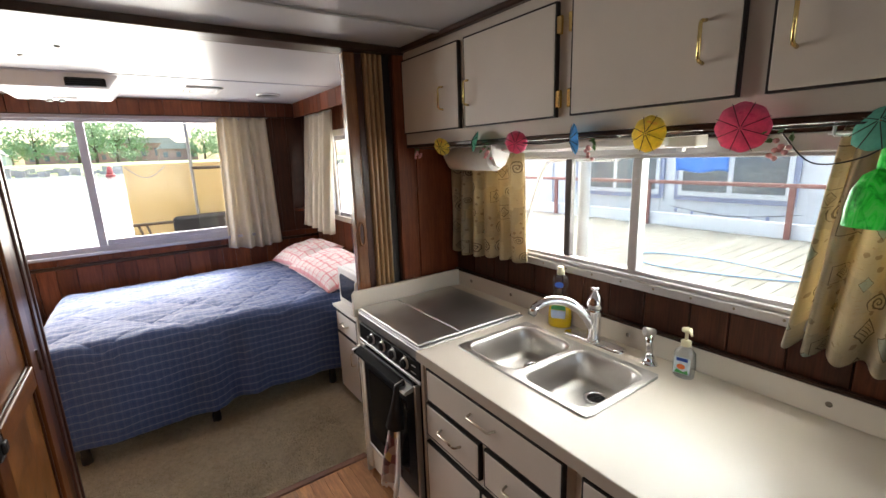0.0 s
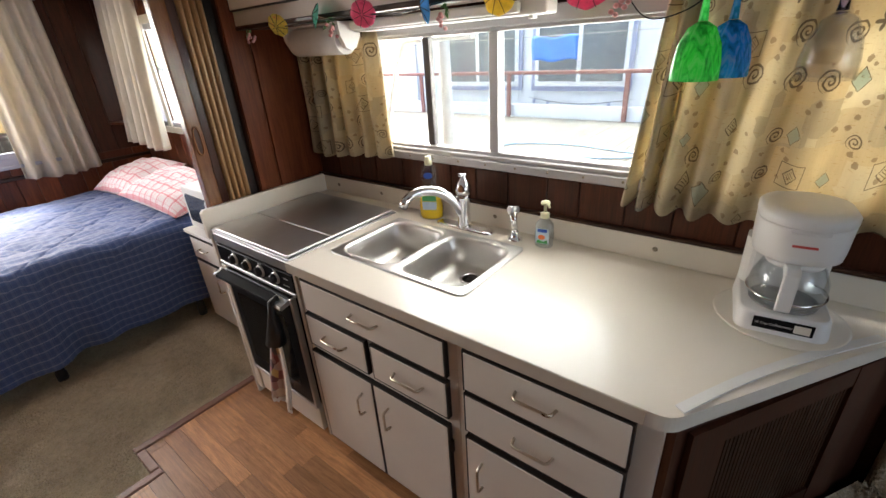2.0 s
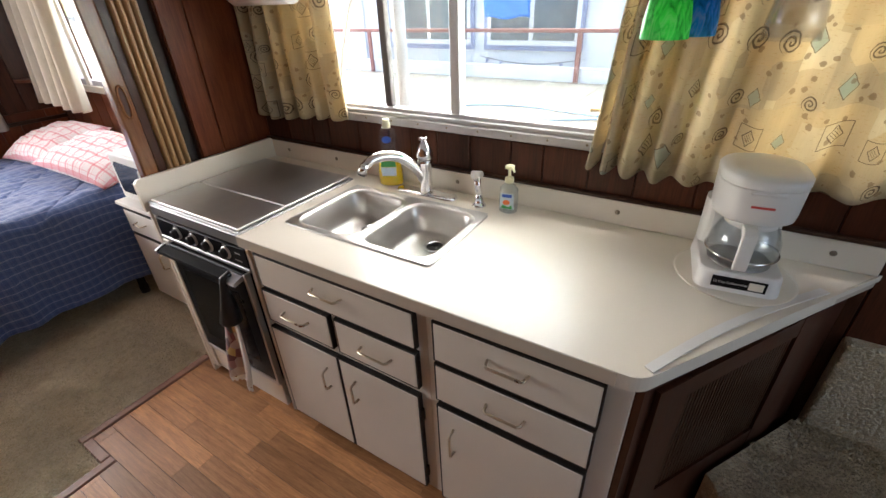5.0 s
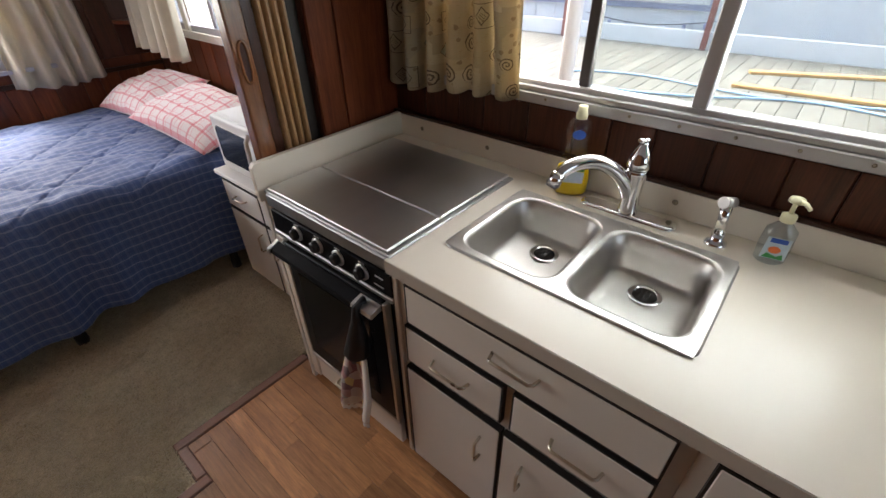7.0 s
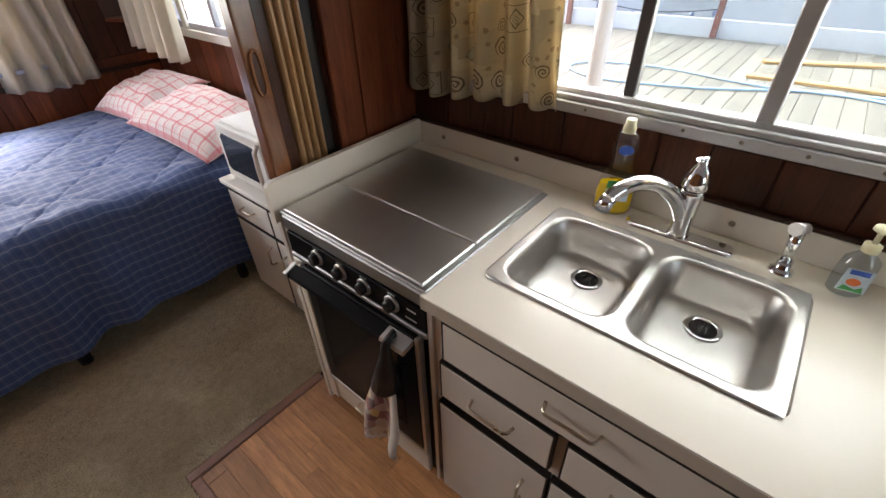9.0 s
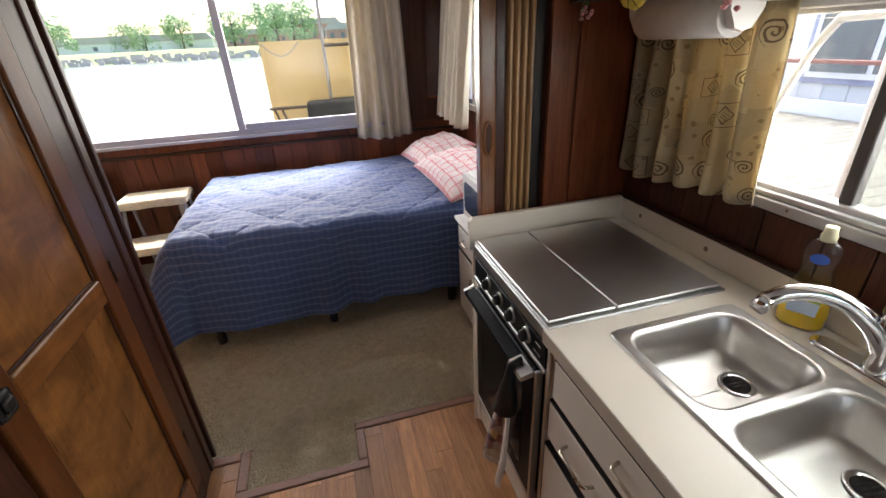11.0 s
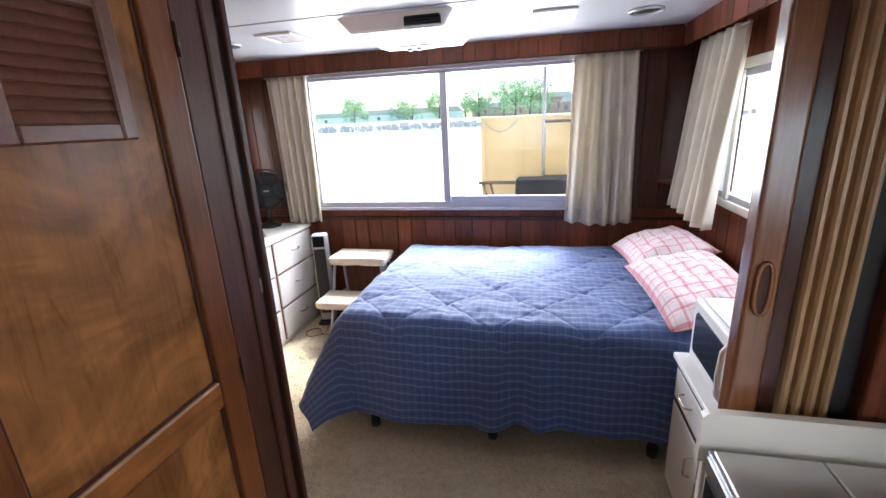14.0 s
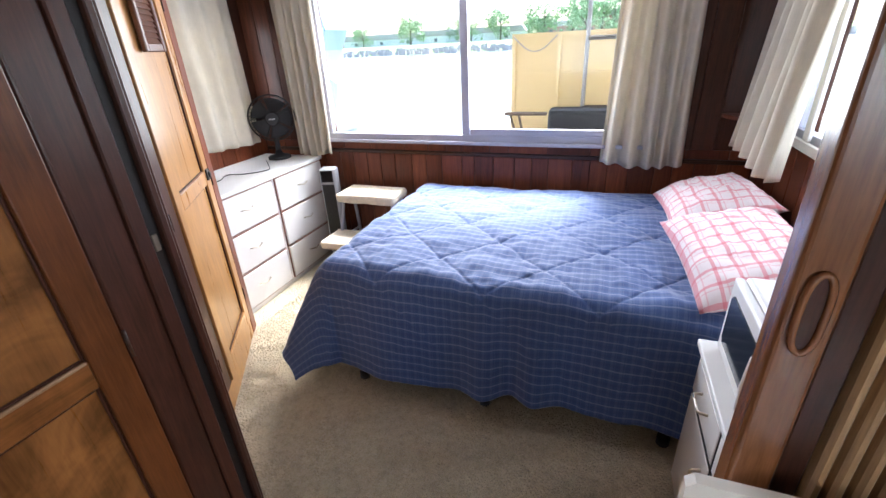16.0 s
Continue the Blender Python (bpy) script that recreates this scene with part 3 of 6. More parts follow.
def boards(axis, a0, a1, lo, hi, z0, z1, parent, material, widths=(0.07, 0.17), gap=0.003):
    """Upright boards side by side with narrow grooves."""
    a = a0
    while a < a1 - 0.01:
        b = min(a1, a + rnd.uniform(*widths))
        if a1 - b < 0.04:
            b = a1
        bm = B(lo, hi, a, b - gap, z0, z1, 0.0022) if axis == "x" else B(a, b - gap, lo, hi, z0, z1, 0.0022)
        part("plank", bm, material, parent)
        a = b


boards("y", -1.60, 1.545, 4.385, 4.400, 1.992, CEIL - 0.002, valance, "panel_red")
boards("x", 2.25, 4.384, 1.545, 1.560, 1.985, CEIL - 0.002, valance, "panel_red")
boards("x", 3.30, 4.384, -1.615, -1.601, 1.985, CEIL - 0.002, valance, "panel_red")
part("batten", B(-1.60, 1.545, 4.378, 4.392, 1.982, 1.992, 0.002), "trim_dark_x", valance)

# board panelling that shows as single boards
boards("x", -0.60, 2.146, EAST - 0.012, EAST, 0.0, 1.116, wall_east, "panel", (0.10, 0.17), 0.004)
boards("x", -0.60, 2.146, EAST - 0.012, EAST, 1.642, CEIL - 0.002, wall_east, "panel", (0.10, 0.17), 0.004)
boards("x", 2.26, NORTH - 0.014, EAST - 0.012, EAST, 0.0, 1.074, wall_east, "panel_red", (0.10, 0.17), 0.004)
boards("x", 2.26, NORTH - 0.014, EAST - 0.012, EAST, 1.846, CEIL - 0.002, wall_east, "panel_red", (0.10, 0.17), 0.004)
boards("x", 4.135, NORTH - 0.014, EAST - 0.011, EAST, 1.075, 1.845, wall_east, "panel", (0.10, 0.17), 0.004)
boards("y", WEST + 0.013, EAST - 0.013, NORTH - 0.012, NORTH, 0.0, 0.862, wall_north, "panel_red", (0.09, 0.17), 0.004)
boards("y", WEST + 0.013, EAST - 0.013, NORTH - 0.012, NORTH, 0.890, 0.944, wall_north, "panel_red", (0.09, 0.30), 0.004)
boards("y", NW[1] + 0.02, EAST - 0.013, NORTH - 0.012, NORTH, 0.945, CEIL - 0.002, wall_north, "panel", (0.10, 0.17), 0.004)
boards("y", WEST + 0.013, NW[0] - 0.02, NORTH - 0.012, NORTH, 0.945, CEIL - 0.002, wall_north, "panel", (0.10, 0.17), 0.004)
boards("x", 3.30, NORTH - 0.014, WEST, WEST + 0.012, 0.0, 1.09, wall_west, "panel_red", (0.10, 0.17), 0.004)
part("rail", B(WEST + 0.013, EAST - 0.013, NORTH - 0.020, NORTH, 0.864, 0.888, 0.003), "trim_dark_x", wall_north)

# ---- closet wall of the galley ----


def louvre_panel(parent, m, w, h, slats, mat_f="louvre"):
    """A framed louvre; m places its lower left corner, x along the width."""
    f = 0.032
    def put(n, bm):
        ob = part(n, bm, mat_f, parent)
        ob.matrix_local = m
        return ob
    put("louvre_frame", B(0, f, -0.016, 0.004, 0, h, 0.004)), put("louvre_frame", B(w - f, w, -0.016, 0.004, 0, h, 0.004))
    put("louvre_frame", B(f, w - f, -0.015, 0.004, 0, f, 0.004)), put("louvre_frame", B(f, w - f, -0.015, 0.004, h - f, h, 0.004))
    step = (h - 2 * f) / slats
    for k in range(slats):
        z = f + step * k
        put("slat", P([(-0.010, z), (-0.007, z - 0.002), (0.003, z + step * 0.95), (0.0, z + step * 0.97)], f, w - f, "x"))


def closet_door(name, y0, y1, z0, z1, label, louvred, latch_y=None, mid=1.055, mats=("door", "door_frame", "door_stile"), rail2=None):
    """A frame and panel door in the plane x = 0, facing +x; y runs along it."""
    d = thing(name, (0, 0, 0), label, "closet door")
    s = 0.075
    ym = y1 - y0
    part("stile", B(0, 0.022, 0, s, z0, z1, 0.004, 2), mats[2], d)
    part("stile", B(0, 0.022, ym - s, ym, z0, z1, 0.004, 2), mats[2], d)
    part("rail", B(0.001, 0.021, s, ym - s, z1 - 0.08, z1, 0.003), mats[1], d)
    part("rail", B(0.001, 0.021, s, ym - s, mid - 0.035, mid + 0.035, 0.004), mats[1], d)
    part("rail", B(0.001, 0.021, s, ym - s, z0, z0 + 0.10, 0.003), mats[1], d)
    part("panel", B(0.001, 0.006, s, ym - s, mid + 0.035, z1 - 0.08), mats[0], d)
    part("panel", B(0.001, 0.006, s, ym - s, z0 + 0.10, mid - 0.035), mats[0], d)
    # dark strips round each panel stand in for the shaded crease at its frame
    for za, zb in ((mid + 0.035, z1 - 0.08), (z0 + 0.10, mid - 0.035)):
        for bar in (B(0.0061, 0.013, s, s + 0.007, za, zb, 0.002), B(0.0061, 0.013, ym - s - 0.007, ym - s, za, zb, 0.002), B(0.0061, 0.013, s + 0.0075, ym - s - 0.0075, za, za + 0.006, 0.002), B(0.0061, 0.013, s + 0.0075, ym - s - 0.0075, zb - 0.007, zb, 0.002)):
            part("bead", bar, "jamb", d)
    # thin pale strip draws the highlight on the mid rail's top edge
    part("worn_edge", B(0.012, 0.0222, s + 0.004, ym - s - 0.004, mid + 0.0275, mid + 0.0362, 0.003), "worn_edge", d)
    if rail2:
        part("rail", B(0.001, 0.0215, s, ym - s, rail2 - 0.035, rail2 + 0.035, 0.004), mats[1], d)
    for z in (0.30, 1.00, 1.80):
        if z0 < z < z1:
            part("hinge", T([(0.024, ym + 0.004, z - 0.035), (0.024, ym + 0.004, z + 0.035)], 0.0040), "trim_dark", d)
    if louvred:
        louvre_panel(d, pose(0.018, ym / 2 - 0.105, 1.600, 0, 0, 90), 0.235, 0.25, 9)
    if latch_y is not None:
        lt = part("latch", B(0.020, 0.030, latch_y - 0.026, latch_y + 0.026, mid - 0.016, mid + 0.040, 0.009, 2), "plastic_black", d, "black plastic push latch")
        part("latch_button", B(0.029, 0.040, latch_y - 0.014, latch_y + 0.014, mid - 0.003, mid + 0.027, 0.006, 2), "plastic_black", lt)
    return d


structure("closet_wall", B(-0.75, FX - 0.002, SOUTH, 2.235, 0, CEIL), "jamb", "dark mahogany closet face frame", "wall")
for y0, y1, w in ((1.449, 1.531, 0.012), (2.098, 2.190, 0.016), (0.905, 0.985, 0.012)):
    structure("post_%d" % round(y0 * 10), B(FX - 0.002, FX + w, y0, y1, 0, CEIL - 0.034, 0.006, 2), "jamb", "dark stained closet post", "trim")
structure("plinth_1", B(FX - 0.002, FX + 0.018, 0.986, 2.097, 0, 0.085, 0.003), "trim_dark", "dark stained closet plinth", "trim")
closet_door("closet_door", 1.535, 2.093, 0.09, 2.07, "honey stained panel closet door with louvre and black latch", True, 0.024, 0.978).location = (FX, 1.535, 0)
closet_door("closet_door", 0.99, 1.445, 0.09, 2.07, "honey stained panel closet door beside the galley", False, None, 0.962, rail2=1.455).location = (FX, 0.99, 0)
closet_door("closet_door", 0.445, 0.90, 0.09, 2.07, "honey stained panel closet door beside the galley", False, None, 0.97).location = (FX, 0.445, 0)
# end jamb with the track for the folding door
jamb = thing("door_jamb", (0, 0, 0), "dark mahogany jamb with a grooved track for the folding door", "door frame", kind="structure")
part("board", B(FX - 0.02, FX + 0.022, 2.192, 2.230, 0, CEIL - 0.034, 0.004), "jamb", jamb)
part("groove", B(FX - 0.02, FX + 0.006, 2.231, 2.261, 0, CEIL - 0.034), "gap", jamb)
part("board", B(FX - 0.02, FX + 0.022, 2.262, 2.281, 0, CEIL - 0.034, 0.003), "jamb", jamb)
part("board", B(FX - 0.10, FX - 0.001, 2.2815, 2.305, 0, CEIL - 0.002, 0.004), "jamb", jamb)
part("strike_plate", B(FX + 0.004, FX + 0.010, 2.239, 2.253, 1.158, 1.200, 0.002), "screw", jamb)

# slanting closet in the berth
ANG = math.degrees(math.atan2(3.34 - 2.25, -1.10 + 0.37)) - 90
slant = thing("corner_closet", (-0.37, 2.245, 0), "honey stained closet set across the corner of the berth", "closet", rz=ANG)
part("carcass", B(-0.05, -0.004, 0.02, 1.31, 0.0, CEIL - 0.002), "jamb", slant)
part("end_board", B(-0.06, 0.016, 1.225, 1.315, 0.0, CEIL - 0.003, 0.004), "panel_red", slant, "red-brown end board")
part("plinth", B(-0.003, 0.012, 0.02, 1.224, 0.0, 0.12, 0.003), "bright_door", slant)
part("post", B(-0.003, 0.014, 0.55, 0.635, 0.121, CEIL - 0.003, 0.004), "jamb", slant)
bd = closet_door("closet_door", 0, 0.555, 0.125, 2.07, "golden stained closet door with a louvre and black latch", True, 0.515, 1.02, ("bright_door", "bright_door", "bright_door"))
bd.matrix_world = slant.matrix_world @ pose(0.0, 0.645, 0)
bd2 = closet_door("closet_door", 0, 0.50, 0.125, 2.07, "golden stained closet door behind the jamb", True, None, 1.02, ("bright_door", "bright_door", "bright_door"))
bd2.matrix_world = slant.matrix_world @ pose(0.0, 0.03, 0)
structure("closet_back", B(WEST, -1.12, 3.22, 3.30, 0, CEIL), "panel", "dark panelled closet side", "wall")

# ---- folding door ----
fold = thing("folding_door", (0, 0, 0), "tan woodgrain folding door pushed open with a brown lead post", "door", kind="")
part("lead_post", B(1.115, 1.173, 2.166, 2.215, 0.012, 2.078, 0.007, 3), "post", fold, "glossy brown laminate lead post")
part("lead_post_side", B(1.1735, 1.211, 2.178, 2.215, 0.012, 2.078, 0.004), "jamb", fold)
# flat dark plate on the post face stands in for the pull's shaded hollow
rec = part("finger_pull", B(1.1325, 1.1535, 2.1625, 2.1665, 1.196, 1.306, 0.0018), "jamb", fold, "wooden finger pull, its recess shade drawn as a dark plate")
n = 20
part("pull_rim", T([(1.143 + 0.0135 * math.cos(2 * math.pi * k / n), 2.1625, 1.251 + 0.056 * math.copysign(abs(math.sin(2 * math.pi * k / n)) ** 0.6, math.sin(2 * math.pi * k / n))) for k in range(n)], 0.0048, 6, True), "post", rec)
for k in range(4):
    x = 1.213 + 0.0258 * k
    part("pleat", P([(x, 2.186), (x + 0.003, 2.173), (x + 0.008, 2.167), (x + 0.0145, 2.167), (x + 0.0195, 2.173), (x + 0.022, 2.186), (x + 0.022, 2.212), (x, 2.212)], 0.012, 2.078), "pleat", fold)
    part("hinge_strip", B(x + 0.0222, x + 0.0256, 2.190, 2.212, 0.012, 2.078), "jamb", fold)
# near-black filler draws the shade of the open gap before the partition
part("side_channel", B(1.317, 1.352, 2.185, 2.2145, 0.012, 2.078), "gap", fold)


# ---- galley units ----
CX = 1.075                                 # face of the base units


def bow_pull(parent, at, length, upright, name="pull", mat="nickel"):
    """A bent wire pull on a face that looks towards -x."""
    x, y, z = at
    h = length / 2
    prof = [(0.0, -h), (-0.020, -h * 0.92), (-0.026, -h * 0.80), (-0.026, h * 0.80), (-0.020, h * 0.92), (0.0, h)]
    pts = [(x + a, y, z + b) if upright else (x + a, y + b, z) for a, b in prof]
    return part(name, T(pts, 0.0044, 6), mat, parent)


def front(name, y0, y1, z0, z1, parent, pull=None, x=CX, material="cream", t=0.019):
    """A lipped door or drawer front with its dark edge."""
    d = part(name, B(x - t, x - 0.003, y0, y1, z0, z1, 0.003), material, parent)
    e = part("edge", B(x - t + 0.002, x, y0 - 0.004, y1 + 0.004, z0 - 0.004, z1 + 0.005), "gap", d)
    if pull:
        y, z, length, up = pull
        bow_pull(d, (x - t, y, z), length, up)
    return d


sink_unit = thing("base_cabinet", (0, 0, 0), "cream painted sink base cabinet with drawers and two doors", "cabinet", "galley base units")
part("carcass", B(CX, CX + 0.02, 0.83, 1.528, 0.075, 0.858), "cream_wall", sink_unit)
part("side", B(CX + 0.021, EAST - 0.015, 1.510, 1.528, 0.075, 0.858), "cream_wall", sink_unit)
part("bottom", B(CX + 0.021, EAST - 0.015, 0.83, 1.509, 0.075, 0.09), "cream_wall", sink_unit)
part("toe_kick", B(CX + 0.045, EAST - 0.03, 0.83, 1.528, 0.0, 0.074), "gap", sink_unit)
front("false_front", 0.862, 1.490, 0.722, 0.842, sink_unit, (1.17, 0.797, 0.115, False))
front("drawer", 1.197, 1.500, 0.570, 0.698, sink_unit, (1.345, 0.640, 0.115, False))
front("drawer", 0.862, 1.165, 0.570, 0.698, sink_unit, (1.005, 0.640, 0.115, False))
da = front("door", 1.192, 1.508, 0.090, 0.530, sink_unit, (1.246, 0.415, 0.088, True))
db = front("door", 0.866, 1.180, 0.090, 0.530, sink_unit, (1.118, 0.418, 0.085, True))
for d, y in ((da, 1.514), (db, 0.860)):
    for z in (0.45, 0.17):
        part("hinge", B(CX - 0.012, CX - 0.001, y - 0.006, y + 0.006, z - 0.025, z + 0.025, 0.002), "gap", d)
drawer_unit = thing("base_cabinet", (0, 0, 0), "cream painted drawer base cabinet at the end of the counter", "cabinet", "galley base units")
part("carcass", P([(CX, 0.829), (EAST - 0.015, 0.829), (EAST - 0.015, -0.06), (CX, 0.325)], 0.075, 0.858), "cream_wall", drawer_unit)
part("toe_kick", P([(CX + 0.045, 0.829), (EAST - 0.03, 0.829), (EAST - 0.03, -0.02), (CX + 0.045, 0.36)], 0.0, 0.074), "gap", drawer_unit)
front("drawer", 0.378, 0.797, 0.715, 0.840, drawer_unit, (0.590, 0.790, 0.105, False))
front("drawer", 0.380, 0.797, 0.565, 0.695, drawer_unit, (0.591, 0.634, 0.105, False))
front("door", 0.382, 0.797, 0.090, 0.535, drawer_unit, (0.745, 0.416, 0.10, True))
part("end_panel", P([(EAST - 0.002, -0.080), (EAST - 0.002, -0.101), (CX - 0.001, 0.305), (CX + 0.004, 0.322)], 0.0, 0.856), "jamb", drawer_unit, "dark mahogany end panel")
along, out_of = Vector((0.410, -0.260, 0)).normalized(), Vector((-0.260, -0.410, 0)).normalized()
corner = Vector((CX - 0.001, 0.305, 0))
def upright(s0, s1, z0, z1, t):
    """A strip on the slanted end, from s0 to s1 along it."""
    q = [corner + along * s0 + out_of * 0.0006, corner + along * s1 + out_of * 0.0006, corner + along * s1 + out_of * t, corner + along * s0 + out_of * t]
    return P([(v.x, v.y) for v in q], z0, z1)
part("frame_bar", upright(0.03, 0.125, 0.004, 0.845, 0.014), "jamb", drawer_unit)
part("frame_bar", upright(0.126, 0.515, 0.790, 0.845, 0.013), "jamb", drawer_unit)
part("frame_bar", upright(0.126, 0.515, 0.004, 0.44, 0.013), "jamb", drawer_unit)
part("frame_bar", upright(0.516, 0.620, 0.004, 0.845, 0.014), "jamb", drawer_unit)
for k in range(32):
    part("slat", upright(0.128 + 0.0121 * k, 0.137 + 0.0121 * k, 0.442, 0.788, 0.007), "trim_dark", drawer_unit)

# carpeted step and side against the counter's end
structure("step_1", P([(1.335, 0.108), (1.30, 0.075), (1.26, -0.02), (1.20, -0.60), (EAST - 0.058, -0.60), (EAST - 0.058, -0.100)], 0.0, 0.385), "carpet", "beige shag carpeted step", "step")
structure("step_2", B(EAST - 0.057, EAST - 0.002, -0.60, -0.125, 0.0, 0.70, 0.012, 2), "carpet", "beige shag carpeted side lining", "wall")

# worktop with cut-outs for sink and cooker
SX0, SX1, SY0, SY1 = 1.187, 1.567, 0.887, 1.482
def worktop():
    bm = bmesh.new()
    z0, z1, fx = 0.862, 0.900, 1.050
    box(bm, fx, SX0 + 0.012, 0.80, 1.545, z0, z1)
    box(bm, SX1 - 0.012, EAST - 0.014, 0.80, 1.545, z0, z1)
    box(bm, SX0 + 0.012, SX1 - 0.012, SY1 - 0.012, 1.545, z0, z1)
    box(bm, SX0 + 0.012, SX1 - 0.012, 0.80, SY0 + 0.012, z0, z1)
    box(bm, 1.605, EAST - 0.014, 1.545, 2.148, z0, z1)
    rim = []
    for k in range(7):
        a = radians(180 + 60 * k / 6)
        rim.append((fx + 0.055 + 0.055 * math.cos(a), 0.345 + 0.055 * math.sin(a)))
    prism(bm, [(fx, 0.80)] + rim + [(EAST - 0.014, -0.125), (EAST - 0.014, 0.80)], z0, z1)
    bmesh.ops.remove_doubles(bm, verts=bm.verts, dist=0.0005)
    return bm
wt = thing("worktop", (0, 0, 0), "cream laminate worktop with a slanted end", "worktop")
part("slab", worktop(), "laminate", wt)
part("edge_band", B(1.0475, 1.0495, 0.36, 1.544, 0.8625, 0.8985), "laminate_edge", wt, "beige laminate edge band")
part("end_band", P([(1.095, 0.2965), (EAST - 0.014, -0.128), (EAST - 0.014, -0.126), (1.0960, 0.2985)], 0.8625, 0.8985), "laminate_edge", wt)
part("end_strip", P([(1.090, 0.2985), (EAST - 0.014, -0.1335), (EAST - 0.014, -0.1285), (1.0945, 0.2960)], 0.8840, 0.8995), "laminate", wt)
splash = thing("splashback", (0, 0, 0), "cream laminate splashback fixed with screws", "splashback")
part("long_board", B(EAST - 0.032, EAST - 0.0135, -0.12, 2.148, 0.901, 0.980, 0.002), "laminate", splash)
part("cap", B(EAST - 0.036, EAST - 0.0135, -0.12, 2.148, 0.9805, 0.992, 0.003), "trim_dark", splash, "dark wooden cap strip")
part("side_board", P([(1.048, 0.862), (1.048, 0.975), (1.060, 0.987), (EAST - 0.033, 0.987), (EAST - 0.033, 0.862)], 2.108, 2.127, "y"), "laminate", splash)
for y in (0.508, 1.082, 1.697, 2.00, 1.36, -0.02):
    s = part("screw", L([(0.008, 0), (0.008, 0.001), (0.004, 0.003)], 10), "screw", splash)
    s.matrix_local = pose(EAST - 0.032, y, 0.943, 0, -90, 0)
# loose white strip lifting off the slanted end
pts = [(1.085 + 0.47 * k / 16, 0.310 - 0.315 * k / 16 + 0.022 * math.sin(math.pi * k / 16)) for k in range(17)]
def strip():
    bm = bmesh.new()
    d = Vector((0.012, 0.018))
    q = [[(p[0] - d.x * s, p[1] - d.y * s) for p in pts] for s in (-0.5, 0.5)]
    prism(bm, q[0] + q[1][::-1], 0.9005, 0.9035)
    return bm
solo("edge_strip", strip(), "plastic_white", "loose white plastic edging strip on the worktop", "edging")


# ---- double sink ----
def rounded(x0, x1, y0, y1, r, n=5):
    out = []
    for cx, cy, a0 in ((x1 - r, y1 - r, 0), (x0 + r, y1 - r, 90), (x0 + r, y0 + r, 180), (x1 - r, y0 + r, 270)):
        out += [(cx + r * math.cos(radians(a0 + 90 * k / n)), cy + r * math.sin(radians(a0 + 90 * k / n))) for k in range(n + 1)]
    return out


def loop_stack(bm, loops, close=True):
    rings = [[bm.verts.new(p) for p in lp] for lp in loops]
    n = len(rings[0])
    for a, b in zip(rings, rings[1:]):
        for k in range(n):
            bm.faces.new((a[k], a[(k + 1) % n], b[(k + 1) % n], b[k])).smooth = True
    if close:
        bm.faces.new(rings[-1])
    return bm


def bowl(y0, y1):
    bm = bmesh.new()
    x0, x1 = SX0 + 0.028, SX1 - 0.036
    def lp(g, r, z):
        return [(x, y, z) for x, y in rounded(x0 - g, x1 + g, y0 - g, y1 + g, r)]
    return loop_stack(bm, [lp(0.006, 0.060, 0.9050), lp(0.0, 0.055, 0.9035), lp(-0.006, 0.050, 0.895), lp(-0.012, 0.048, 0.85), lp(-0.018, 0.045, 0.812), lp(-0.028, 0.040, 0.798), lp(-0.055, 0.030, 0.7925), lp(-0.11, 0.02, 0.790)])


sink = thing("kitchen_sink", (0, 0, 0), "double bowl stainless steel sink let into the worktop", "sink")
b1, b2 = (SY0 + 0.028, SY0 + 0.285), (SY1 - 0.285, SY1 - 0.028)


def sink_deck():
    bm = bmesh.new()
    x0, x1 = SX0 + 0.022, SX1 - 0.030
    z0, z1 = 0.9008, 0.9050
    outer = rounded(SX0, SX1, SY0, SY1, 0.03)
    inner = rounded(SX0 + 0.006, SX1 - 0.006, SY0 + 0.006, SY1 - 0.006, 0.026)
    loop_stack(bm, [[(x, y, z0) for x, y in outer], [(x, y, z1 - 0.001) for x, y in rounded(SX0 + 0.002, SX1 - 0.002, SY0 + 0.002, SY1 - 0.002, 0.028)], [(x, y, z1) for x, y in inner]], False)
    xi0, xi1, yi0, yi1 = SX0 + 0.006, SX1 - 0.006, SY0 + 0.006, SY1 - 0.006
    # deck built as a sheet with two rounded holes
    ring_out = [rounded(xi0, xi1, yi0, (b1[1] + b2[0]) / 2, 0.004), rounded(xi0, xi1, (b1[1] + b2[0]) / 2, yi1, 0.004)]
    for (a, b), o in zip((b1, b2), ring_out):
        hole = rounded(x0, x1, a - 0.006, b + 0.006, 0.060)
        lo, hi = [bm.verts.new((x, y, z1)) for x, y in o], [bm.verts.new((x, y, z1)) for x, y in hole]
        for k in range(len(lo)):
            bm.faces.new((lo[k], lo[(k + 1) % len(lo)], hi[(k + 1) % len(lo)], hi[k]))
    return bm


part("deck", sink_deck(), "sink", sink)
for a, b in (b1, b2):
    bw = part("bowl", bowl(a, b), "sink", sink)
    cy, cx = (a + b) / 2, 1.452
    dr = part("drain", L([(0.042, 0.7912), (0.041, 0.7945), (0.032, 0.7945), (0.0295, 0.7920), (0.024, 0.7918)], 24, (cx, cy, 0)), "chrome", bw)
    part("drain_hole", L([(0.0290, 0.7919), (0.0290, 0.7930), (0.004, 0.7932)], 20, (cx, cy, 0)), "gap", dr)
    for g in (-0.010, 0.0, 0.010):
        part("basket", T([(cx - 0.018, cy + g, 0.7937), (cx, cy + g, 0.7946), (cx + 0.018, cy + g, 0.7937)], 0.0016, 6), "plastic_black", dr)


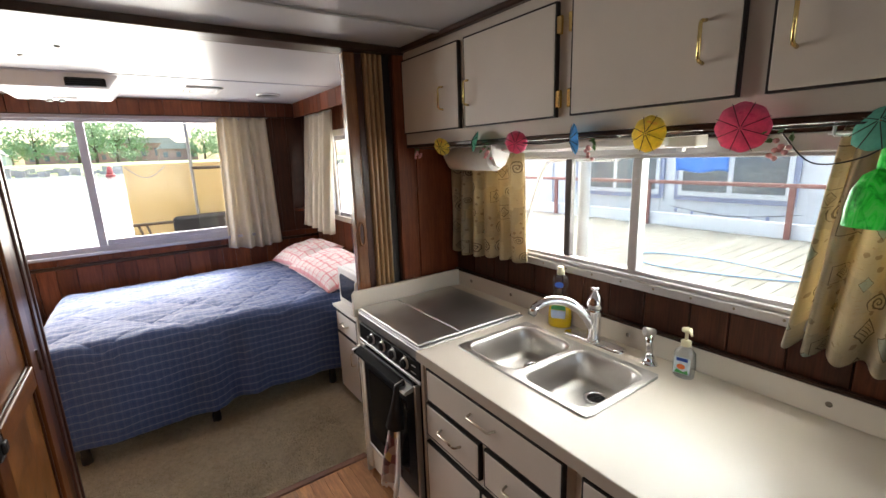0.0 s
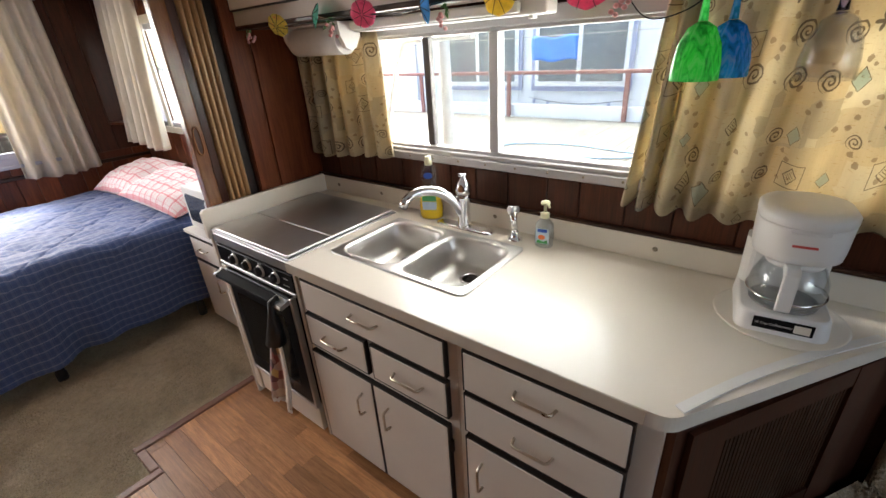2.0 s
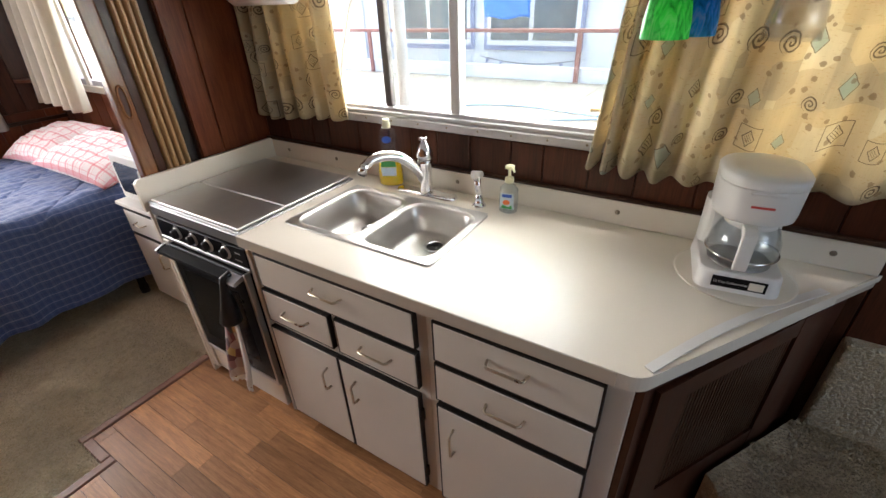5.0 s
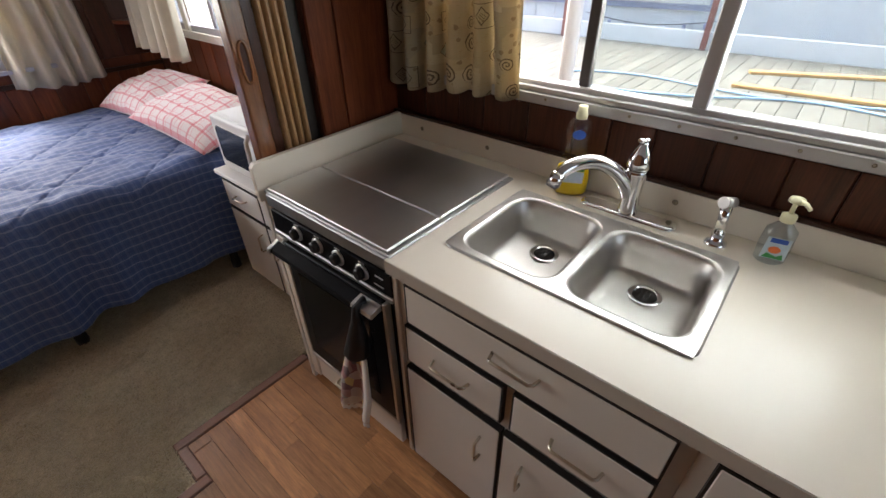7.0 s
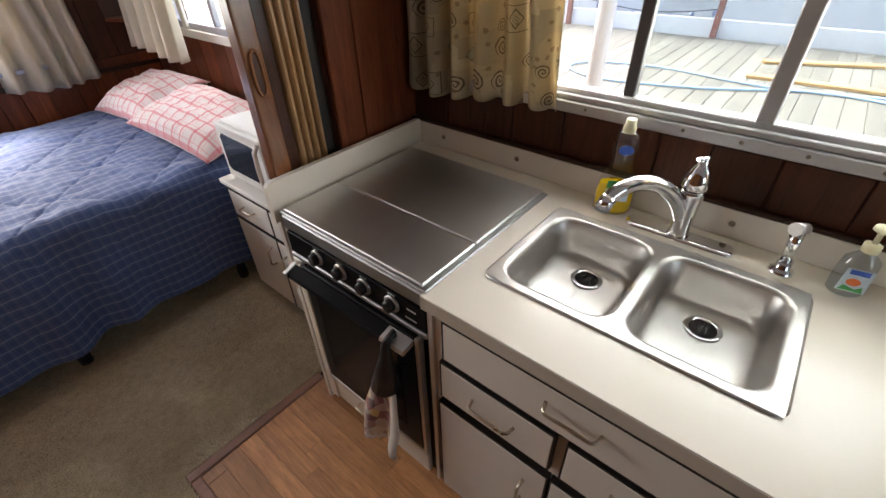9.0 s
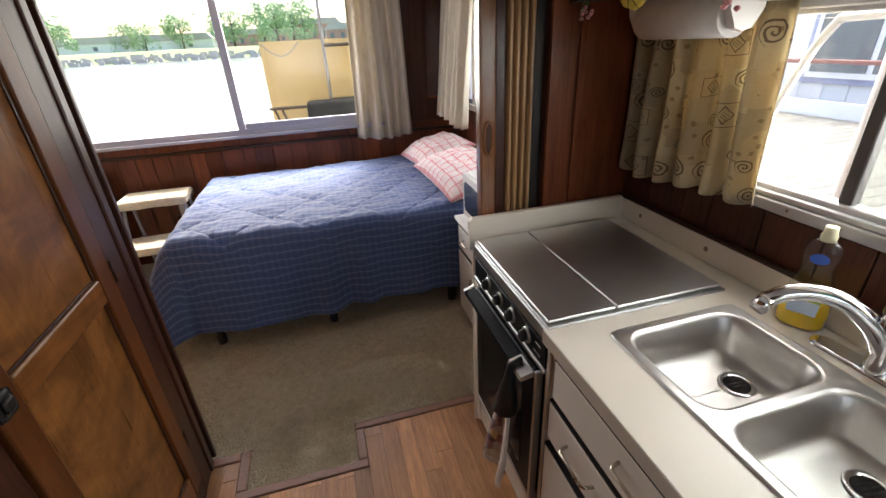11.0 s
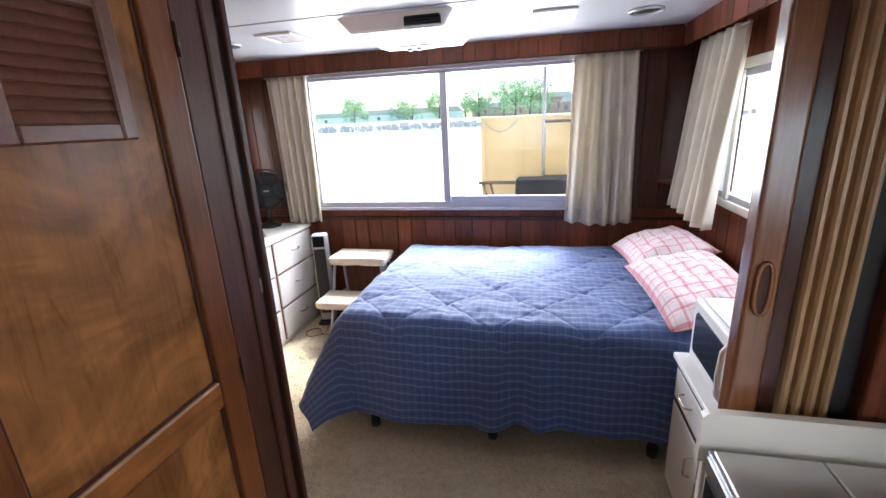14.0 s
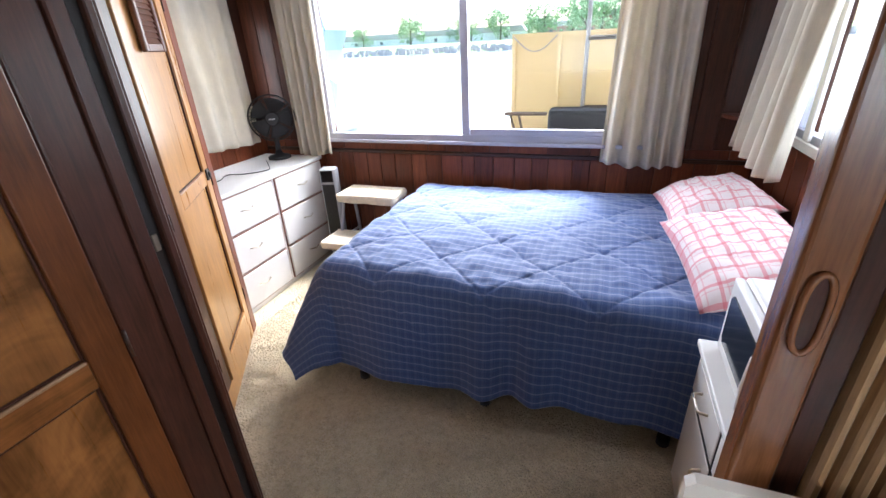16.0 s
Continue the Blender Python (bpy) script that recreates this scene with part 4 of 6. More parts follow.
# ---- cooker ----
cooker = thing("cooker", (0, 0, 0), "built-in cooker with folding steel cover and black oven door", "stove")
KX0, KX1, KY0, KY1 = 1.055, 1.604, 1.548, 2.085
part("body", B(1.085, KX1, 1.535, 2.100, 0.06, 0.880), "gap", cooker)
part("rim", B(1.060, KX1 + 0.004, KY0 - 0.010, KY1 + 0.012, 0.896, 0.9055, 0.003), "steel_dull", cooker)
part("cover_panel", B(1.066, 1.264, KY0 + 0.004, KY1 - 0.002, 0.9060, 0.9150, 0.003), "steel", cooker, "brushed steel folding cover")
part("cover_panel", B(1.268, KX1 - 0.002, KY0 + 0.004, KY1 - 0.002, 0.9060, 0.9150, 0.003), "steel", cooker, "brushed steel folding cover")
part("fascia_top", B(1.058, 1.084, KY0 - 0.006, KY1 + 0.008, 0.852, 0.895, 0.004), "steel_dull", cooker)
part("vent_gap", B(1.072, 1.084, KY0, KY1, 0.840, 0.851), "gap", cooker)
ctl = part("control_panel", B(1.062, 1.084, KY0 - 0.004, KY1 + 0.006, 0.765, 0.839, 0.002), "black", cooker)
part("panel_trim", B(1.058, 1.084, KY0 - 0.006, KY1 + 0.008, 0.748, 0.764, 0.003), "steel_dull", cooker)
for y in (1.954, 1.852, 1.757, 1.655):
    kn = part("knob", L([(0.025, 0), (0.025, 0.004), (0.022, 0.006)], 20), "steel", cooker)
    kn.matrix_local = pose(1.062, y, 0.802, 0, -90, 0)
    grip = part("grip", L([(0.019, 0.006), (0.018, 0.020), (0.012, 0.024)], 16, (0, 0, 0), 1, 0.85), "plastic_black", kn)
    for j, dy in enumerate((-0.008, 0.001, 0.009)):
        part("mark", B(1.0612, 1.0622, y + dy - 0.003, y + dy + 0.003, 0.829, 0.833), "ink", ctl)
part("mark", B(1.0612, 1.0622, 1.575, 1.605, 0.812, 0.817), "ink", ctl), part("mark", B(1.0612, 1.0622, 1.575, 1.612, 0.783, 0.787), "ink", ctl)
oven = part("oven_door", B(1.048, 1.084, 1.575, 2.036, 0.225, 0.742, 0.004), "black", cooker, "black glass oven door with steel edges")
part("oven_window", B(1.0465, 1.0482, 1.640, 1.990, 0.300, 0.640), "black_glass", oven)
part("side_trim", B(1.046, 1.070, 1.562, 1.5745, 0.22, 0.742, 0.002), "steel", oven)
part("side_trim", B(1.046, 1.070, 2.0365, 2.044, 0.22, 0.742, 0.002), "steel", oven)
part("surround", B(1.056, 1.084, 2.0455, 2.091, 0.060, 0.746, 0.003), "cream", cooker, "cream painted side strip")
part("lower_trim", B(1.046, 1.070, 1.562, 2.044, 0.205, 0.2245, 0.002), "steel", oven)
hd = part("handle", P([(1.046, 0.735), (1.012, 0.722), (1.008, 0.712), (1.016, 0.706), (1.046, 0.716)], 1.66, 2.06, "y"), "black", oven)
part("handle_end", P([(1.048, 0.734), (1.010, 0.724), (1.006, 0.714), (1.012, 0.708), (1.048, 0.716)], 1.578, 1.659, "y"), "steel", oven)
part("handle_end", P([(1.048, 0.738), (1.006, 0.722), (1.004, 0.706), (1.048, 0.700)], 2.061, 2.075, "y"), "steel", oven)
bdw = part("lower_drawer", B(1.062, 1.084, 1.575, 2.045, 0.064, 0.203, 0.003), "cream", cooker)
bow_pull(bdw, (1.062, 1.86, 0.150), 0.09, False)
for y0, y1 in ((1.529, 1.5455), (2.093, 2.107)):
    solo("cooker_side_trim", B(1.066, 1.084, y0, y1, 0.06, 0.861, 0.002), "cream_wall" if y0 < 1.6 else "white", "cream painted cooker side stile", "trim")
solo("end_stile", B(1.060, 1.30, 2.108, 2.128, 0.0, 0.861, 0.002), "cream_wall", "cream painted end board with a dark edge beside the cooker", "end board")
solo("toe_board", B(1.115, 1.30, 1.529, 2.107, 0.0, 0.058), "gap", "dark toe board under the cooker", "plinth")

# ---- wall cupboards ----
UX = 1.412
cups = thing("wall_cabinet", (0, 0, 0), "cream painted wall cabinets with dark-edged doors and brass fittings", "cabinet")
part("carcass", B(UX, EAST - 0.013, 0.0, 2.147, 1.668, CEIL - 0.002), "cream_wall", cups)
part("lower_rail", B(UX - 0.006, UX + 0.03, 0.0, 2.147, 1.652, 1.667, 0.003), "trim_dark", cups)
for y0, y1, hy, hinge in ((1.700, 2.133, 1.802, 2.140), (1.203, 1.655, 1.630, 1.194), (0.692, 1.138, 0.765, 1.147), (0.16, 0.632, 0.590, 0.15)):
    d = front("door", y0, y1, 1.722, 2.047, cups, None, UX)
    bow_pull(d, (UX - 0.019, hy, 1.846), 0.092, True, "pull", "brass")
    for z in (1.772, 1.985):
        part("hinge", B(UX - 0.016, UX - 0.001, hinge - 0.010, hinge + 0.010, z - 0.027, z + 0.027, 0.003), "brass", d, "brass hinge")


# ---- curtains ----
def curtain(name, axis, at, a0, a1, z0, z1, folds, label, material="curtain", depth=0.022, b0=None, b1=None, lean=0.0, seed=1, group="", hem=0.0, bunch=1.0, gathers=()):
    """A hung curtain between a0 and a1 at the top and b0 and b1 at the hem, in even but wandering folds."""
    r = random.Random(seed)
    b0, b1 = a0 if b0 is None else b0, a1 if b1 is None else b1
    ph, amp = [r.uniform(-0.6, 0.6) for _ in range(folds + 2)], [r.uniform(0.55, 1.25) for _ in range(folds + 2)]

    def fn(u, v):
        k = u * folds
        i = int(k)
        f = k - i
        p = ph[i] * (1 - f) + ph[i + 1] * f
        am = amp[i] * (1 - f) + amp[i + 1] * f
        g = 1 - (1 - u) ** bunch
        am *= 1.0 if bunch == 1.0 else 0.18 + 0.85 * u
        w = depth * am * (0.55 + 0.45 * v) * math.sin(2 * math.pi * k + p * (0.4 + v)) + 0.004 * math.sin(17 * u + 5 * v)
        a = (a0 + (a1 - a0) * g) * (1 - v) + (b0 + (b1 - b0) * g) * v + 0.006 * math.sin(9 * u + 3 * v) * v
        z = z1 + (z0 - z1) * v + hem * math.sin(2 * math.pi * k + 1) * v + 0.012 * math.sin(5.1 * u + seed) * v
        o = at + w + lean * v
        return (o, a, z) if axis == "x" else (a, o, z)
    width = abs(a1 - a0) * 1.35
    base = thing(name, (0, 0, 0), label, "curtain", group)
    thick(part("drape", sheet(folds * 14, 26, fn, lambda u, v: ((0.35 * u + 0.65 * (1 - (1 - u) ** bunch)) * width + seed, v * (z1 - z0))), material, base), 0.0015)
    for g0, g1 in gathers:
        def behind(u, v, g0=g0, g1=g1):
            p, q = fn(g0 + (g1 - g0) * u, min(1.0, v * 0.985)), 0.006 * math.sin(11 * u + 4 * v)
            return (p[0] + 0.016 + q, p[1], p[2]) if axis == "x" else (p[0], p[1] + 0.016 + q, p[2])
        part("gathered_fold", sheet(max(8, int(folds * 12 * (g1 - g0))), 20, behind, lambda u, v, g0=g0: (u * 0.3 + seed + g0 + 0.4, v * (z1 - z0))), material, base)
    lo, hi = min(a0, a1) - 0.02, max(a0, a1) + 0.02
    part("rod", T([(at, lo, z1 - 0.012), (at, hi, z1 - 0.012)] if axis == "x" else [(lo, at, z1 - 0.012), (hi, at, z1 - 0.012)], 0.005), "alu", base)
    return base


curtain("curtain", "y", 4.432, 0.905, 1.305, 0.852, 1.994, 5, "cream cloth curtain beside the stern window", b0=0.872, b1=1.338, seed=2, group="berth curtains", depth=0.044)
curtain("curtain", "y", 4.432, -1.385, -1.045, 0.850, 1.994, 5, "cream cloth curtain bunched beside the stern window", b0=-1.345, b1=-1.045, seed=3, group="berth curtains", depth=0.034)
curtain("curtain", "x", 1.628, 3.70, 4.30, 1.005, 1.996, 5, "cream cloth curtain at the berth side window", b0=3.66, b1=4.33, lean=-0.085, seed=4, group="berth curtains", depth=0.042)
curtain("curtain", "x", 1.645, 2.55, 2.98, 1.005, 1.996, 5, "cream cloth curtain at the near end of the berth window", lean=-0.02, seed=5, group="berth curtains", depth=0.018)
curtain("curtain", "x", -1.648, 3.38, 4.32, 0.97, 1.996, 6, "cream cloth curtain drawn over the west window", lean=0.03, seed=6, group="berth curtains", depth=0.022)
curtain("galley_curtain", "x", 1.672, 1.605, 2.125, 1.112, 1.646, 6, "tan printed cotton curtain with brown motifs", "print", b0=1.575, b1=2.13, seed=7, group="galley curtains", depth=0.036, hem=0.008, gathers=((0.06, 0.20), (0.24, 0.58), (0.76, 0.99)))
curtain("galley_curtain", "x", 1.656, -0.20, 0.555, 1.090, 1.646, 9, "tan printed cotton curtain backlit by the window", "print", b0=-0.20, b1=0.615, seed=8, group="galley curtains", depth=0.046, hem=0.010, bunch=1.45, gathers=((0.42, 0.52), (0.56, 0.74), (0.77, 0.92)))

# ---- bed ----
bed = thing("bed", (0, 0, 0), "low double bed made up with a navy checked comforter", "bed")
X0, X1, Y0, Y1, TOP = -0.285, 1.67, 3.085, 4.43, 0.695
part("mattress", B(X0 + 0.03, X1, Y0 + 0.03, Y1, 0.36, TOP - 0.03, 0.05, 3), "white", bed)
part("box_spring", B(X0 + 0.03, X1, Y0 + 0.04, Y1, 0.16, 0.359, 0.02, 2), "plastic_grey", bed)
for x in (-0.17, 0.48, 1.25):
    for y in (3.12, 4.2):
        part("leg", L([(0.026, 0.006), (0.026, 0.05), (0.022, 0.06), (0.022, 0.16)], 12, (x, y, 0)), "plastic_black", bed)
part("cross_rail", B(0.42, 0.54, 3.10, 3.16, 0.10, 0.155, 0.006), "plastic_black", bed)


def comforter(u, v):
    """u from the head to beyond the foot, v from the wall side to the near hem; in metres of cloth."""
    su, sv = 1.67 - u * 2.41, 4.43 - v * 1.90
    dx, dy = max(0.0, X0 + 0.04 - su), max(0.0, Y0 + 0.04 - sv)
    d = (dx ** 4 + dy ** 4) ** 0.25          # the cloth has rounded corners
    R = 0.075
    nx = noise.noise((su * 2.1, sv * 2.1, 0.3))
    puff = 0.014 * nx + 0.010 * noise.noise((su * 6, sv * 9, 1.7)) + 0.0060 * noise.noise((su * 19, sv * 14, 6.1)) - 0.016 * (0.16 - min(0.16, abs(noise.noise((su * 4.5 + 2.0 * sv, sv * 7.5, 3.3)))))
    for s in (1, -1):
        q = (su + s * sv * 1.05 + 0.10 * s + 0.03 * noise.noise((su * 3, sv * 3, 8 + s))) / 0.47
        dist = abs(q - round(q)) * 0.47 * 0.69
        puff += 0.008 * min(1.0, dist / 0.10) ** 0.6 - 0.005 - 0.0045 * math.exp(-(dist / 0.0045) ** 2)
        puff += 0.0065 * noise.noise((su * 15 * (1 + 0.4 * s), sv * 15 * (1 - 0.4 * s), 5 + s)) * math.exp(-(dist / 0.085) ** 2)
    x, y, z = max(su, X0 + 0.04), max(sv, Y0 + 0.04), TOP + puff
    if d > 0:
        a = min(d / R, math.pi / 2)
        down = R * (1 - math.cos(a)) + max(0.0, d - R * math.pi / 2)
        out = R * math.sin(a)
        hang = max(0.0, d - 0.08)
        ang = math.atan2(dy, dx)
        along = max(su, X0) - max(sv, Y0) + 0.55 * ang
        out += hang * (0.06 + 0.050 * math.sin(along * 13 + 2.6 * math.sin(along * 3.7) + 1.1 * math.sin(along * 7.9)) + 0.020 * noise.noise((along * 9, 3.0, hang * 2)))
        out += 0.10 * hang * math.sin(2 * ang) + 0.40 * hang * min(1.0, dx / d) ** 2
        down -= (0.016 * math.sin(along * 4.3 + 1.0) + 0.010 * math.sin(along * 11.0)) * min(1.0, hang * 3)
        h = math.hypot(dx, dy)
        x, y, z = x - out * dx / h, y - out * dy / h, TOP + puff * max(0.25, 1 - down) - down
        z = max(z, 0.050 + 0.02 * (1 + noise.noise((along * 6, 1.0, 2.0))))
    fade = min(1.0, max(0.0, (4.43 - sv) / 0.1))
    return (x, y, z - 0.05 * (1 - fade) ** 2)


cf = part("comforter", sheet(380, 285, comforter, lambda u, v: (u * 2.41, v * 1.90)), "comforter", bed, "quilted navy checked comforter with pale lines")
thick(cf, 0.012)


def pillow(m, label, seed):
    """A plump pillow, 0.64 by 0.42 m."""
    w, h, t = 0.335, 0.225, 0.092
    r = random.Random(seed)
    off = r.uniform(0, 50)

    def fn(u, v):
        a, b = 2 * u - 1, 4 * v
        top = b <= 2
        c = (b - 1) if top else (3 - b)
        ex = (1 - abs(a) ** 3.2) ** 0.55 * (1 - abs(c) ** 3.2) ** 0.55 if abs(a) < 1 and abs(c) < 1 else 0.0
        pin = 1 - 0.07 * (1 - abs(a) ** 2) * abs(c) - 0.07 * (1 - abs(c) ** 2) * abs(a)
        wr = 0.018 * noise.noise((a * 3 + off, c * 3, 2)) + 0.011 * noise.noise((a * 9 + off, c * 9, 4))
        return (a * w * pin, c * h * pin, (1 if top else -0.75) * (t * ex + wr * ex))
    bm = sheet(36, 56, fn, lambda u, v: (u * 0.64 + seed, v * 0.86))
    bmesh.ops.remove_doubles(bm, verts=bm.verts, dist=0.0004)
    ob = mesh_ob("pillow", bm, "pillow")
    ob.matrix_world = m
    return tagged(ob, label, "pillow", "pillows on the bed")


pillow(pose(1.42, 4.00, 0.795, -15, 4, 92), "pink checked pillow at the head of the bed", 1)
pillow(pose(1.43, 3.39, 0.785, -11, -6, 97), "pink checked pillow at the near side of the bed", 2)

# ---- microwave on its cabinet ----
mc = thing("bedside_cabinet", (0, 0, 0), "white painted cabinet with brass pulls beside the bed", "cabinet")
part("top", B(1.245, EAST - 0.014, 2.262, 2.965, 0.638, 0.660, 0.003), "white", mc)
part("carcass", B(1.272, EAST - 0.014, 2.265, 2.950, 0.05, 0.637), "white", mc)
part("toe_kick", B(1.32, EAST - 0.014, 2.27, 2.94, 0.006, 0.049), "gap", mc)
for y0, y1 in ((2.285, 2.598), (2.612, 2.925)):
    front("drawer", y0, y1, 0.485, 0.615, mc, ((y0 + y1) / 2, 0.56, 0.09, False), 1.272, "white")
    front("door", y0, y1, 0.075, 0.465, mc, (y1 - 0.05 if y0 < 2.5 else y0 + 0.05, 0.36, 0.09, True), 1.272, "white")
mw = thing("microwave", (0, 0, 0), "white microwave oven with a dark window on the cabinet", "microwave")
part("body", B(1.315, 1.64, 2.45, 2.93, 0.668, 0.922, 0.014, 3), "plastic_white", mw)
md = part("door", B(1.288, 1.314, 2.58, 2.928, 0.672, 0.918, 0.010, 3), "plastic_white", mw)
part("window", P([(2.640, 0.716), (2.876, 0.716), (2.892, 0.732), (2.892, 0.862), (2.876, 0.878), (2.640, 0.872), (2.625, 0.852), (2.625, 0.736)], 1.284, 1.2885, "x"), "smoke", md, "dark curved window")
cp = part("control_panel", B(1.290, 1.314, 2.452, 2.576, 0.672, 0.918, 0.008, 2), "plastic_white", mw)
part("handle", T([(1.286, 2.592, 0.69), (1.268, 2.592, 0.715), (1.264, 2.592, 0.79), (1.268, 2.592, 0.87), (1.286, 2.592, 0.898)], 0.010, 8), "plastic_white", md)
part("display", B(1.2885, 1.2905, 2.475, 2.555, 0.868, 0.896), "black_glass", cp)
for j in range(4):
    for k in range(3):
        part("button", B(1.2885, 1.2905, 2.475 + 0.029 * k, 2.497 + 0.029 * k, 0.70 + 0.038 * j, 0.722 + 0.038 * j, 0.0008), "plastic_grey", cp)
for x in (1.34, 1.61):
    for y in (2.48, 2.90):
        part("foot", L([(0.012, 0.6602), (0.012, 0.669)], 10, (x, y, 0)), "plastic_black", mw)

# ---- dresser, fan, heater and stool ----
dresser = thing("dresser", (0, 0, 0), "white painted six drawer dresser below the window", "dresser")
part("top", B(WEST + 0.014, -1.172, 3.305, 4.445, 0.815, 0.838, 0.004), "white", dresser)
part("carcass", B(WEST + 0.014, -1.200, 3.310, 4.440, 0.006, 0.814), "white", dresser)
for y0, y1 in ((3.33, 3.862), (3.900, 4.425)):
    for z0, z1 in ((0.574, 0.802), (0.310, 0.556), (0.050, 0.290)):
        d = part("drawer", B(-1.200, -1.184, y0, y1, z0, z1, 0.004), "white", dresser)
        part("edge", B(-1.1995, -1.191, y0 - 0.006, y1 + 0.006, z0 - 0.006, z1 + 0.006), "strip", d)
        yc, zc = (y0 + y1) / 2, (z0 + z1) / 2 + 0.01
        part("pull", T([(-1.184, yc - 0.05, zc), (-1.166, yc - 0.042, zc + 0.004), (-1.160, yc, zc - 0.006), (-1.166, yc + 0.042, zc + 0.004), (-1.184, yc + 0.05, zc)], 0.004, 6), "nickel", d)

fan = thing("desk_fan", (-1.475, 4.325, 0.838), "black plastic desk fan standing on the dresser", "fan", rz=40)
part("base", L([(0.085, 0), (0.085, 0.012), (0.075, 0.022), (0.030, 0.034), (0.022, 0.06)], 24), "plastic_black", fan)
part("neck", L([(0.020, 0.055), (0.017, 0.16)], 14), "plastic_black", fan)
part("motor", L([(0.03, -0.02), (0.055, 0.0), (0.058, 0.06), (0.045, 0.09)], 18), "plastic_black", fan).matrix_local = pose(0, 0.02, 0.30, 90, 0, 180)
cage = part("cage", T([(0.165 * math.cos(2 * math.pi * k / 40), 0, 0.30 + 0.165 * math.sin(2 * math.pi * k / 40)) for k in range(40)], 0.006, 6, True), "plastic_black", fan)
for ring in (0.06, 0.11, 0.145):
    part("ring", T([(ring * math.cos(2 * math.pi * k / 30), -0.055 + ring * 0.25, 0.30 + ring * math.sin(2 * math.pi * k / 30)) for k in range(30)], 0.0022, 5, True), "plastic_black", cage)
for k in range(36):
    a = 2 * math.pi * k / 36
    c, s = math.cos(a), math.sin(a)
    part("wire", T([(0.045 * c, -0.055, 0.30 + 0.045 * s), (0.12 * c, -0.042, 0.30 + 0.12 * s), (0.165 * c, -0.005, 0.30 + 0.165 * s), (0.13 * c, 0.035, 0.30 + 0.13 * s), (0.05 * c, 0.05, 0.30 + 0.05 * s)], 0.0016, 4), "plastic_black", cage)
hubp = part("hub", L([(0.047, 0), (0.047, 0.006), (0.040, 0.010)], 20), "plastic_black", fan)
hubp.matrix_local = pose(0, -0.052, 0.30, 90, 0, 0)
part("badge", B(-0.022, 0.022, -0.0645, -0.0625, 0.294, 0.304), "ink", fan)
for k in range(5):
    def blade(u, v, k=k):
        a = 2 * math.pi * k / 5 + (u - 0.5) * 1.1
        r = 0.03 + 0.115 * v
        return (r * math.cos(a), 0.012 * (u - 0.5) * 2 - 0.015, 0.30 + r * math.sin(a))
    thick(part("blade", sheet(8, 6, blade), "plastic_black", fan), 0.002)
cord = [(-1.52, 4.22, 0.842), (-1.40, 4.10, 0.842), (-1.30, 3.98, 0.842), (-1.38, 3.86, 0.842), (-1.50, 3.80, 0.842), (-1.44, 3.66, 0.842), (-1.60, 3.52, 0.842)]
def smooth_path(p, n=6):
    out, v = [], [Vector(q) for q in p]
    for i in range(len(v) - 1):
        a, b, c, d = v[max(i - 1, 0)], v[i], v[i + 1], v[min(i + 2, len(v) - 1)]
        for k in range(n):
            t = k / n
            out.append(0.5 * (2 * b + (c - a) * t + (2 * a - 5 * b + 4 * c - d) * t * t + (3 * b - a - 3 * c + d) * t ** 3))
    return out + [v[-1]]
solo("fan_cord", T(smooth_path(cord), 0.003, 6), "plastic_black", "black power cord lying on the dresser", "cord")

heater = thing("tower_heater", (-1.045, 4.32, 0.006), "slim black and silver tower heater by the dresser", "heater", rz=14)
part("body", B(-0.062, 0.062, -0.05, 0.05, 0.03, 0.775, 0.018, 3), "plastic_grey", heater)
part("grille", B(-0.046, 0.046, -0.055, -0.0505, 0.10, 0.655, 0.002), "plastic_black", heater)
for k in range(9):
    part("rib", B(-0.040 + 0.0095 * k, -0.037 + 0.0095 * k, -0.058, -0.0552, 0.105, 0.65), "plastic_black", heater)
part("control_panel", B(-0.046, 0.046, -0.0555, -0.0505, 0.675, 0.762, 0.003), "black", heater)
part("badge", B(-0.03, 0.03, -0.0568, -0.0556, 0.664, 0.670), "ink", heater)
part("foot", B(-0.075, 0.075, -0.09, 0.09, 0.0, 0.029, 0.01, 2), "plastic_black", heater)
hc = [(-1.02, 4.24, 0.010), (-0.98, 4.10, 0.010), (-1.08, 4.02, 0.010), (-1.14, 4.10, 0.010), (-1.06, 4.16, 0.012), (-0.98, 4.06, 0.010), (-0.90, 4.12, 0.010)]
solo("heater_cord", T(smooth_path(hc), 0.0032, 6), "plastic_black", "coiled black power cord on the carpet", "cord")

stool = thing("step_stool", (0, 0, 0), "folding step stool with cream fleece covered treads", "stool")


def fleece(x0, x1, y0, y1, z0, z1):
    bm = B(x0, x1, y0, y1, z0, z1, 0.022, 3)
    bmesh.ops.subdivide_edges(bm, edges=bm.edges[:], cuts=3, use_grid_fill=True)
    for v in bm.verts:
        v.co += 0.006 * Vector(noise.noise_vector(v.co * 45))
    for f in bm.faces:
        f.smooth = True
    return bm
part("tread", fleece(-0.90, -0.44, 4.14, 4.40, 0.572, 0.640), "fleece", stool, "cream fleece tread cover")
part("tread", fleece(-0.92, -0.50, 3.90, 4.16, 0.305, 0.368), "fleece", stool, "cream fleece tread cover")
for x in (-0.87, -0.47):
    part("front_leg", T([(x, 4.20, 0.585), (x, 4.10, 0.30), (x, 3.98, 0.010)], 0.012, 8), "plastic_grey", stool)
    part("rear_leg", T([(x, 4.34, 0.585), (x, 4.40, 0.010)], 0.012, 8), "plastic_grey", stool)
    part("brace", T([(x, 3.94, 0.315), (x, 4.12, 0.31), (x, 4.37, 0.30)], 0.009, 8), "plastic_grey", stool)
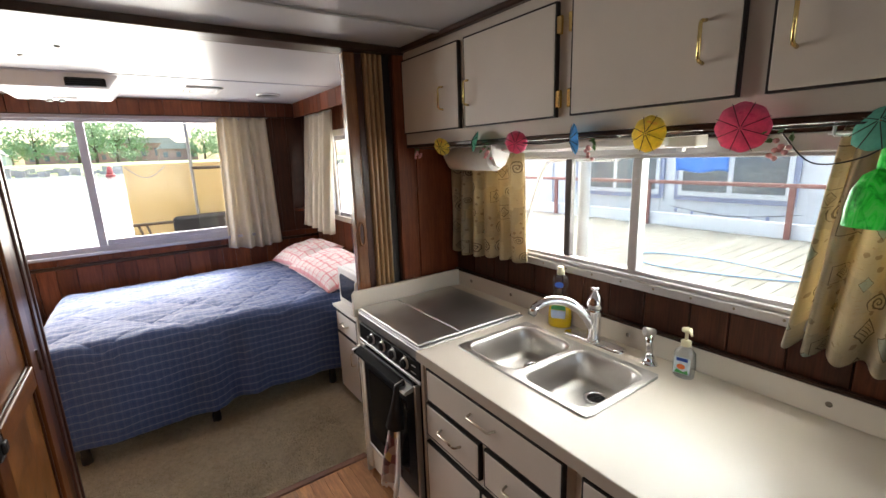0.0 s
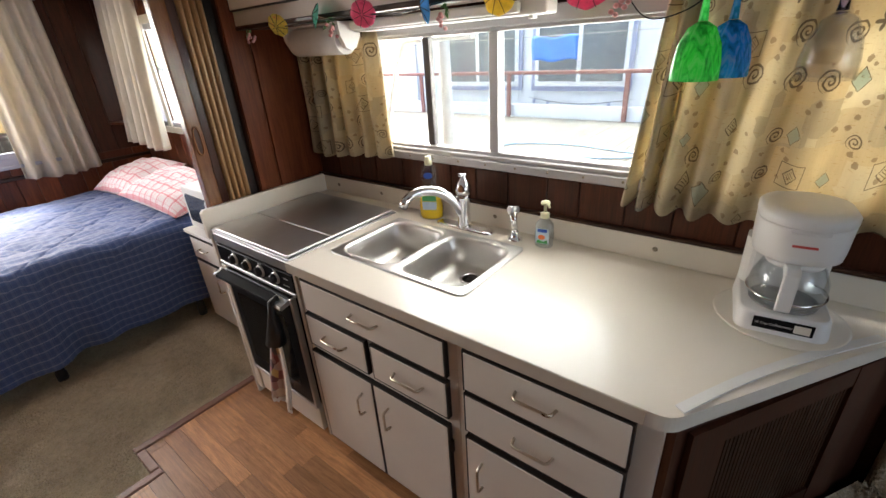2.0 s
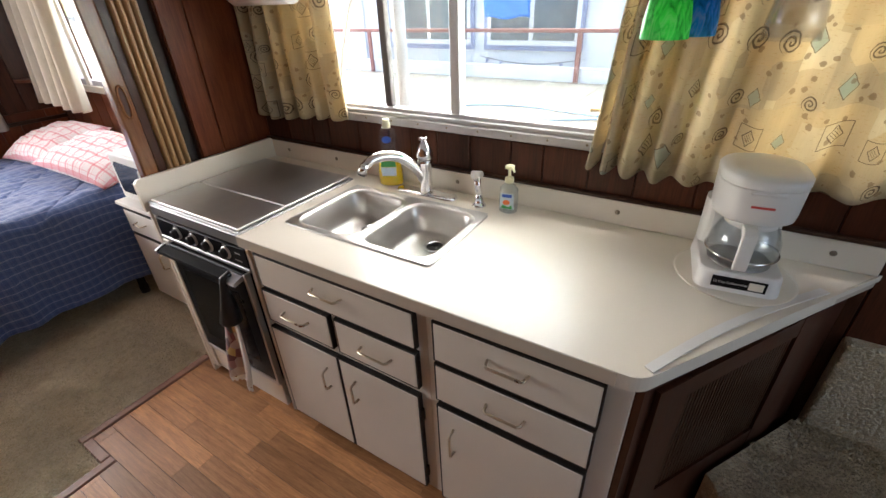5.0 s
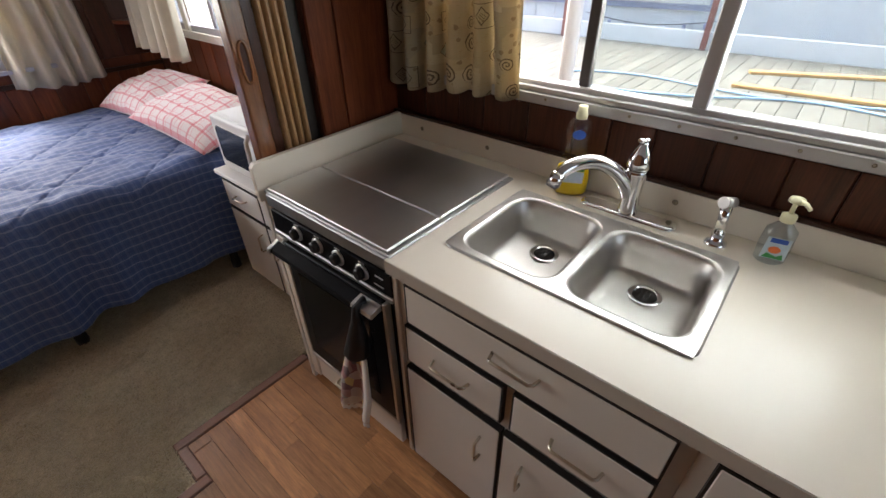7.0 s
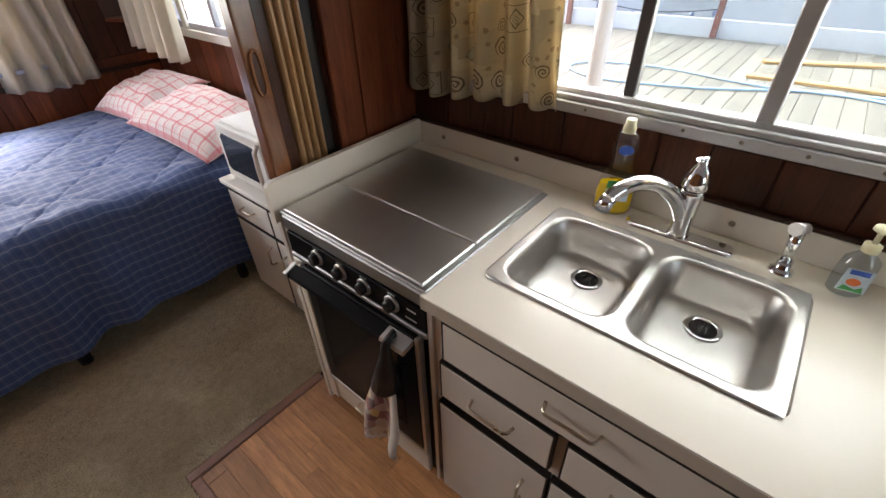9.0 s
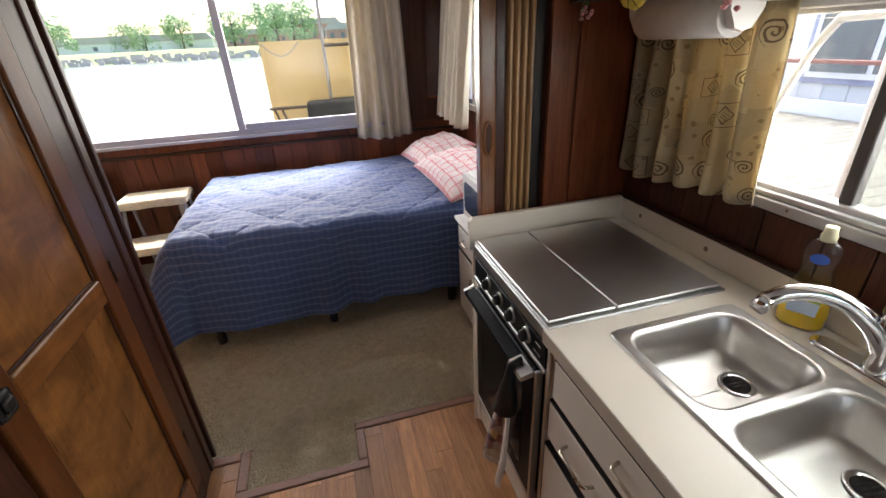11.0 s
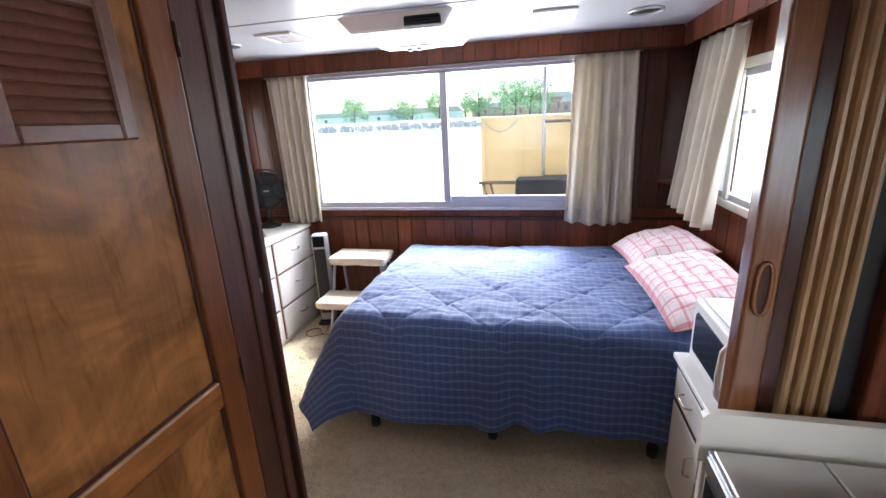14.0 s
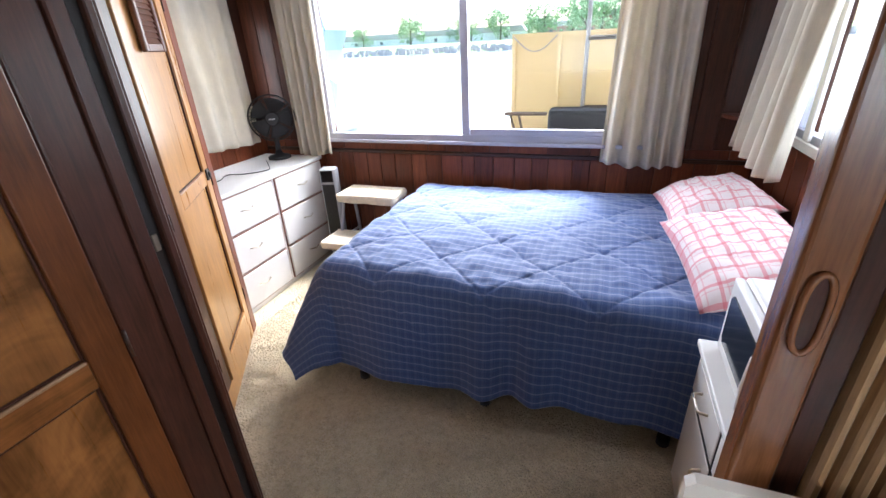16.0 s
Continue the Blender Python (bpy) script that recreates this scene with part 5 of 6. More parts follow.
lotion = thing("lotion_bottle", (-0.56, 4.44, 0.006), "small white pump bottle behind the stool", "bottle")
part("body", L([(0.03, 0.40), (0.034, 0.41), (0.034, 0.47), (0.014, 0.50)], 16), "plastic_white", lotion)
part("pump", T([(0, 0, 0.50), (0, 0, 0.535), (-0.03, 0, 0.535)], 0.006, 6), "plastic_white", lotion)
part("stand", B(-0.06, 0.06, -0.035, 0.035, 0.0, 0.399, 0.004), "trim_dark", lotion)

shelf = thing("corner_shelf", (0, 0, 0), "small red-brown wooden corner shelf", "shelf")
q = [(EAST - 0.013, NORTH - 0.013)] + [(EAST - 0.013 - 0.21 * math.cos(radians(90 * k / 8)), NORTH - 0.013 - 0.21 * math.sin(radians(90 * k / 8))) for k in range(9)]
part("board", P(q, 1.135, 1.155), "panel_red", shelf)
part("bracket", B(EAST - 0.10, EAST - 0.014, NORTH - 0.03, NORTH - 0.014, 1.08, 1.134), "panel_red", shelf)

# ---- on the ceiling ----
ac = thing("ceiling_air_conditioner", (0.03, 3.68, CEIL), "white ceiling air conditioner housing with a black grille", "air conditioner")
def housing():
    bm = bmesh.new()
    lo = [(x, y, -0.072) for x, y in rounded(-0.27, 0.205, -0.235, 0.36, 0.03)]
    hi = [(x, y, -0.001) for x, y in rounded(-0.33, 0.26, -0.275, 0.43, 0.04)]
    mid = [(x, y, -0.060) for x, y in rounded(-0.28, 0.215, -0.243, 0.37, 0.03)]
    return loop_stack(bm, [hi, mid, lo])
part("housing", housing(), "plastic_white", ac)
part("grille", B(0.02, 0.20, -0.262, -0.235, -0.062, -0.016), "plastic_black", ac, "black intake grille")
for k in range(4):
    part("slat", B(0.024, 0.196, -0.266, -0.2625, -0.058 + 0.011 * k, -0.053 + 0.011 * k), "black", ac)
part("control_panel", B(-0.15, 0.03, 0.20, 0.34, -0.078, -0.0725, 0.002), "plastic_white", ac)
for x in (-0.11, -0.05):
    part("knob", L([(0.016, 0), (0.014, -0.012)], 14, (x, 0.28, -0.0785)), "plastic_grey", ac)
for cx, cy in ((0.755, 3.78), (-0.745, 3.692)):
    v = thing("ceiling_vent", (cx, cy, CEIL), "square white ceiling vent", "vent", "ceiling vents")
    for k, (x0, x1, y0, y1) in enumerate(((-0.11, 0.11, -0.13, -0.10), (-0.11, 0.11, 0.10, 0.13), (-0.11, -0.08, -0.099, 0.099), (0.08, 0.11, -0.099, 0.099))):
        part("frame", B(x0, x1, y0, y1, -0.014, -0.001, 0.003), "plastic_white", v)
    part("backing", B(-0.079, 0.079, -0.099, 0.099, -0.003, -0.001), "plastic_grey", v)
    for k in range(6):
        part("slat", B(-0.078, 0.078, -0.088 + 0.032 * k, -0.070 + 0.032 * k, -0.011, -0.0035, 0.001), "plastic_white", v)
for cx, cy in ((1.215, 3.88), (-1.176, 3.745)):
    v = thing("ceiling_speaker", (cx, cy, CEIL), "round chrome rimmed black ceiling speaker", "speaker", "ceiling speakers")
    part("rim", L([(0.088, -0.001), (0.088, -0.010), (0.082, -0.015), (0.076, -0.012), (0.073, -0.006)], 28), "alu", v)
    part("grille", L([(0.073, -0.004), (0.073, -0.006), (0.03, -0.010), (0.006, -0.011)], 28), "plastic_black", v)
for k, (x, y) in enumerate(((0.30, 1.55), (0.10, 2.75), (-0.05, 3.0), (0.95, 1.3))):
    solo("ceiling_button", L([(0.011, 0), (0.011, -0.003), (0.006, -0.006)], 12, (0, 0, 0)), "alu", "small metal ceiling fixing", "fixing", "ceiling fixings", at=(x, y, CEIL - 0.0005))


# ---- tap, sprayer and bottles ----
tap = thing("kitchen_tap", (1.618, 1.18, 0.9003), "chrome single lever kitchen tap behind the sink", "tap")
def deck_plate():
    rings = ((0.0285, 0.131, 0.0), (0.0285, 0.131, 0.004), (0.0255, 0.128, 0.0085), (0.019, 0.121, 0.0105))
    return loop_stack(bmesh.new(), [[(x, y, z) for x, y in rounded(-a, a, -b, b, a - 0.001, 7)] for a, b, z in rings])


part("deck_plate", deck_plate(), "chrome", tap)
part("body", L([(0.027, 0.008), (0.025, 0.02), (0.0235, 0.06), (0.025, 0.10), (0.028, 0.122), (0.0285, 0.132), (0.026, 0.136)], 24), "chrome", tap)
sp = smooth_path([(0, 0.004, 0.055), (-0.022, 0.022, 0.105), (-0.060, 0.060, 0.150), (-0.105, 0.095, 0.165), (-0.150, 0.122, 0.158), (-0.178, 0.138, 0.135)], 5)
part("spout", T(sp, [0.0225 - 0.006 * k / (len(sp) - 1) for k in range(len(sp))], 12), "chrome", tap)
part("nozzle", T([(-0.170, 0.134, 0.146), (-0.186, 0.142, 0.118)], [0.0175, 0.0185], 14), "chrome", tap)
part("aerator", T([(-0.1862, 0.1421, 0.1176), (-0.1885, 0.1432, 0.1130)], 0.0150, 14), "steel_dull", tap)
lever = part("lever", L([(0.027, 0.1375), (0.0305, 0.143), (0.0315, 0.154), (0.0285, 0.170), (0.020, 0.187), (0.0115, 0.199), (0.0095, 0.206)], 22), "chrome", tap)
part("lever_tip", T([(0.0, 0.0, 0.203), (-0.008, 0.004, 0.211), (-0.017, 0.009, 0.214)], [0.009, 0.008, 0.005], 8), "chrome", lever)
part("lever_tip", T([(0.0, 0.0, 0.203), (0.006, -0.004, 0.210), (0.011, -0.008, 0.2125)], [0.009, 0.007, 0.004], 8), "chrome", lever)
spray = thing("sink_sprayer", (1.616, 0.957, 0.9003), "chrome pull-out sink sprayer", "sprayer")
part("base", L([(0.026, 0), (0.026, 0.004), (0.020, 0.010), (0.015, 0.016), (0.015, 0.03)], 20), "chrome", spray)
part("stem", T([(0, 0, 0.028), (-0.004, 0.003, 0.07), (-0.006, 0.006, 0.108)], [0.011, 0.012, 0.013], 14), "chrome", spray)
part("head", T([(0.010, -0.004, 0.112), (-0.020, 0.014, 0.118)], [0.0125, 0.0145], 14), "steel", spray)

dish = thing("dish_soap_bottle", (1.640, 1.362, 0.9003), "clear bottle half full of yellow dish soap", "bottle", rz=27)
part("liquid", L([(0.034, 0.003), (0.0375, 0.008), (0.0385, 0.05), (0.0345, 0.086)], 24, (0, 0, 0), 0.75, 1.25), "soap", dish, "yellow soap")
part("body", L([(0.036, 0.0), (0.040, 0.006), (0.041, 0.05), (0.036, 0.092), (0.026, 0.130), (0.0215, 0.152), (0.025, 0.172), (0.028, 0.190), (0.024, 0.213), (0.013, 0.226)], 28, (0, 0, 0), 0.75, 1.25), "pet", dish, "clear moulded bottle")
part("cap", L([(0.015, 0.224), (0.016, 0.236), (0.013, 0.244), (0.012, 0.258)], 18), "plastic_cream", dish, "ivory flip cap")
part("neck_label", P([(-0.018 + 0.018 * 1.0 * math.cos(a) + 0.018, 0.185 + 0.013 * math.sin(a)) for a in (2 * math.pi * k / 16 for k in range(16))], -0.0235, -0.0225, "x"), "blue", dish, "blue oval label")
part("label", P([(-0.030, 0.082), (0.030, 0.082), (0.027, 0.104), (-0.027, 0.106)], -0.0315, -0.0305, "x"), "green", dish, "green and white label")
part("label_band", P([(-0.028, 0.046), (0.028, 0.046), (0.030, 0.080), (-0.030, 0.080)], -0.0325, -0.0315, "x"), "label_pale", dish)
hand = thing("hand_soap_bottle", (1.618, 0.846, 0.9003), "clear pump bottle of hand soap with a fish label", "bottle", rz=10)
part("body", L([(0.026, 0.0), (0.031, 0.006), (0.033, 0.045), (0.030, 0.085), (0.014, 0.102), (0.013, 0.108)], 24, (0, 0, 0), 0.75, 1.0), "clear_soap", hand)
part("collar", L([(0.015, 0.106), (0.015, 0.122), (0.006, 0.126)], 18), "plastic_cream", hand)
pm = part("pump", L([(0.005, 0.124), (0.005, 0.150), (0.016, 0.154), (0.015, 0.162), (0.006, 0.166)], 16), "plastic_cream", hand)
part("nozzle", T([(0, 0, 0.158), (-0.018, -0.014, 0.160), (-0.030, -0.022, 0.154)], [0.006, 0.005, 0.004], 8), "plastic_cream", pm)
part("label", P([(-0.024, 0.020), (0.024, 0.020), (0.022, 0.075), (-0.022, 0.075)], -0.0268, -0.0258, "x"), "label_pale", hand, "printed label")
part("label_title", P([(-0.016, 0.062), (0.016, 0.062), (0.016, 0.073), (-0.016, 0.073)], -0.0278, -0.0270, "x"), "blue", hand)
part("label_picture", P([(0.012 * math.cos(a) + 0.002, 0.044 + 0.009 * math.sin(a)) for a in (2 * math.pi * k / 14 for k in range(14))], -0.0278, -0.0270, "x"), "orange", hand)
part("label_weed", P([(-0.020, 0.022), (0.020, 0.022), (0.014, 0.034), (-0.006, 0.028), (-0.016, 0.036)], -0.0278, -0.0270, "x"), "green", hand)

# ---- coffee maker on its mat ----
solo("round_mat", L([(0.135, 0.0), (0.137, 0.003), (0.132, 0.0042), (0.02, 0.0042)], 48), "laminate", "thin round cream table mat", "mat", at=(1.535, 0.185, 0.9003))
cm = thing("coffee_maker", (1.545, 0.190, 0.9046), "white drip coffee maker with a glass jug", "coffee maker", rz=7)
def foot_block():
    rings = ((-0.107, 0.119, 0.090, 0.0), (-0.107, 0.119, 0.090, 0.006), (-0.104, 0.118, 0.087, 0.044), (-0.098, 0.116, 0.083, 0.050))
    return loop_stack(bmesh.new(), [[(x, y, z) for x, y in rounded(a, b, -c, c, 0.03, 6)] for a, b, c, z in rings])


part("base", foot_block(), "plastic_white", cm)
panel = part("panel", B(-0.1075, -0.1052, -0.056, 0.056, 0.012, 0.040), "black", cm, "black switch panel")
part("switch", B(-0.1100, -0.1076, -0.050, -0.020, 0.016, 0.036, 0.001), "laminate", panel)
part("tower", P(rounded(0.034, 0.118, -0.087, 0.087, 0.03), 0.0505, 0.168), "plastic_white", cm)


def brew_head():
    """A round drum that swells towards the lid."""
    rings = ((-0.074, 0.114, 0.076, 0.166), (-0.083, 0.117, 0.083, 0.171), (-0.086, 0.118, 0.085, 0.190), (-0.088, 0.119, 0.087, 0.247), (-0.086, 0.118, 0.085, 0.252))
    return loop_stack(bmesh.new(), [[(x, y, z) for x, y in rounded(a, b, -c, c, c - 0.006, 8)] for a, b, c, z in rings])


def lid():
    rings = ((-0.088, 0.119, 0.086, 0.2525), (-0.090, 0.120, 0.088, 0.257), (-0.090, 0.120, 0.088, 0.270), (-0.084, 0.114, 0.082, 0.277), (-0.060, 0.095, 0.060, 0.281))
    return loop_stack(bmesh.new(), [[(x, y, z) for x, y in rounded(a, b, -c, c, c - 0.006, 8)] for a, b, c, z in rings])


head = part("brew_head", brew_head(), "plastic_white", cm)
part("lid", lid(), "plastic_white", head)
part("lid_lip", B(-0.0935, -0.0885, -0.035, 0.035, 0.243, 0.250, 0.002), "plastic_white", head)
part("mark", B(-0.0895, -0.0875, -0.020, 0.024, 0.212, 0.217), "red", head)
jug = part("jug", L([(0.056, 0.054), (0.071, 0.060), (0.0765, 0.082), (0.074, 0.112), (0.062, 0.142), (0.054, 0.152)], 32, (-0.022, 0, 0), cap=False), "glass", cm, "clear glass coffee jug")
thick(jug, 0.0025)
part("jug_lid", L([(0.055, 0.152), (0.056, 0.160), (0.046, 0.167), (0.008, 0.169)], 28, (-0.022, 0, 0)), "plastic_white", jug)
part("jug_band", T([(-0.022 + 0.0772 * math.cos(2 * math.pi * k / 32), 0.0772 * math.sin(2 * math.pi * k / 32), 0.078) for k in range(32)], 0.003, 6, True), "chrome", jug)
grip = P([(-0.072, 0.166), (-0.106, 0.170), (-0.120, 0.158), (-0.121, 0.072), (-0.110, 0.062), (-0.102, 0.070), (-0.103, 0.146), (-0.078, 0.152)], -0.002, 0.026, "y")
bmesh.ops.bevel(grip, geom=grip.edges[:], offset=0.0035, segments=2, affect="EDGES", profile=0.6)
part("handle", grip, "plastic_white", jug)
part("warming_plate", L([(0.068, 0.0505), (0.068, 0.0535), (0.05, 0.0535)], 26, (-0.022, 0, 0)), "steel_dull", cm)
words = bpy.data.curves.new("lettering", "FONT")
words.body, words.size, words.align_x, words.extrude = "10 Cup Coffeemaker", 0.0085, "CENTER", 0.0002
words.materials.append(M["ink"])
lettering = new("lettering", words)
lettering.parent = panel
lettering.matrix_local = Matrix(((0, 0, -1, -0.1077), (-1, 0, 0, 0.017), (0, 1, 0, 0.023), (0, 0, 0, 1)))

# ---- oven towel ----
towel = thing("hand_towel", (0, 0, 0), "red printed hand towel with black crocheted top on oven", "towel")


def towel_material():
    n = Nodes("red_printed_towel")
    uv = n.coord((1, 1, 1), "UV")
    v = n.add("TexVoronoi", Scale=26.0)
    n.link(uv, v.inputs["Vector"])
    pick = n.add("SeparateColor")
    n.link(v.outputs["Color"], pick.inputs[0])
    c = n.ramp(pick.outputs[0], (0.06, (0.62, 0.53, 0.42)), (0.22, (0.22, 0.015, 0.020)), (0.42, (0.020, 0.012, 0.012)), (0.60, (0.60, 0.52, 0.44)), (0.78, (0.20, 0.02, 0.02)), (0.96, (0.60, 0.42, 0.12)))
    side = n.add("SeparateXYZ")
    n.link(uv, side.inputs[0])
    c = n.mix(n.math("GREATER_THAN", n.math("ADD", side.outputs[0], n.math("MULTIPLY", n.noise(uv, 12, 2), 0.03)), 0.066), (0.66, 0.60, 0.50), c)
    n.set(Base_Color=n.mix(0.06, c, n.ramp(n.noise(uv, 200, 2), (0.3, (0.1, 0.05, 0.05)), (0.7, (0.8, 0.75, 0.7)))), Roughness=0.95, Sheen_Weight=0.3)
    return n.m


M["towel"] = towel_material()
def towel_fn(u, v):
    w = 0.045 + 0.040 * min(1.0, v * 1.6)
    y = 1.650 + (u - 0.5) * 2 * w + 0.065 * v
    return (0.992 - 0.016 * math.sin(u * 9.5 + 0.6) * (0.3 + v) - 0.004 * v, y, 0.545 - 0.315 * v)
thick(part("cloth", sheet(28, 24, towel_fn, lambda u, v: (u * 0.22, v * 0.32)), "towel", towel), 0.006)
part("fringe", sheet(28, 3, lambda u, v: (0.992 - 0.016 * math.sin(u * 9.5 + 0.6) * 1.3 - 0.004, 1.715 + (u - 0.5) * 0.17, 0.229 - 0.022 * v - 0.006 * math.sin(u * 70))), "white", towel)
part("crochet_top", T([(0.996, 1.650, 0.548), (1.002, 1.642, 0.62), (1.000, 1.632, 0.68), (1.004, 1.630, 0.728), (1.030, 1.630, 0.740), (1.036, 1.632, 0.70)], [0.040, 0.028, 0.016, 0.012, 0.010, 0.010], 10), "plastic_black", towel, "black crocheted loop")

# ---- below the wall cabinets ----
holder = thing("paper_towel_holder", (0, 0, 0), "white paper towel holder with a roll under the cabinet", "paper towel")
part("roll", T([(1.575, 1.675, 1.590), (1.575, 1.975, 1.590)], 0.052, 28), "paper", holder, "white paper towel roll")
for y in (1.655, 1.990):
    part("arm", P([(1.520, 1.651), (1.630, 1.651), (1.625, 1.60), (1.600, 1.560), (1.575, 1.552), (1.550, 1.560), (1.528, 1.60)], y - 0.010, y + 0.010, "y"), "plastic_white", holder)
part("mount", B(1.530, 1.620, 1.666, 1.979, 1.643, 1.651, 0.002), "plastic_white", holder)
lamp = thing("strip_light", (0, 0, 0), "white under-cabinet strip light, switched off", "lamp")
part("housing", B(1.588, 1.660, 0.855, 1.640, 1.612, 1.651, 0.006, 2), "plastic_white", lamp)
part("diffuser", B(1.560, 1.587, 0.93, 1.630, 1.618, 1.648, 0.008, 2), "plastic_white", lamp)
part("switch", B(1.600, 1.625, 0.90, 0.918, 1.602, 1.6115, 0.002), "plastic_white", lamp)

rack = thing("glass_rack", (0, 0, 0), "white wire rack for hanging glasses under the cabinet", "rack")
for k in range(8):
    y = 0.52 - 0.075 * k
    part("wire", T([(1.425, y, 1.652), (1.422, y, 1.632), (1.43, y, 1.628), (1.62, y, 1.628), (1.62, y, 1.650)], 0.0028, 6), "alu", rack)
part("cross_wire", T([(1.43, 0.53, 1.632), (1.43, -0.02, 1.632)], 0.0028, 6), "alu", rack)
part("cross_wire", T([(1.60, 0.53, 1.632), (1.60, -0.02, 1.632)], 0.0028, 6), "alu", rack)


def wine_glass(x, y, bowl, stem, label):
    g = thing("wine_glass", (x, y, 1.6405), label, "glass", "hanging glasses")
    part("foot", L([(0.034, 0.0), (0.034, -0.003), (0.010, -0.006)], 24), bowl, g)
    part("stem", L([(0.007, -0.006), (0.006, -0.04), (0.009, -0.078)], 12), stem, g)
    b = part("bowl", L([(0.009, -0.079), (0.026, -0.090), (0.040, -0.120), (0.046, -0.155), (0.047, -0.190)], 28, cap=False), bowl, g)
    thick(b, 0.0022)


wine_glass(1.455, 0.448, "glass_green", "glass_green", "bright green acrylic wine glass hanging upside down")
wine_glass(1.535, 0.405, "glass_blue", "glass_blue", "blue acrylic wine glass hanging upside down")
wine_glass(1.455, 0.235, "glass_clear", "glass_violet", "clear wine glass with a violet stem hanging upside down")

# ---- cocktail umbrella garland ----
def tissue(name, col, mark):
    n = Nodes(name)
    at = n.coord()
    ang = n.noise(at, 55, 3)
    c = n.ramp(ang, (0.35, shade(col, 0.8)), (0.6, col), (0.74, mark))
    n.set(Base_Color=c, Roughness=0.7)
    tr = n.add("BsdfTranslucent")
    n.link(c, tr.inputs[0])
    mx = n.add("MixShader")
    mx.inputs[0].default_value = 0.35
    n.link(n.b.outputs[0], mx.inputs[1]), n.link(tr.outputs[0], mx.inputs[2]), n.link(mx.outputs[0], n.out.inputs["Surface"])
    return n.m


M["u_yellow"] = tissue("yellow_tissue", (0.90, 0.72, 0.12), (0.85, 0.35, 0.08))
M["u_green"] = tissue("sea_green_tissue", (0.14, 0.52, 0.40), (0.10, 0.40, 0.32))
M["u_pink"] = tissue("pink_tissue", (0.85, 0.16, 0.30), (0.70, 0.08, 0.22))
M["u_blue"] = tissue("blue_tissue", (0.08, 0.40, 0.75), (0.05, 0.25, 0.60))
M["leaf"] = plain("green_leaf", (0.07, 0.20, 0.06), 0.5, 0, 0.3, 40)
M["petal"] = plain("pale_pink_petal", (0.58, 0.27, 0.28), 0.6, 0, 0.3, 60)
garland = thing("garland_cord", (0, 0, 0), "dark twisted cord strung below the wall cabinets", "cord")
part("cord", T(smooth_path([(1.388, 2.06 - 0.17 * k, 1.652 - 0.006 * (k % 2) - 0.004 * (k % 3)) for k in range(13)], 4), 0.0022, 5), "plastic_black", garland)
part("loose_wire", T(smooth_path([(1.40, 0.60, 1.640), (1.41, 0.56, 1.585), (1.41, 0.52, 1.572), (1.41, 0.46, 1.590), (1.42, 0.42, 1.632)], 6), 0.0016, 5), "plastic_black", garland)


def umbrella(y, z, r, m, turn, tilt, label):
    u = thing("paper_umbrella", (1.382, y, z), label, "paper umbrella", "paper umbrella garland")
    u.matrix_world = Matrix.Translation((1.378, y, z)) @ pose(0, 0, 0, 0, -90 + tilt, turn)
    def canopy(a, v):
        q = 2 * math.pi * a
        k = abs(((a * 8) % 1) - 0.5) * 2
        rr = r * v * (0.94 + 0.06 * k)
        return (rr * math.cos(q), rr * math.sin(q), 0.30 * r * (1 - v) ** 0.8 - 0.03 * r * (1 - k) * v)
    thick(part("canopy", sheet(48, 5, canopy), m, u), 0.0006)
    for k in range(8):
        q = 2 * math.pi * (k + 0.5) / 8
        part("rib", T([(0.004 * math.cos(q), 0.004 * math.sin(q), 0.30 * r + 0.002), (0.55 * r * math.cos(q), 0.55 * r * math.sin(q), 0.145 * r + 0.0015), (r * math.cos(q), r * math.sin(q), 0.0015)], 0.0009, 4), "gap", u)
    part("stick", T([(0, 0, 0.34 * r), (0, 0, -0.025)], 0.0014, 5), "strip", u)


for y, z, r, m, turn, tilt, lab in ((1.800, 1.648, 0.040, "u_yellow", 20, -22, "yellow"), (1.575, 1.660, 0.040, "u_green", -30, 15, "sea green"), (1.352, 1.648, 0.040, "u_pink", 30, -15, "pink"), (1.108, 1.648, 0.046, "u_blue", -38, -5, "blue"), (0.876, 1.650, 0.047, "u_yellow", 0, 6, "yellow"), (0.664, 1.652, 0.054, "u_pink", 8, -6, "pink"), (0.440, 1.640, 0.052, "u_green", -25, 34, "sea green"), (0.190, 1.652, 0.052, "u_yellow", 20, 10, "yellow")):
    umbrella(y, z, r, m, turn, tilt, lab + " paper cocktail umbrella on the garland")
for y, z in ((2.005, 1.625), (1.515, 1.625), (1.058, 1.618), (0.598, 1.615), (0.135, 1.62)):
    fl = thing("flower_sprig", (1.385, y, z), "small pink artificial flower sprig with green leaves", "flower", "flower sprigs")
    rr = random.Random(int(y * 100))
    for k in range(5):
        o = Vector((rr.uniform(-0.012, 0.012), rr.uniform(-0.022, 0.022), rr.uniform(0.0, 0.028)))
        part("leaf", P([(0, 0), (0.008, 0.008), (0.020, 0.004), (0.008, -0.004)], -0.0006, 0.0006), "leaf", fl).matrix_local = Matrix.Translation(o) @ pose(0, 0, 0, rr.uniform(0, 180), rr.uniform(0, 180), rr.uniform(0, 360))
    for k in range(8):
        o = Vector((rr.uniform(-0.014, 0.010), rr.uniform(-0.020, 0.020), rr.uniform(-0.035, 0.006)))
        part("petal", L([(0.001, -0.005), (0.0055, -0.002), (0.0065, 0.002), (0.003, 0.006)], 7, tuple(o)), "petal", fl)

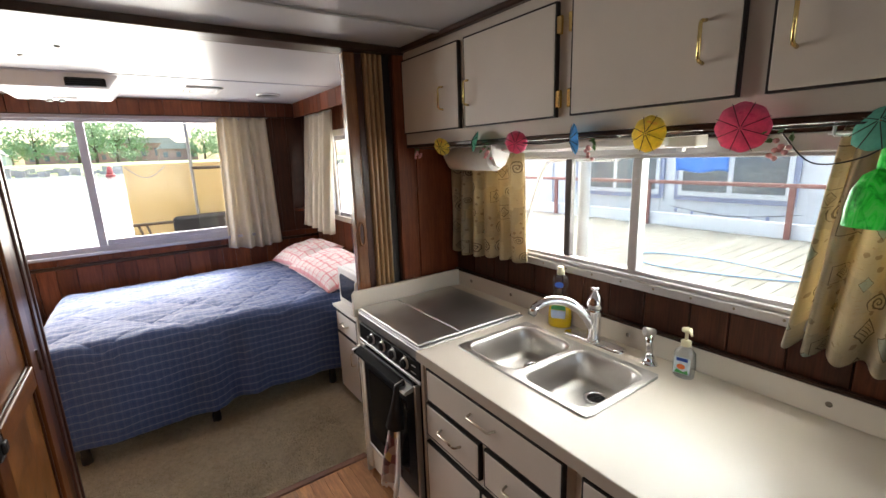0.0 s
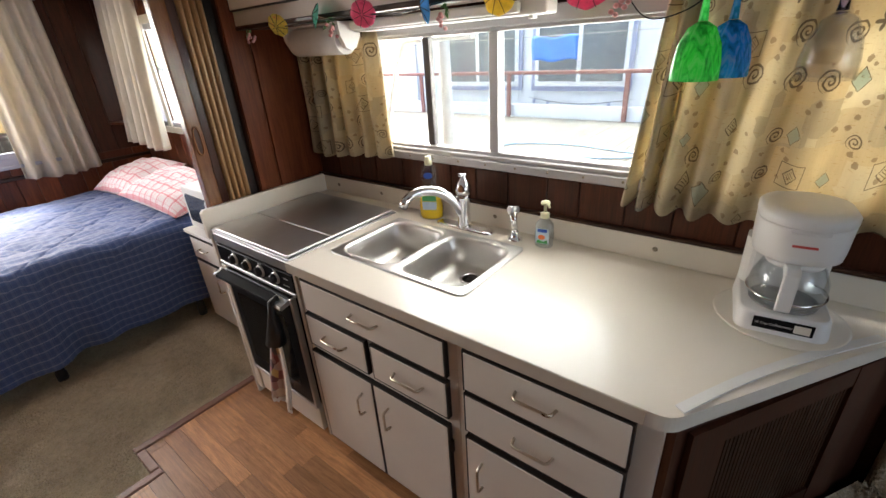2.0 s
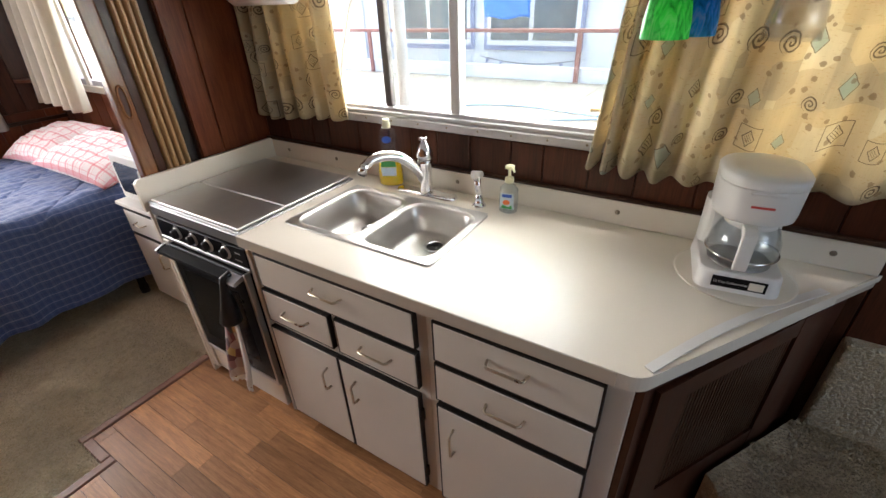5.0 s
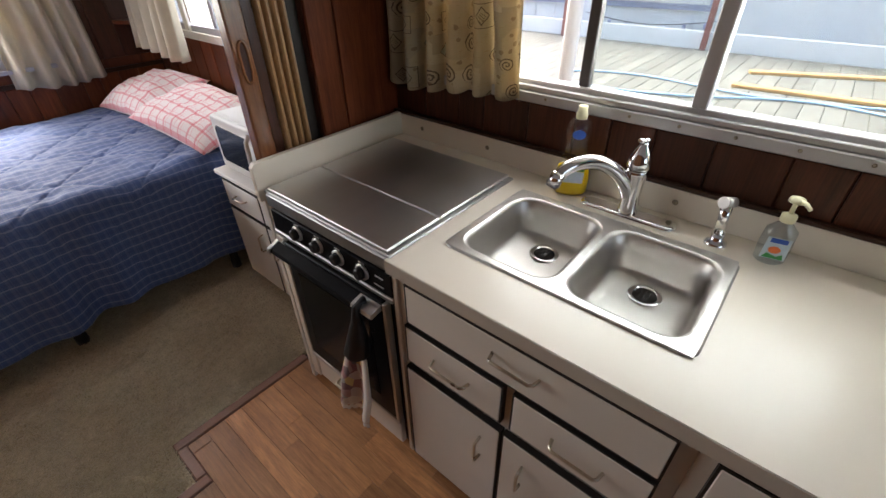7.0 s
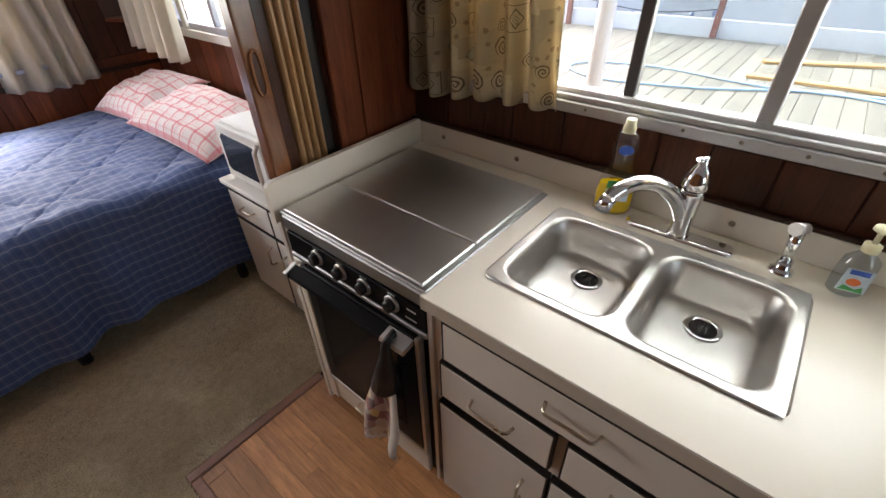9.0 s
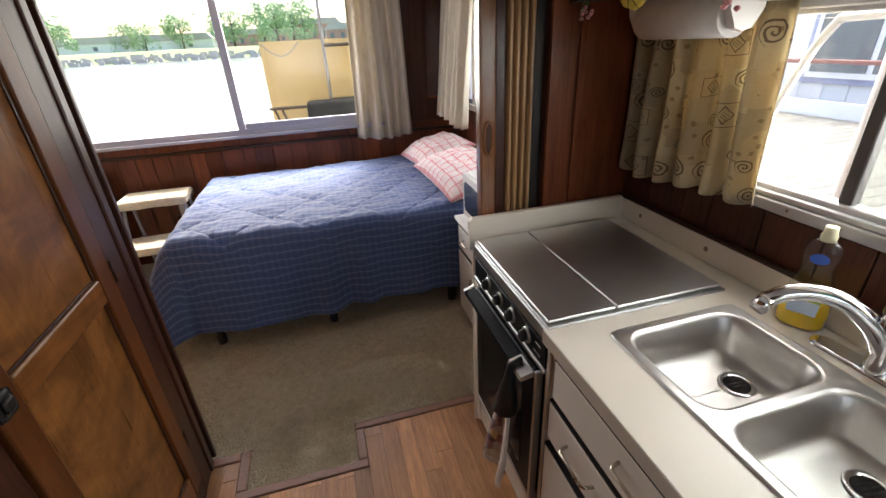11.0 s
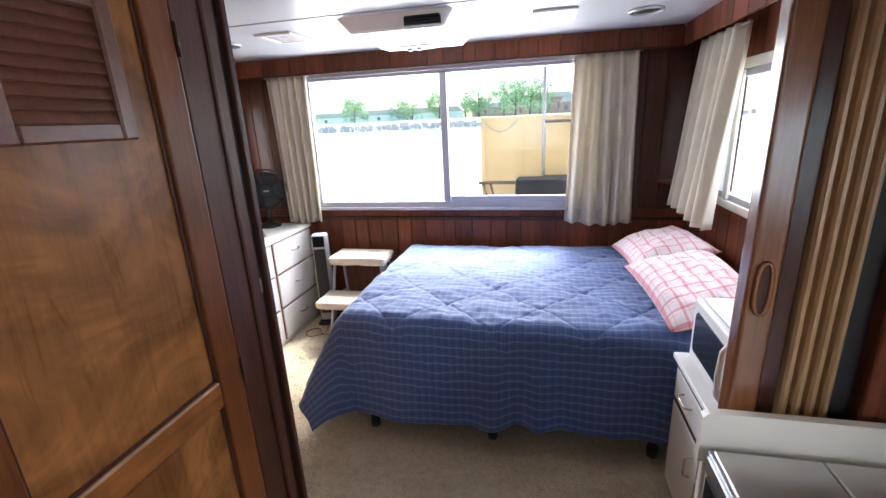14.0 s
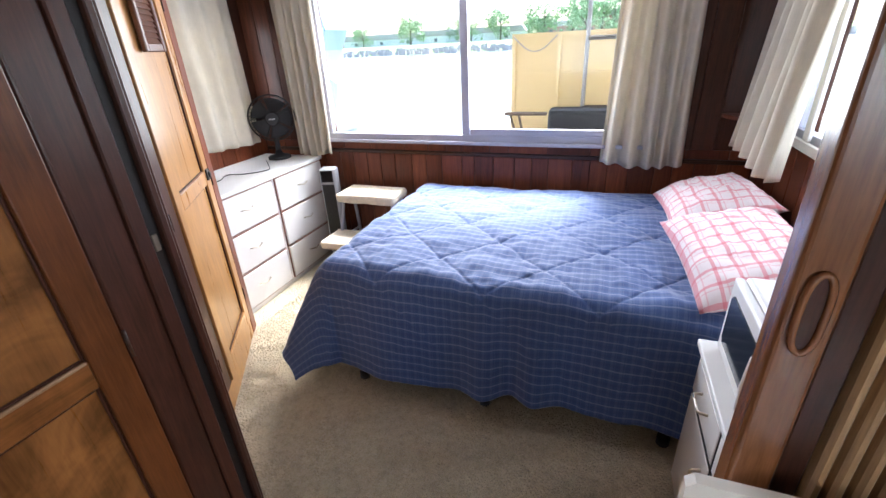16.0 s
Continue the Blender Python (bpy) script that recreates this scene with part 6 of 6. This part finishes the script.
# ---- outside: water, far bank, stern deck ----
def water_material():
    n = Nodes("river_water")
    at = n.coord((1, 1, 1))
    w = n.noise(at, 0.8, 4, 0.6, 0.4)
    n.set(Base_Color=n.ramp(w, (0.3, (0.10, 0.12, 0.11)), (0.7, (0.16, 0.18, 0.17))), Roughness=0.16)
    n.bump(w, 0.5, 0.12)
    return n.m


M["water"] = water_material()
M["bank"] = plain("grassy_bank", (0.20, 0.27, 0.10), 0.9, 0, 0.35, 0.15, 2.5, 0.4, 0.1)
M["rock"] = plain("bank_stones", (0.42, 0.40, 0.37), 0.9, 0, 0.3, 0.5, 4, 0.5, 0.1)
M["foliage"] = plain("tree_leaves", (0.24, 0.37, 0.19), 0.7, 0, 0.3, 0.6, 5, 0.2, 0.05)
M["bark"] = plain("tree_bark", (0.11, 0.085, 0.06), 0.9, 0, 0.3, 2, 20, 0.5, 0.02)
M["brick_far"] = plain("red_brown_cladding", (0.42, 0.25, 0.21), 0.8, 0, 0.2, 0.6, 6)
M["roof_far"] = plain("grey_roofing", (0.42, 0.40, 0.39), 0.8, 0, 0.2, 0.6, 6)
M["siding"] = plain("white_metal_siding", (0.78, 0.79, 0.80), 0.45, 0, 0.04, 0.8, 30)
M["blue_trim"] = plain("slate_blue_trim", (0.33, 0.36, 0.50), 0.5, 0, 0.1)
M["dark_glass"] = plain("dim_window_glass", (0.17, 0.19, 0.20), 0.08, 0, 0.2, 1.5, 12)
M["dock"] = wood("weathered_dock_board", (0.15, 0.145, 0.13), (0.29, 0.28, 0.25), "x", 0.8, 0.0, 0.3)
M["rail_red"] = plain("rust_red_paint", (0.30, 0.13, 0.11), 0.6, 0, 0.15)
M["hose"] = plain("blue_hose", (0.42, 0.60, 0.80), 0.4, 0, 0.1)
M["board"] = plain("orange_pine_board", (0.66, 0.40, 0.18), 0.6, 0, 0.2, 6)
M["tarp"] = plain("blue_tarp", (0.06, 0.25, 0.78), 0.55, 0, 0.15, 4)
M["yellow_panel"] = plain("yellow_canvas", (0.78, 0.60, 0.30), 0.85, 0, 0.05, 3)
M["boat_blue"] = plain("pale_blue_gelcoat", (0.30, 0.42, 0.55), 0.3, 0, 0.08, 2)

tagged(mesh_ob("water", B(-1500, 1500, -900, 150, -0.42, -0.40), "water"), "calm grey river water round the boat", "water", "", "structure")
bk = bmesh.new()
prism(bk, [(140, -1.0), (150, 0.5), (156, 2.0), (175, 2.6), (900, 6.0), (900, -1.0)], -900, 900, "x")
tagged(mesh_ob("ground", bk, "bank"), "grassy far river bank", "ground", "", "structure")
rk = bmesh.new()
rr = random.Random(9)
for k in range(420):
    x, y = rr.uniform(-150, 60), rr.uniform(142, 151)
    s = rr.uniform(0.4, 1.1)
    box(rk, x - s, x + s, y - s * 0.6, y + s * 0.6, -0.6, (y - 141) * 0.13 + rr.uniform(0.0, 0.5))
tagged(mesh_ob("bank_stones", rk, "rock"), "grey stones along the far bank", "stones", "", "stuff")


def tree(x, y, h, seed):
    t = thing("tree", (x, y, 2.0), "leafy green tree on the far bank", "tree", "far bank trees")
    q = random.Random(seed)
    bm = T([(0, 0, 0), (0.2, 0, h * 0.3), (0.0, 0.2, h * 0.75)], [h * 0.03, h * 0.022, h * 0.008], 6)
    for k in range(5):
        a, z = q.uniform(0, 6.28), h * q.uniform(0.25, 0.5)
        tube(bm, [(0.1, 0, z), (math.cos(a) * h * 0.16, math.sin(a) * h * 0.16, z + h * 0.14)], [h * 0.012, h * 0.004], 5)
    part("trunk", bm, "bark", t)
    vs, fs = [], []
    lobes = [(q.uniform(-0.36, 0.36) * h, q.uniform(-0.25, 0.25) * h, q.uniform(0.20, 0.80) * h, q.uniform(0.13, 0.22) * h) for _ in range(16)]
    for k in range(1700):
        lx, ly, lz, lr = q.choice(lobes)
        d = Vector((q.gauss(0, 1), q.gauss(0, 1), q.gauss(0, 1))).normalized() * lr * q.uniform(0.5, 1.05)
        c = Vector((lx, ly, lz)) + d
        a, b = Vector((q.gauss(0, 1), q.gauss(0, 1), q.gauss(0, 1))).normalized(), Vector((q.gauss(0, 1), q.gauss(0, 1), q.gauss(0, 1))).normalized()
        s = h * q.uniform(0.014, 0.03)
        i = len(vs)
        vs += [c - a * s, c + b * s, c + a * s, c - b * s]
        fs.append((i, i + 1, i + 2, i + 3))
    me = bpy.data.meshes.new("crown")
    me.from_pydata([tuple(v) for v in vs], [], fs)
    me.materials.append(M["foliage"])
    ob = new("crown", me)
    ob.parent = t


for k, (x, h) in enumerate(((-118, 10), (-104, 8), (-86, 9), (-78, 11), (-62, 9), (-50, 8), (-42, 11), (-33, 9), (-24, 12), (-15, 13), (-9, 12), (-4, 13), (0, 12), (22, 11), (31, 12), (45, 10), (-140, 11))):
    tree(x, 176 + 7 * ((k * 37) % 5), h * 1.25, 40 + k)


def far_house(x, y, w, d, h, wall, label):
    b = thing("far_building", (x, y, 2.2), label, "building", "far bank buildings")
    part("wall", B(-w / 2, w / 2, -d / 2, d / 2, 0, h), wall, b)
    part("roof", P([(-w / 2 - 0.5, h + 0.02), (w / 2 + 0.5, h + 0.02), (w / 2 - 1.5, h + 2.2), (-w / 2 + 1.5, h + 2.2)], -d / 2 - 0.5, d / 2 + 0.5, "y"), "roof_far", b)
    n = 3 if wall == "siding" else max(2, int(w / 4))
    for k in range(n):
        xc = -w / 2 + (k + 0.5) * w / n
        part("window", B(xc - 0.7, xc + 0.7, -d / 2 - 0.08, -d / 2 - 0.01, h * 0.35, h * 0.75), "dark_glass", b)


far_house(4, 215, 22, 12, 7.5, "brick_far", "red-brown clad building among the trees")
far_house(14, 190, 12, 9, 4.5, "brick_far", "low red-brown house on the bank")
far_house(-56, 200, 46, 10, 3.4, "siding", "long low white building with a grey roof")
far_house(-100, 205, 40, 10, 3.2, "siding", "long low white building with a grey roof")
far_house(-20, 230, 26, 10, 5.0, "brick_far", "brown building behind the trees")

stern = thing("stern_deck", (0, 0, 0), "pale stern deck of the houseboat", "deck", kind="structure")
part("deck_slab", B(-2.0, 2.0, 4.62, 5.55, 0.30, 0.42), "white", stern)
ypanel = thing("canvas_screen", (0, 0, 0), "yellow canvas screen with a light wooden frame at the stern", "screen")
part("canvas", B(0.205, 2.0, 5.012, 5.020, 0.42, 1.612), "yellow_panel", ypanel)
for x in (0.215, 0.53, 1.3, 1.98):
    part("upright", B(x - 0.014, x + 0.014, 4.992, 5.011, 0.42, 1.618), "yellow_panel", ypanel)
for z in (1.35, 1.606):
    part("crossbar", B(0.215, 1.99, 4.996, 5.0115, z - 0.012, z + 0.012), "yellow_panel", ypanel)
part("sag_line", T([(0.215 + 0.30 * k / 8, 4.985, 1.60 - 0.10 * math.sin(math.pi * k / 8)) for k in range(9)], 0.004, 5), "rock", ypanel)
lad = thing("boarding_ladder", (0, 0, 0), "grey metal ladder leaning at the stern", "ladder")
for x in (0.72, 1.10):
    part("rail", T([(x, 4.93, 0.42), (x, 4.93, 2.6)], 0.014, 8), "rock", lad)
for k in range(6):
    part("rung", T([(0.72, 4.93, 0.72 + 0.44 * k - 0.03), (1.10, 4.93, 0.72 + 0.44 * k - 0.03)], 0.014, 8), "bark", lad)
chair = thing("deck_chair", (0, 0, 0), "dark deck chair with a black cushion on the stern deck", "chair")
part("back_cushion", B(0.50, 1.10, 4.78, 4.88, 0.90, 1.145, 0.04, 3), "plastic_black", chair)
part("seat", B(0.40, 1.15, 4.66, 4.80, 0.80, 0.90, 0.03, 2), "plastic_black", chair)
part("arm", B(0.20, 0.50, 4.76, 4.80, 1.095, 1.118, 0.006), "bark", chair)
for x0, x1 in ((0.24, 0.31), (0.30, 0.36)):
    part("leg", T([(x0, 4.78, 1.10), (x1, 4.78, 0.86), (x1, 4.78, 0.42)], 0.010, 6), "bark", chair)
part("side_table", B(0.16, 0.38, 4.68, 4.86, 0.90, 0.945, 0.006), "bark", chair)
for x in (0.45, 1.10):
    part("rear_leg", T([(x, 4.82, 0.90), (x, 4.82, 0.42)], 0.012, 6), "bark", chair)
bb = thing("moored_boat", (-6.02, 12.0, -0.40), "pale blue and white motor boat moored astern", "boat")
part("hull", P([(-0.9, 0.0), (0.28, 0.0), (0.62, 1.25), (0.35, 1.42), (-1.1, 1.5)], -0.6, 0.6, "y"), "siding", bb)
part("cabin", P([(-1.1, 1.5), (0.26, 1.43), (0.20, 2.0), (0.42, 2.45), (0.30, 2.9), (-1.0, 3.0)], -0.5, 0.5, "y"), "boat_blue", bb)
part("porthole", L([(0.11, 0.0), (0.11, 0.02), (0.08, 0.03)], 16), "siding", bb).matrix_local = pose(0.18, -0.51, 2.1, 90, 0, 0)

buoy = thing("channel_buoy", (-3.5, 100.0, -0.40), "red channel buoy afloat in the river", "buoy")
part("float", L([(0.55, -0.15), (0.72, 0.0), (0.72, 0.35), (0.60, 0.50)], 18), "red", buoy)
part("tower", L([(0.58, 0.505), (0.46, 1.0), (0.34, 1.75), (0.10, 1.95)], 12), "red", buoy)

# ---- outside: dock, rail and neighbouring float home ----
dock = thing("dock", (0, 0, 0), "weathered grey board dock beside the boat", "dock", kind="structure")
part("frame", B(2.35, 7.9, -8.0, 12.0, 0.10, 0.318), "rock", dock)
dk = random.Random(4)
rail = thing("dock_rail", (0, 0, 0), "rust-red pipe rail with a white kerb board on the dock", "railing")
part("kerb", B(7.25, 7.31, -8.0, 12.0, 0.352, 0.56, 0.006), "siding", rail)
for k in range(6):
    y = 0.30 + 1.95 * (k - 1)
    part("post", B(7.20, 7.245, y - 0.035, y + 0.035, 0.352, 1.03, 0.005), "rail_red", rail)
part("top_rail", B(7.19, 7.255, -4.0, 9.0, 1.031, 1.085, 0.008), "rail_red", rail)
home = thing("float_home", (0, 0, 0), "white sided float home with blue trimmed windows", "house")
part("wall", B(8.0, 8.3, -9.0, 14.0, -0.4, 4.2), "siding", home)
for k in range(46):
    part("batten", B(7.985, 7.999, -6.0 + 0.36 * k, -5.965 + 0.36 * k, 0.3, 3.6), "siding", home)
part("roof", B(7.6, 9.0, -9.2, 14.2, 4.2, 4.35), "roof_far", home)
for y0, y1 in ((2.40, 4.15), (4.35, 6.25), (8.2, 10.2), (-5.5, -3.8)):
    wdw = part("window", B(7.955, 7.984, y0, y1, 0.70, 2.1), "blue_trim", home, "white framed window with slate blue trim")
    part("frame", B(7.935, 7.9545, y0 + 0.07, y1 - 0.07, 0.78, 2.03), "siding", wdw)
    for a, b in ((y0 + 0.14, (y0 + y1) / 2 - 0.04), ((y0 + y1) / 2 + 0.04, y1 - 0.14)):
        part("pane", B(7.925, 7.9345, a, b, 0.86, 1.96), "dark_glass", wdw)
part("door", B(7.955, 7.984, 6.9, 7.8, 0.36, 2.4), "siding", home)
for y0, y1, z in ((3.0, 3.75, 1.23), (-0.1, 0.75, 1.40)):
    tp = sheet(14, 8, lambda u, v: (7.17 - 0.03 * math.sin(7 * u + 3 * v), y0 + (y1 - y0) * u, z + 0.34 * (1 - v) + 0.02 * math.sin(9 * u)))
    thick(solo("blue_tarp", tp, "tarp", "blue tarpaulin hung over the dock rail line", "tarp", "tarps"), 0.006)
part("tarp_line", T([(7.17, -4, 1.58), (7.17, 9, 1.58)], 0.006, 5), "rock", rail)
lights = thing("string_lights", (0, 0, 0), "string of small dark blue bulbs under the float home window", "lights")
sp = [(7.90, 2.3 + 1.9 * k / 14, 0.60 - 0.10 * math.sin(math.pi * k / 14)) for k in range(15)]
part("cord", T(sp, 0.006, 5), "plastic_black", lights)
for k in range(1, 14, 2):
    part("bulb", L([(0.008, 0), (0.03, -0.03), (0.03, -0.06), (0.01, -0.09)], 8, sp[k]), "blue_trim", lights)
hs = smooth_path([(5.55, 0.2, 0.366), (5.30, 1.3, 0.366), (5.45, 2.3, 0.366), (5.28, 2.95, 0.366), (4.95, 3.05, 0.366), (4.75, 2.6, 0.366), (4.95, 1.8, 0.366), (5.35, 1.0, 0.366), (5.25, 0.3, 0.366), (4.9, -0.6, 0.366)], 8)
solo("garden_hose", T(hs, 0.011, 8), "hose", "pale blue garden hose looped on the dock", "hose")
solo("loose_board", B(-0.85, 0.85, -0.045, 0.045, 0, 0.03, 0.004), "board", "loose orange pine board lying on the dock", "board", "loose boards").matrix_world = pose(6.55, 0.75, 0.353, 0, 0, 112)
solo("loose_board", B(-0.85, 0.85, -0.045, 0.045, 0, 0.03, 0.004), "board", "loose orange pine board lying on the dock", "board", "loose boards").matrix_world = pose(5.62, 0.72, 0.353, 0, 0, 92)
pipe = thing("stanchion", (2.22, 1.70, 0.30), "white painted side deck stanchion", "post")
part("tube", T([(0, 0, 0.01), (0, 0, 2.2)], 0.030, 12), "siding", pipe)
part("flange", L([(0.06, 0), (0.06, 0.01), (0.035, 0.02)], 14), "siding", pipe)
solo("grab_rail", T(smooth_path([(1.87, 1.80, 1.18), (1.87, 1.72, 1.42), (1.87, 1.655, 1.552), (1.87, 1.60, 1.572), (1.87, 1.30, 1.575), (1.835, 1.28, 1.575)], 5), 0.011, 8), "alu", "bent grey grab rail outside the galley window", "rail")
tagged(mesh_ob("side_deck", B(1.82, 2.34, -8, 8, 0.20, 0.30), "white"), "narrow white side deck of the boat", "deck", "", "structure")


# ---- floor and dock boards ----
wood_floor = tagged(mesh_ob("wood_floor", B(FX + 0.001, 1.13, 0.052, 2.01, -0.0118, -0.002), "trim_dark"), "oak laminate floor of the galley", "floor", "", "structure")
fr = random.Random(12)
for xa, xb, top in ((FX + 0.004, 0.040, 2.203), (0.040, 0.5615, 2.010), (0.562, 1.128, 2.212)):
    n = max(1, round((xb - xa) / 0.068))
    w = (xb - xa) / n
    for k in range(n):
        x = xa + k * w
        y = 0.055 - fr.uniform(0, 0.5)
        while y < top - 0.005:
            y1 = min(y + fr.uniform(0.26, 0.70), top)
            a = max(y, 0.055)
            if y1 - a > 0.01:
                part("plank", B(x, x + w - 0.0009, a, y1 - 0.0009, -0.0019, 0.0045, 0.0006), "plank", wood_floor)
            y = y1
y = -4.0
while y < 9.0:
    part("board", B(2.36, 7.24, y, y + 0.143, 0.319, 0.350, 0.004), "dock", dock)
    y += 0.146


# shag pile standing up from the carpets
def pile(name, spots, count, seed, label, base=0.004):
    r = np.random.default_rng(seed)
    verts, faces = [], []
    area = [(b - a) * (d - c) for a, b, c, d in spots]
    for (xa, xb, ya, yb), ar in zip(spots, area):
        n = int(count * ar / sum(area))
        at = np.stack([r.uniform(xa, xb, n), r.uniform(ya, yb, n), np.full(n, base)], 1)
        lean = r.uniform(0, 2 * np.pi, n)
        turn = lean + np.pi / 2 + r.uniform(-0.35, 0.35, n)
        patch = 0.5 + 0.5 * np.sin(at[:, 0] * 23 + 3 * np.sin(at[:, 1] * 17)) * np.sin(at[:, 1] * 19 + 2 * np.sin(at[:, 0] * 13))
        high = (0.004 + 0.006 * patch) * r.uniform(0.6, 1.3, n)
        side = np.stack([np.cos(turn), np.sin(turn), np.zeros(n)], 1) * r.uniform(0.0014, 0.0030, n)[:, None]
        tip = at + np.stack([np.cos(lean) * 0.011, np.sin(lean) * 0.011, high], 1)
        start = sum(len(v) for v in verts)
        verts.append(np.concatenate([at - side, at + side, tip + side * 0.6, tip - side * 0.6]))
        i = np.arange(n) + start
        faces.append(np.stack([i, i + n, i + 2 * n, i + 3 * n], 1))
    me = bpy.data.meshes.new(name)
    me.from_pydata(np.concatenate(verts).tolist(), [], np.concatenate(faces).tolist())
    me.materials.append(M["carpet"])
    return tagged(new(name, me), label, "carpet", "", "stuff")


pile("carpet_pile", [(0.085, 0.52, 2.056, 2.265), (-0.36, 1.10, 2.265, 3.25), (-1.05, -0.36, 2.60, 4.40)], 90000, 3, "beige shag pile of the berth carpet")
pile("carpet_pile", [(1.25, 1.33, -0.40, 0.04), (1.29, 1.36, -0.40, 0.08), (1.36, 1.50, -0.40, 0.00), (1.50, 1.655, -0.40, -0.10)], 22000, 4, "beige shag pile of the carpeted step", 0.384)
